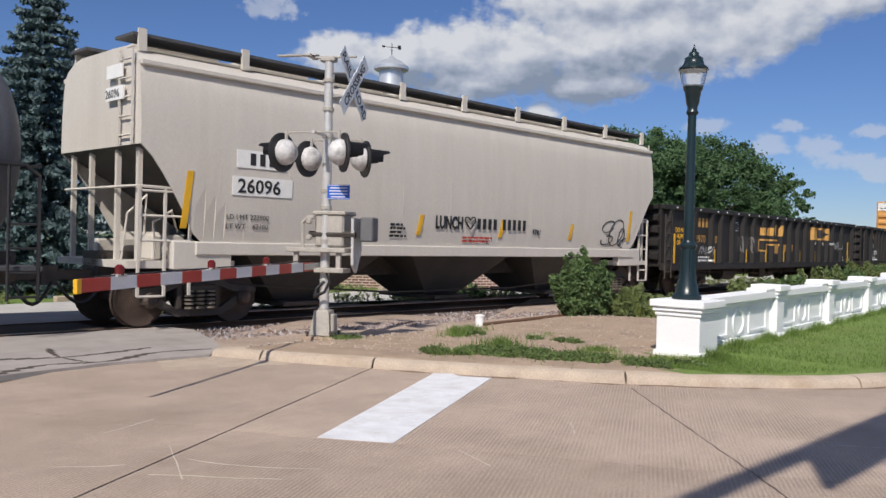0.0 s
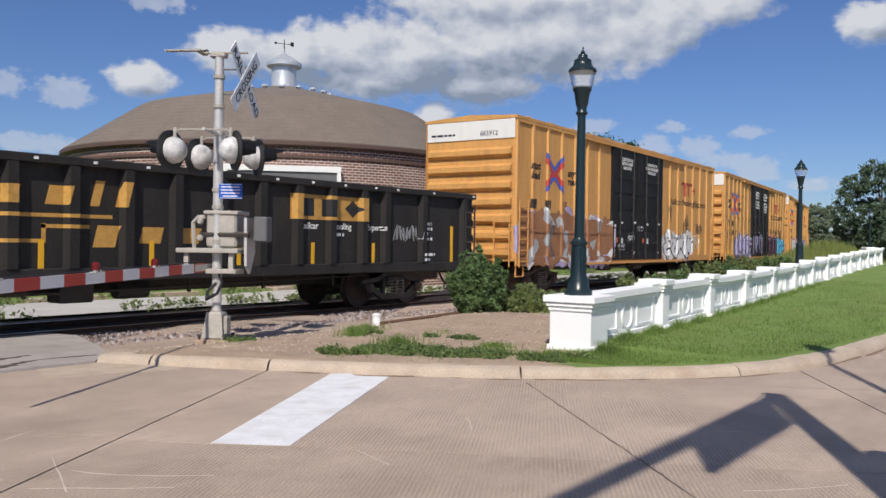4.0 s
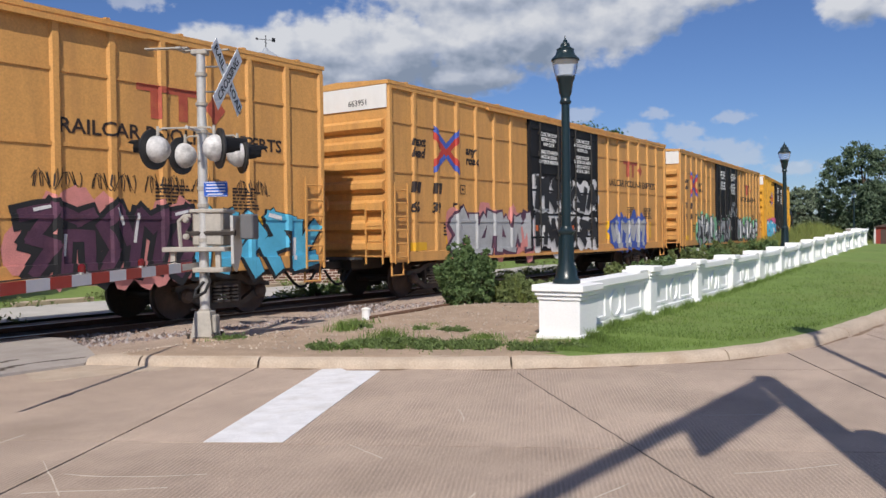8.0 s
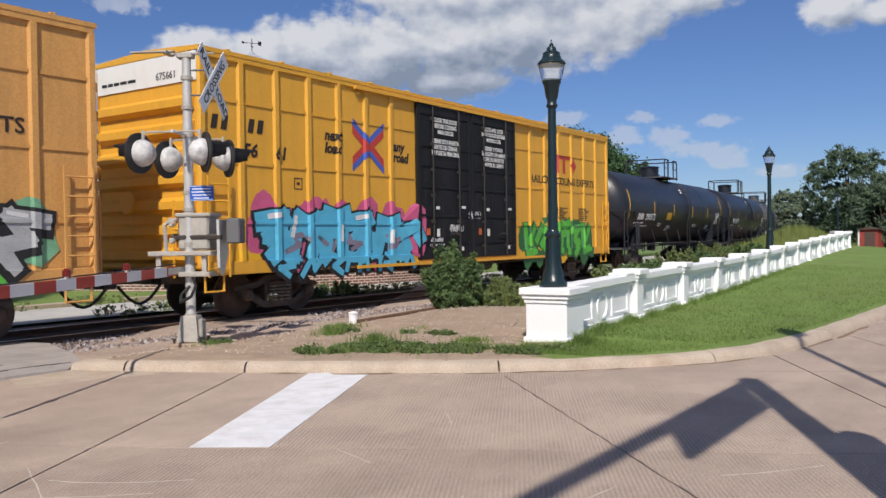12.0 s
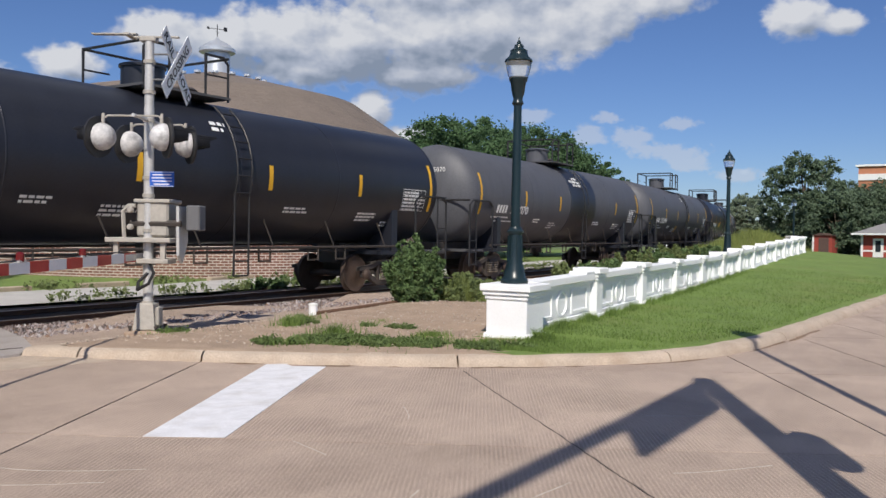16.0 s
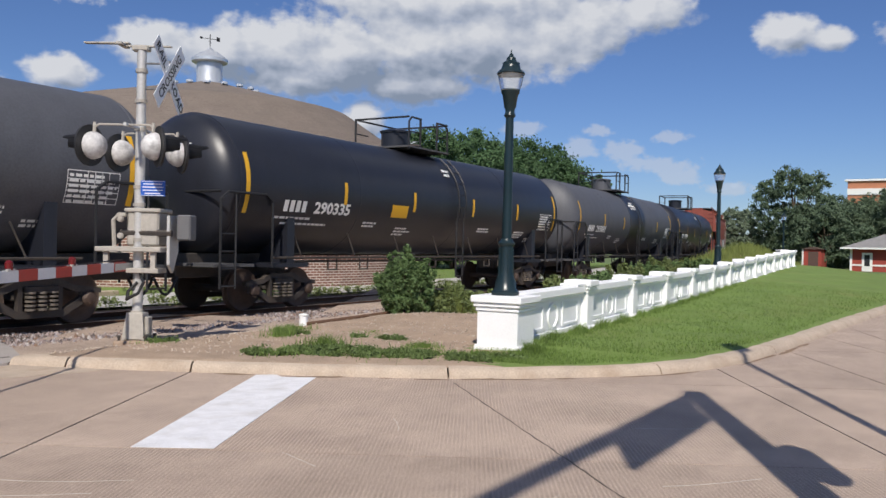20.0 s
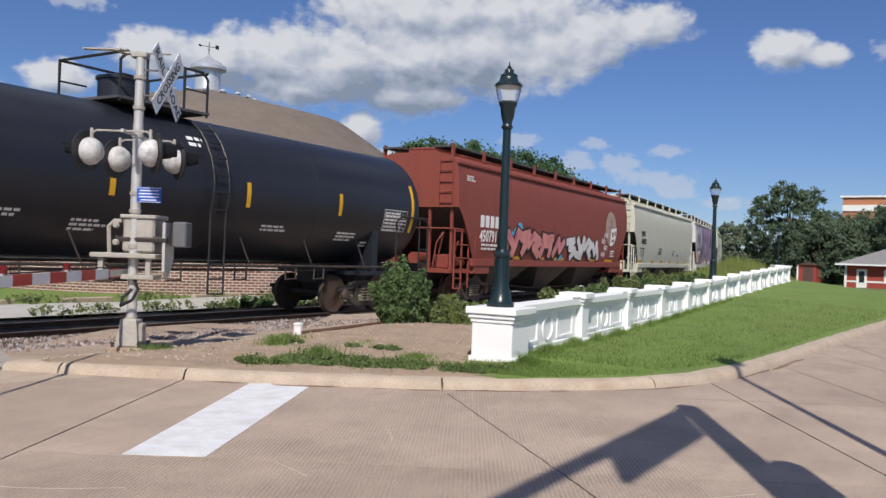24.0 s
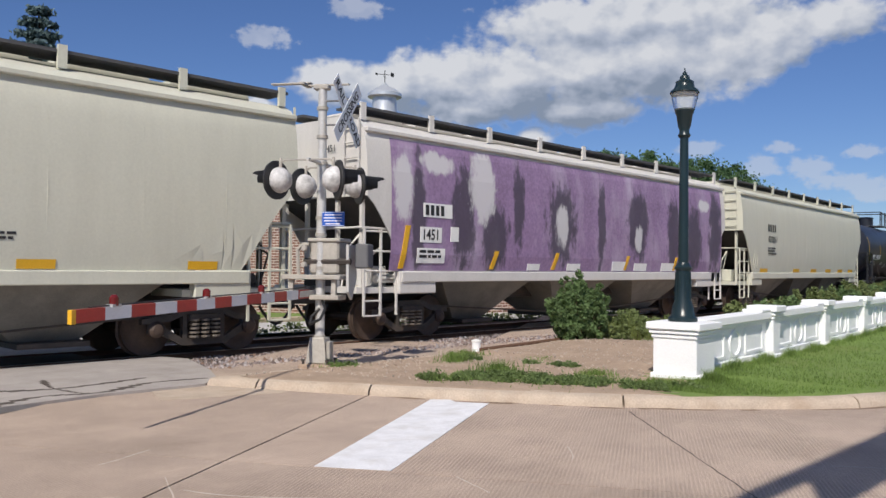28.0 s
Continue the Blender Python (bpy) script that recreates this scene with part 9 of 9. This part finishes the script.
# last pale hopper and the tank car behind it
c = add(hopper("pale grey covered hopper car near the train's tail", "hop_grey"), 361.9)
block_letters(c, -5.6, 3.0, 0.28, 4, M["letter_black"], gap=0.4)
words("600861", 0.36, M["letter_black"], side_pose(-5.6, 2.6, SIDE - 0.012), c)
bars(c, -5.6, 2.35, 1.2, 0.06, 3, M["letter_black"], seed=3)
for x in (-5.9, -2.0, 0.4, 2.6, 4.6, 6.4):
    part("yellow_reflector", box(B(), x - 0.4, x + 0.4, SIDE - 0.008, SIDE + 0.05, 1.46, 1.6), M["yellow_mark"], c)
add(tank_car("black tank car behind the last hopper", "tank_black", "plain", "290583"), 380.3)


# ---- paint and lettering follow the relief of the sides
def drape(car, surf, xs, zs, base, keep):
    for ob in car.children:
        if ob.name.split(".")[0] not in ("lettering", "mark", "stencil", "spray_cloud", "spray_outline", "spray_fill", "spray_highlight", "sprayed_tag", "ribbon_emblem", "emblem_block", "sprayed_block", "emblem_outline", "emblem_panel", "number_panel", "stencil_panel", "data_plate", "yellow_placard", "round_emblem", "emblem_patch", "emblem_bar"):
            if not (ob.name.startswith(("yellow_reflector", "mark_frame")) and not car.name.startswith("gondola")):
                continue
        bm = bmesh.new()
        bm.from_mesh(ob.data)
        bm.transform(ob.matrix_basis)
        if not bm.verts:
            continue
        lo = [min(v.co[i] for v in bm.verts) for i in range(3)]
        hi = [max(v.co[i] for v in bm.verts) for i in range(3)]
        if hi[1] > -1.3 or hi[1] - lo[1] > 0.3:
            bm.free()
            continue
        for i, cuts in ((0, xs), (2, zs)):
            for k in cuts:
                if lo[i] < k < hi[i]:
                    no = Vector((1, 0, 0)) if i == 0 else Vector((0, 0, 1))
                    bmesh.ops.bisect_plane(bm, geom=bm.verts[:] + bm.edges[:] + bm.faces[:], plane_co=no * k, plane_no=no)
        for v in bm.verts:
            e = SIDE - v.co.y
            if e > 0.08:
                e -= 0.1
            v.co.y = surf(v.co.x, v.co.z) - base - keep * max(0.0, e) - (0.026 if car.name.startswith("boxcar") and ob.name.startswith("lettering") and abs(v.co.x) < 2.35 else 0.0)
        bm.to_mesh(ob.data)
        bm.free()
        ob.matrix_basis = Matrix()


BOX_POSTS = [a + (c_ - a) * i / 7 for a, c_ in ((-9.3, -2.66), (2.43, 9.3)) for i in range(8) if abs(a + (c_ - a) * i / 7) > 3]
BOX_SEAMS = (1.9, 3.05, 4.22)


def boxcar_side(x, z):
    if -2.62 < x < 2.39:
        return -1.595
    d = min(abs(x - p) for p in BOX_POSTS)
    out = 0.055 if d <= 0.05 else max(0.0, 0.055 * (0.085 - d) / 0.035)
    out = max(out, max(0.022 if abs(z - s) <= 0.031 else 0.0 for s in BOX_SEAMS))
    if z < 1.152:
        out = max(out, 0.05)
    return -1.52 - out


def hopper_side(x, z):
    return -float(np.interp(z, [1.3, 1.8, 2.6, 3.5, 4.0, 4.28], [1.44, 1.52, 1.545, 1.53, 1.48, 1.42]))


def gondola_side(x, z):
    d = min(abs(x - p) for p in GON_STAKES)
    return -1.42 - (0.13 if d <= 0.08 else max(0.0, 0.13 * (0.13 - d) / 0.05))


for car, _ in CARS:
    if car.name.startswith("gondola"):
        drape(car, gondola_side, [p + d for p in GON_STAKES for d in (-0.131, -0.08, 0.08, 0.131)], [], 0.003, 0.8)
    elif car.name.startswith("boxcar"):
        drape(car, boxcar_side, [p + d for p in BOX_POSTS for d in (-0.085, -0.05, 0.05, 0.085)], [s_ + d for s_ in BOX_SEAMS for d in (-0.034, -0.0305, 0.0305, 0.034)] + [1.15, 1.155], 0.003, 0.5)
    elif car.name.startswith("covered_hopper"):
        drape(car, hopper_side, [], [1.5, 1.65, 1.8, 2.0, 2.2, 2.4, 2.6, 2.9, 3.2, 3.5, 3.75, 4.0], 0.006, 0.8)


def motions():
    """The train rolls to the left over the crossing, at an even pace."""
    for car, s0 in CARS:
        rows = []
        for k in range(29):
            x, y, a = track(s0 - SPEED * k)
            rows.append((float(k), pose(x, y, RAIL_Z, 0, 0, math.degrees(a))))
        walk(car, rows)


motions()
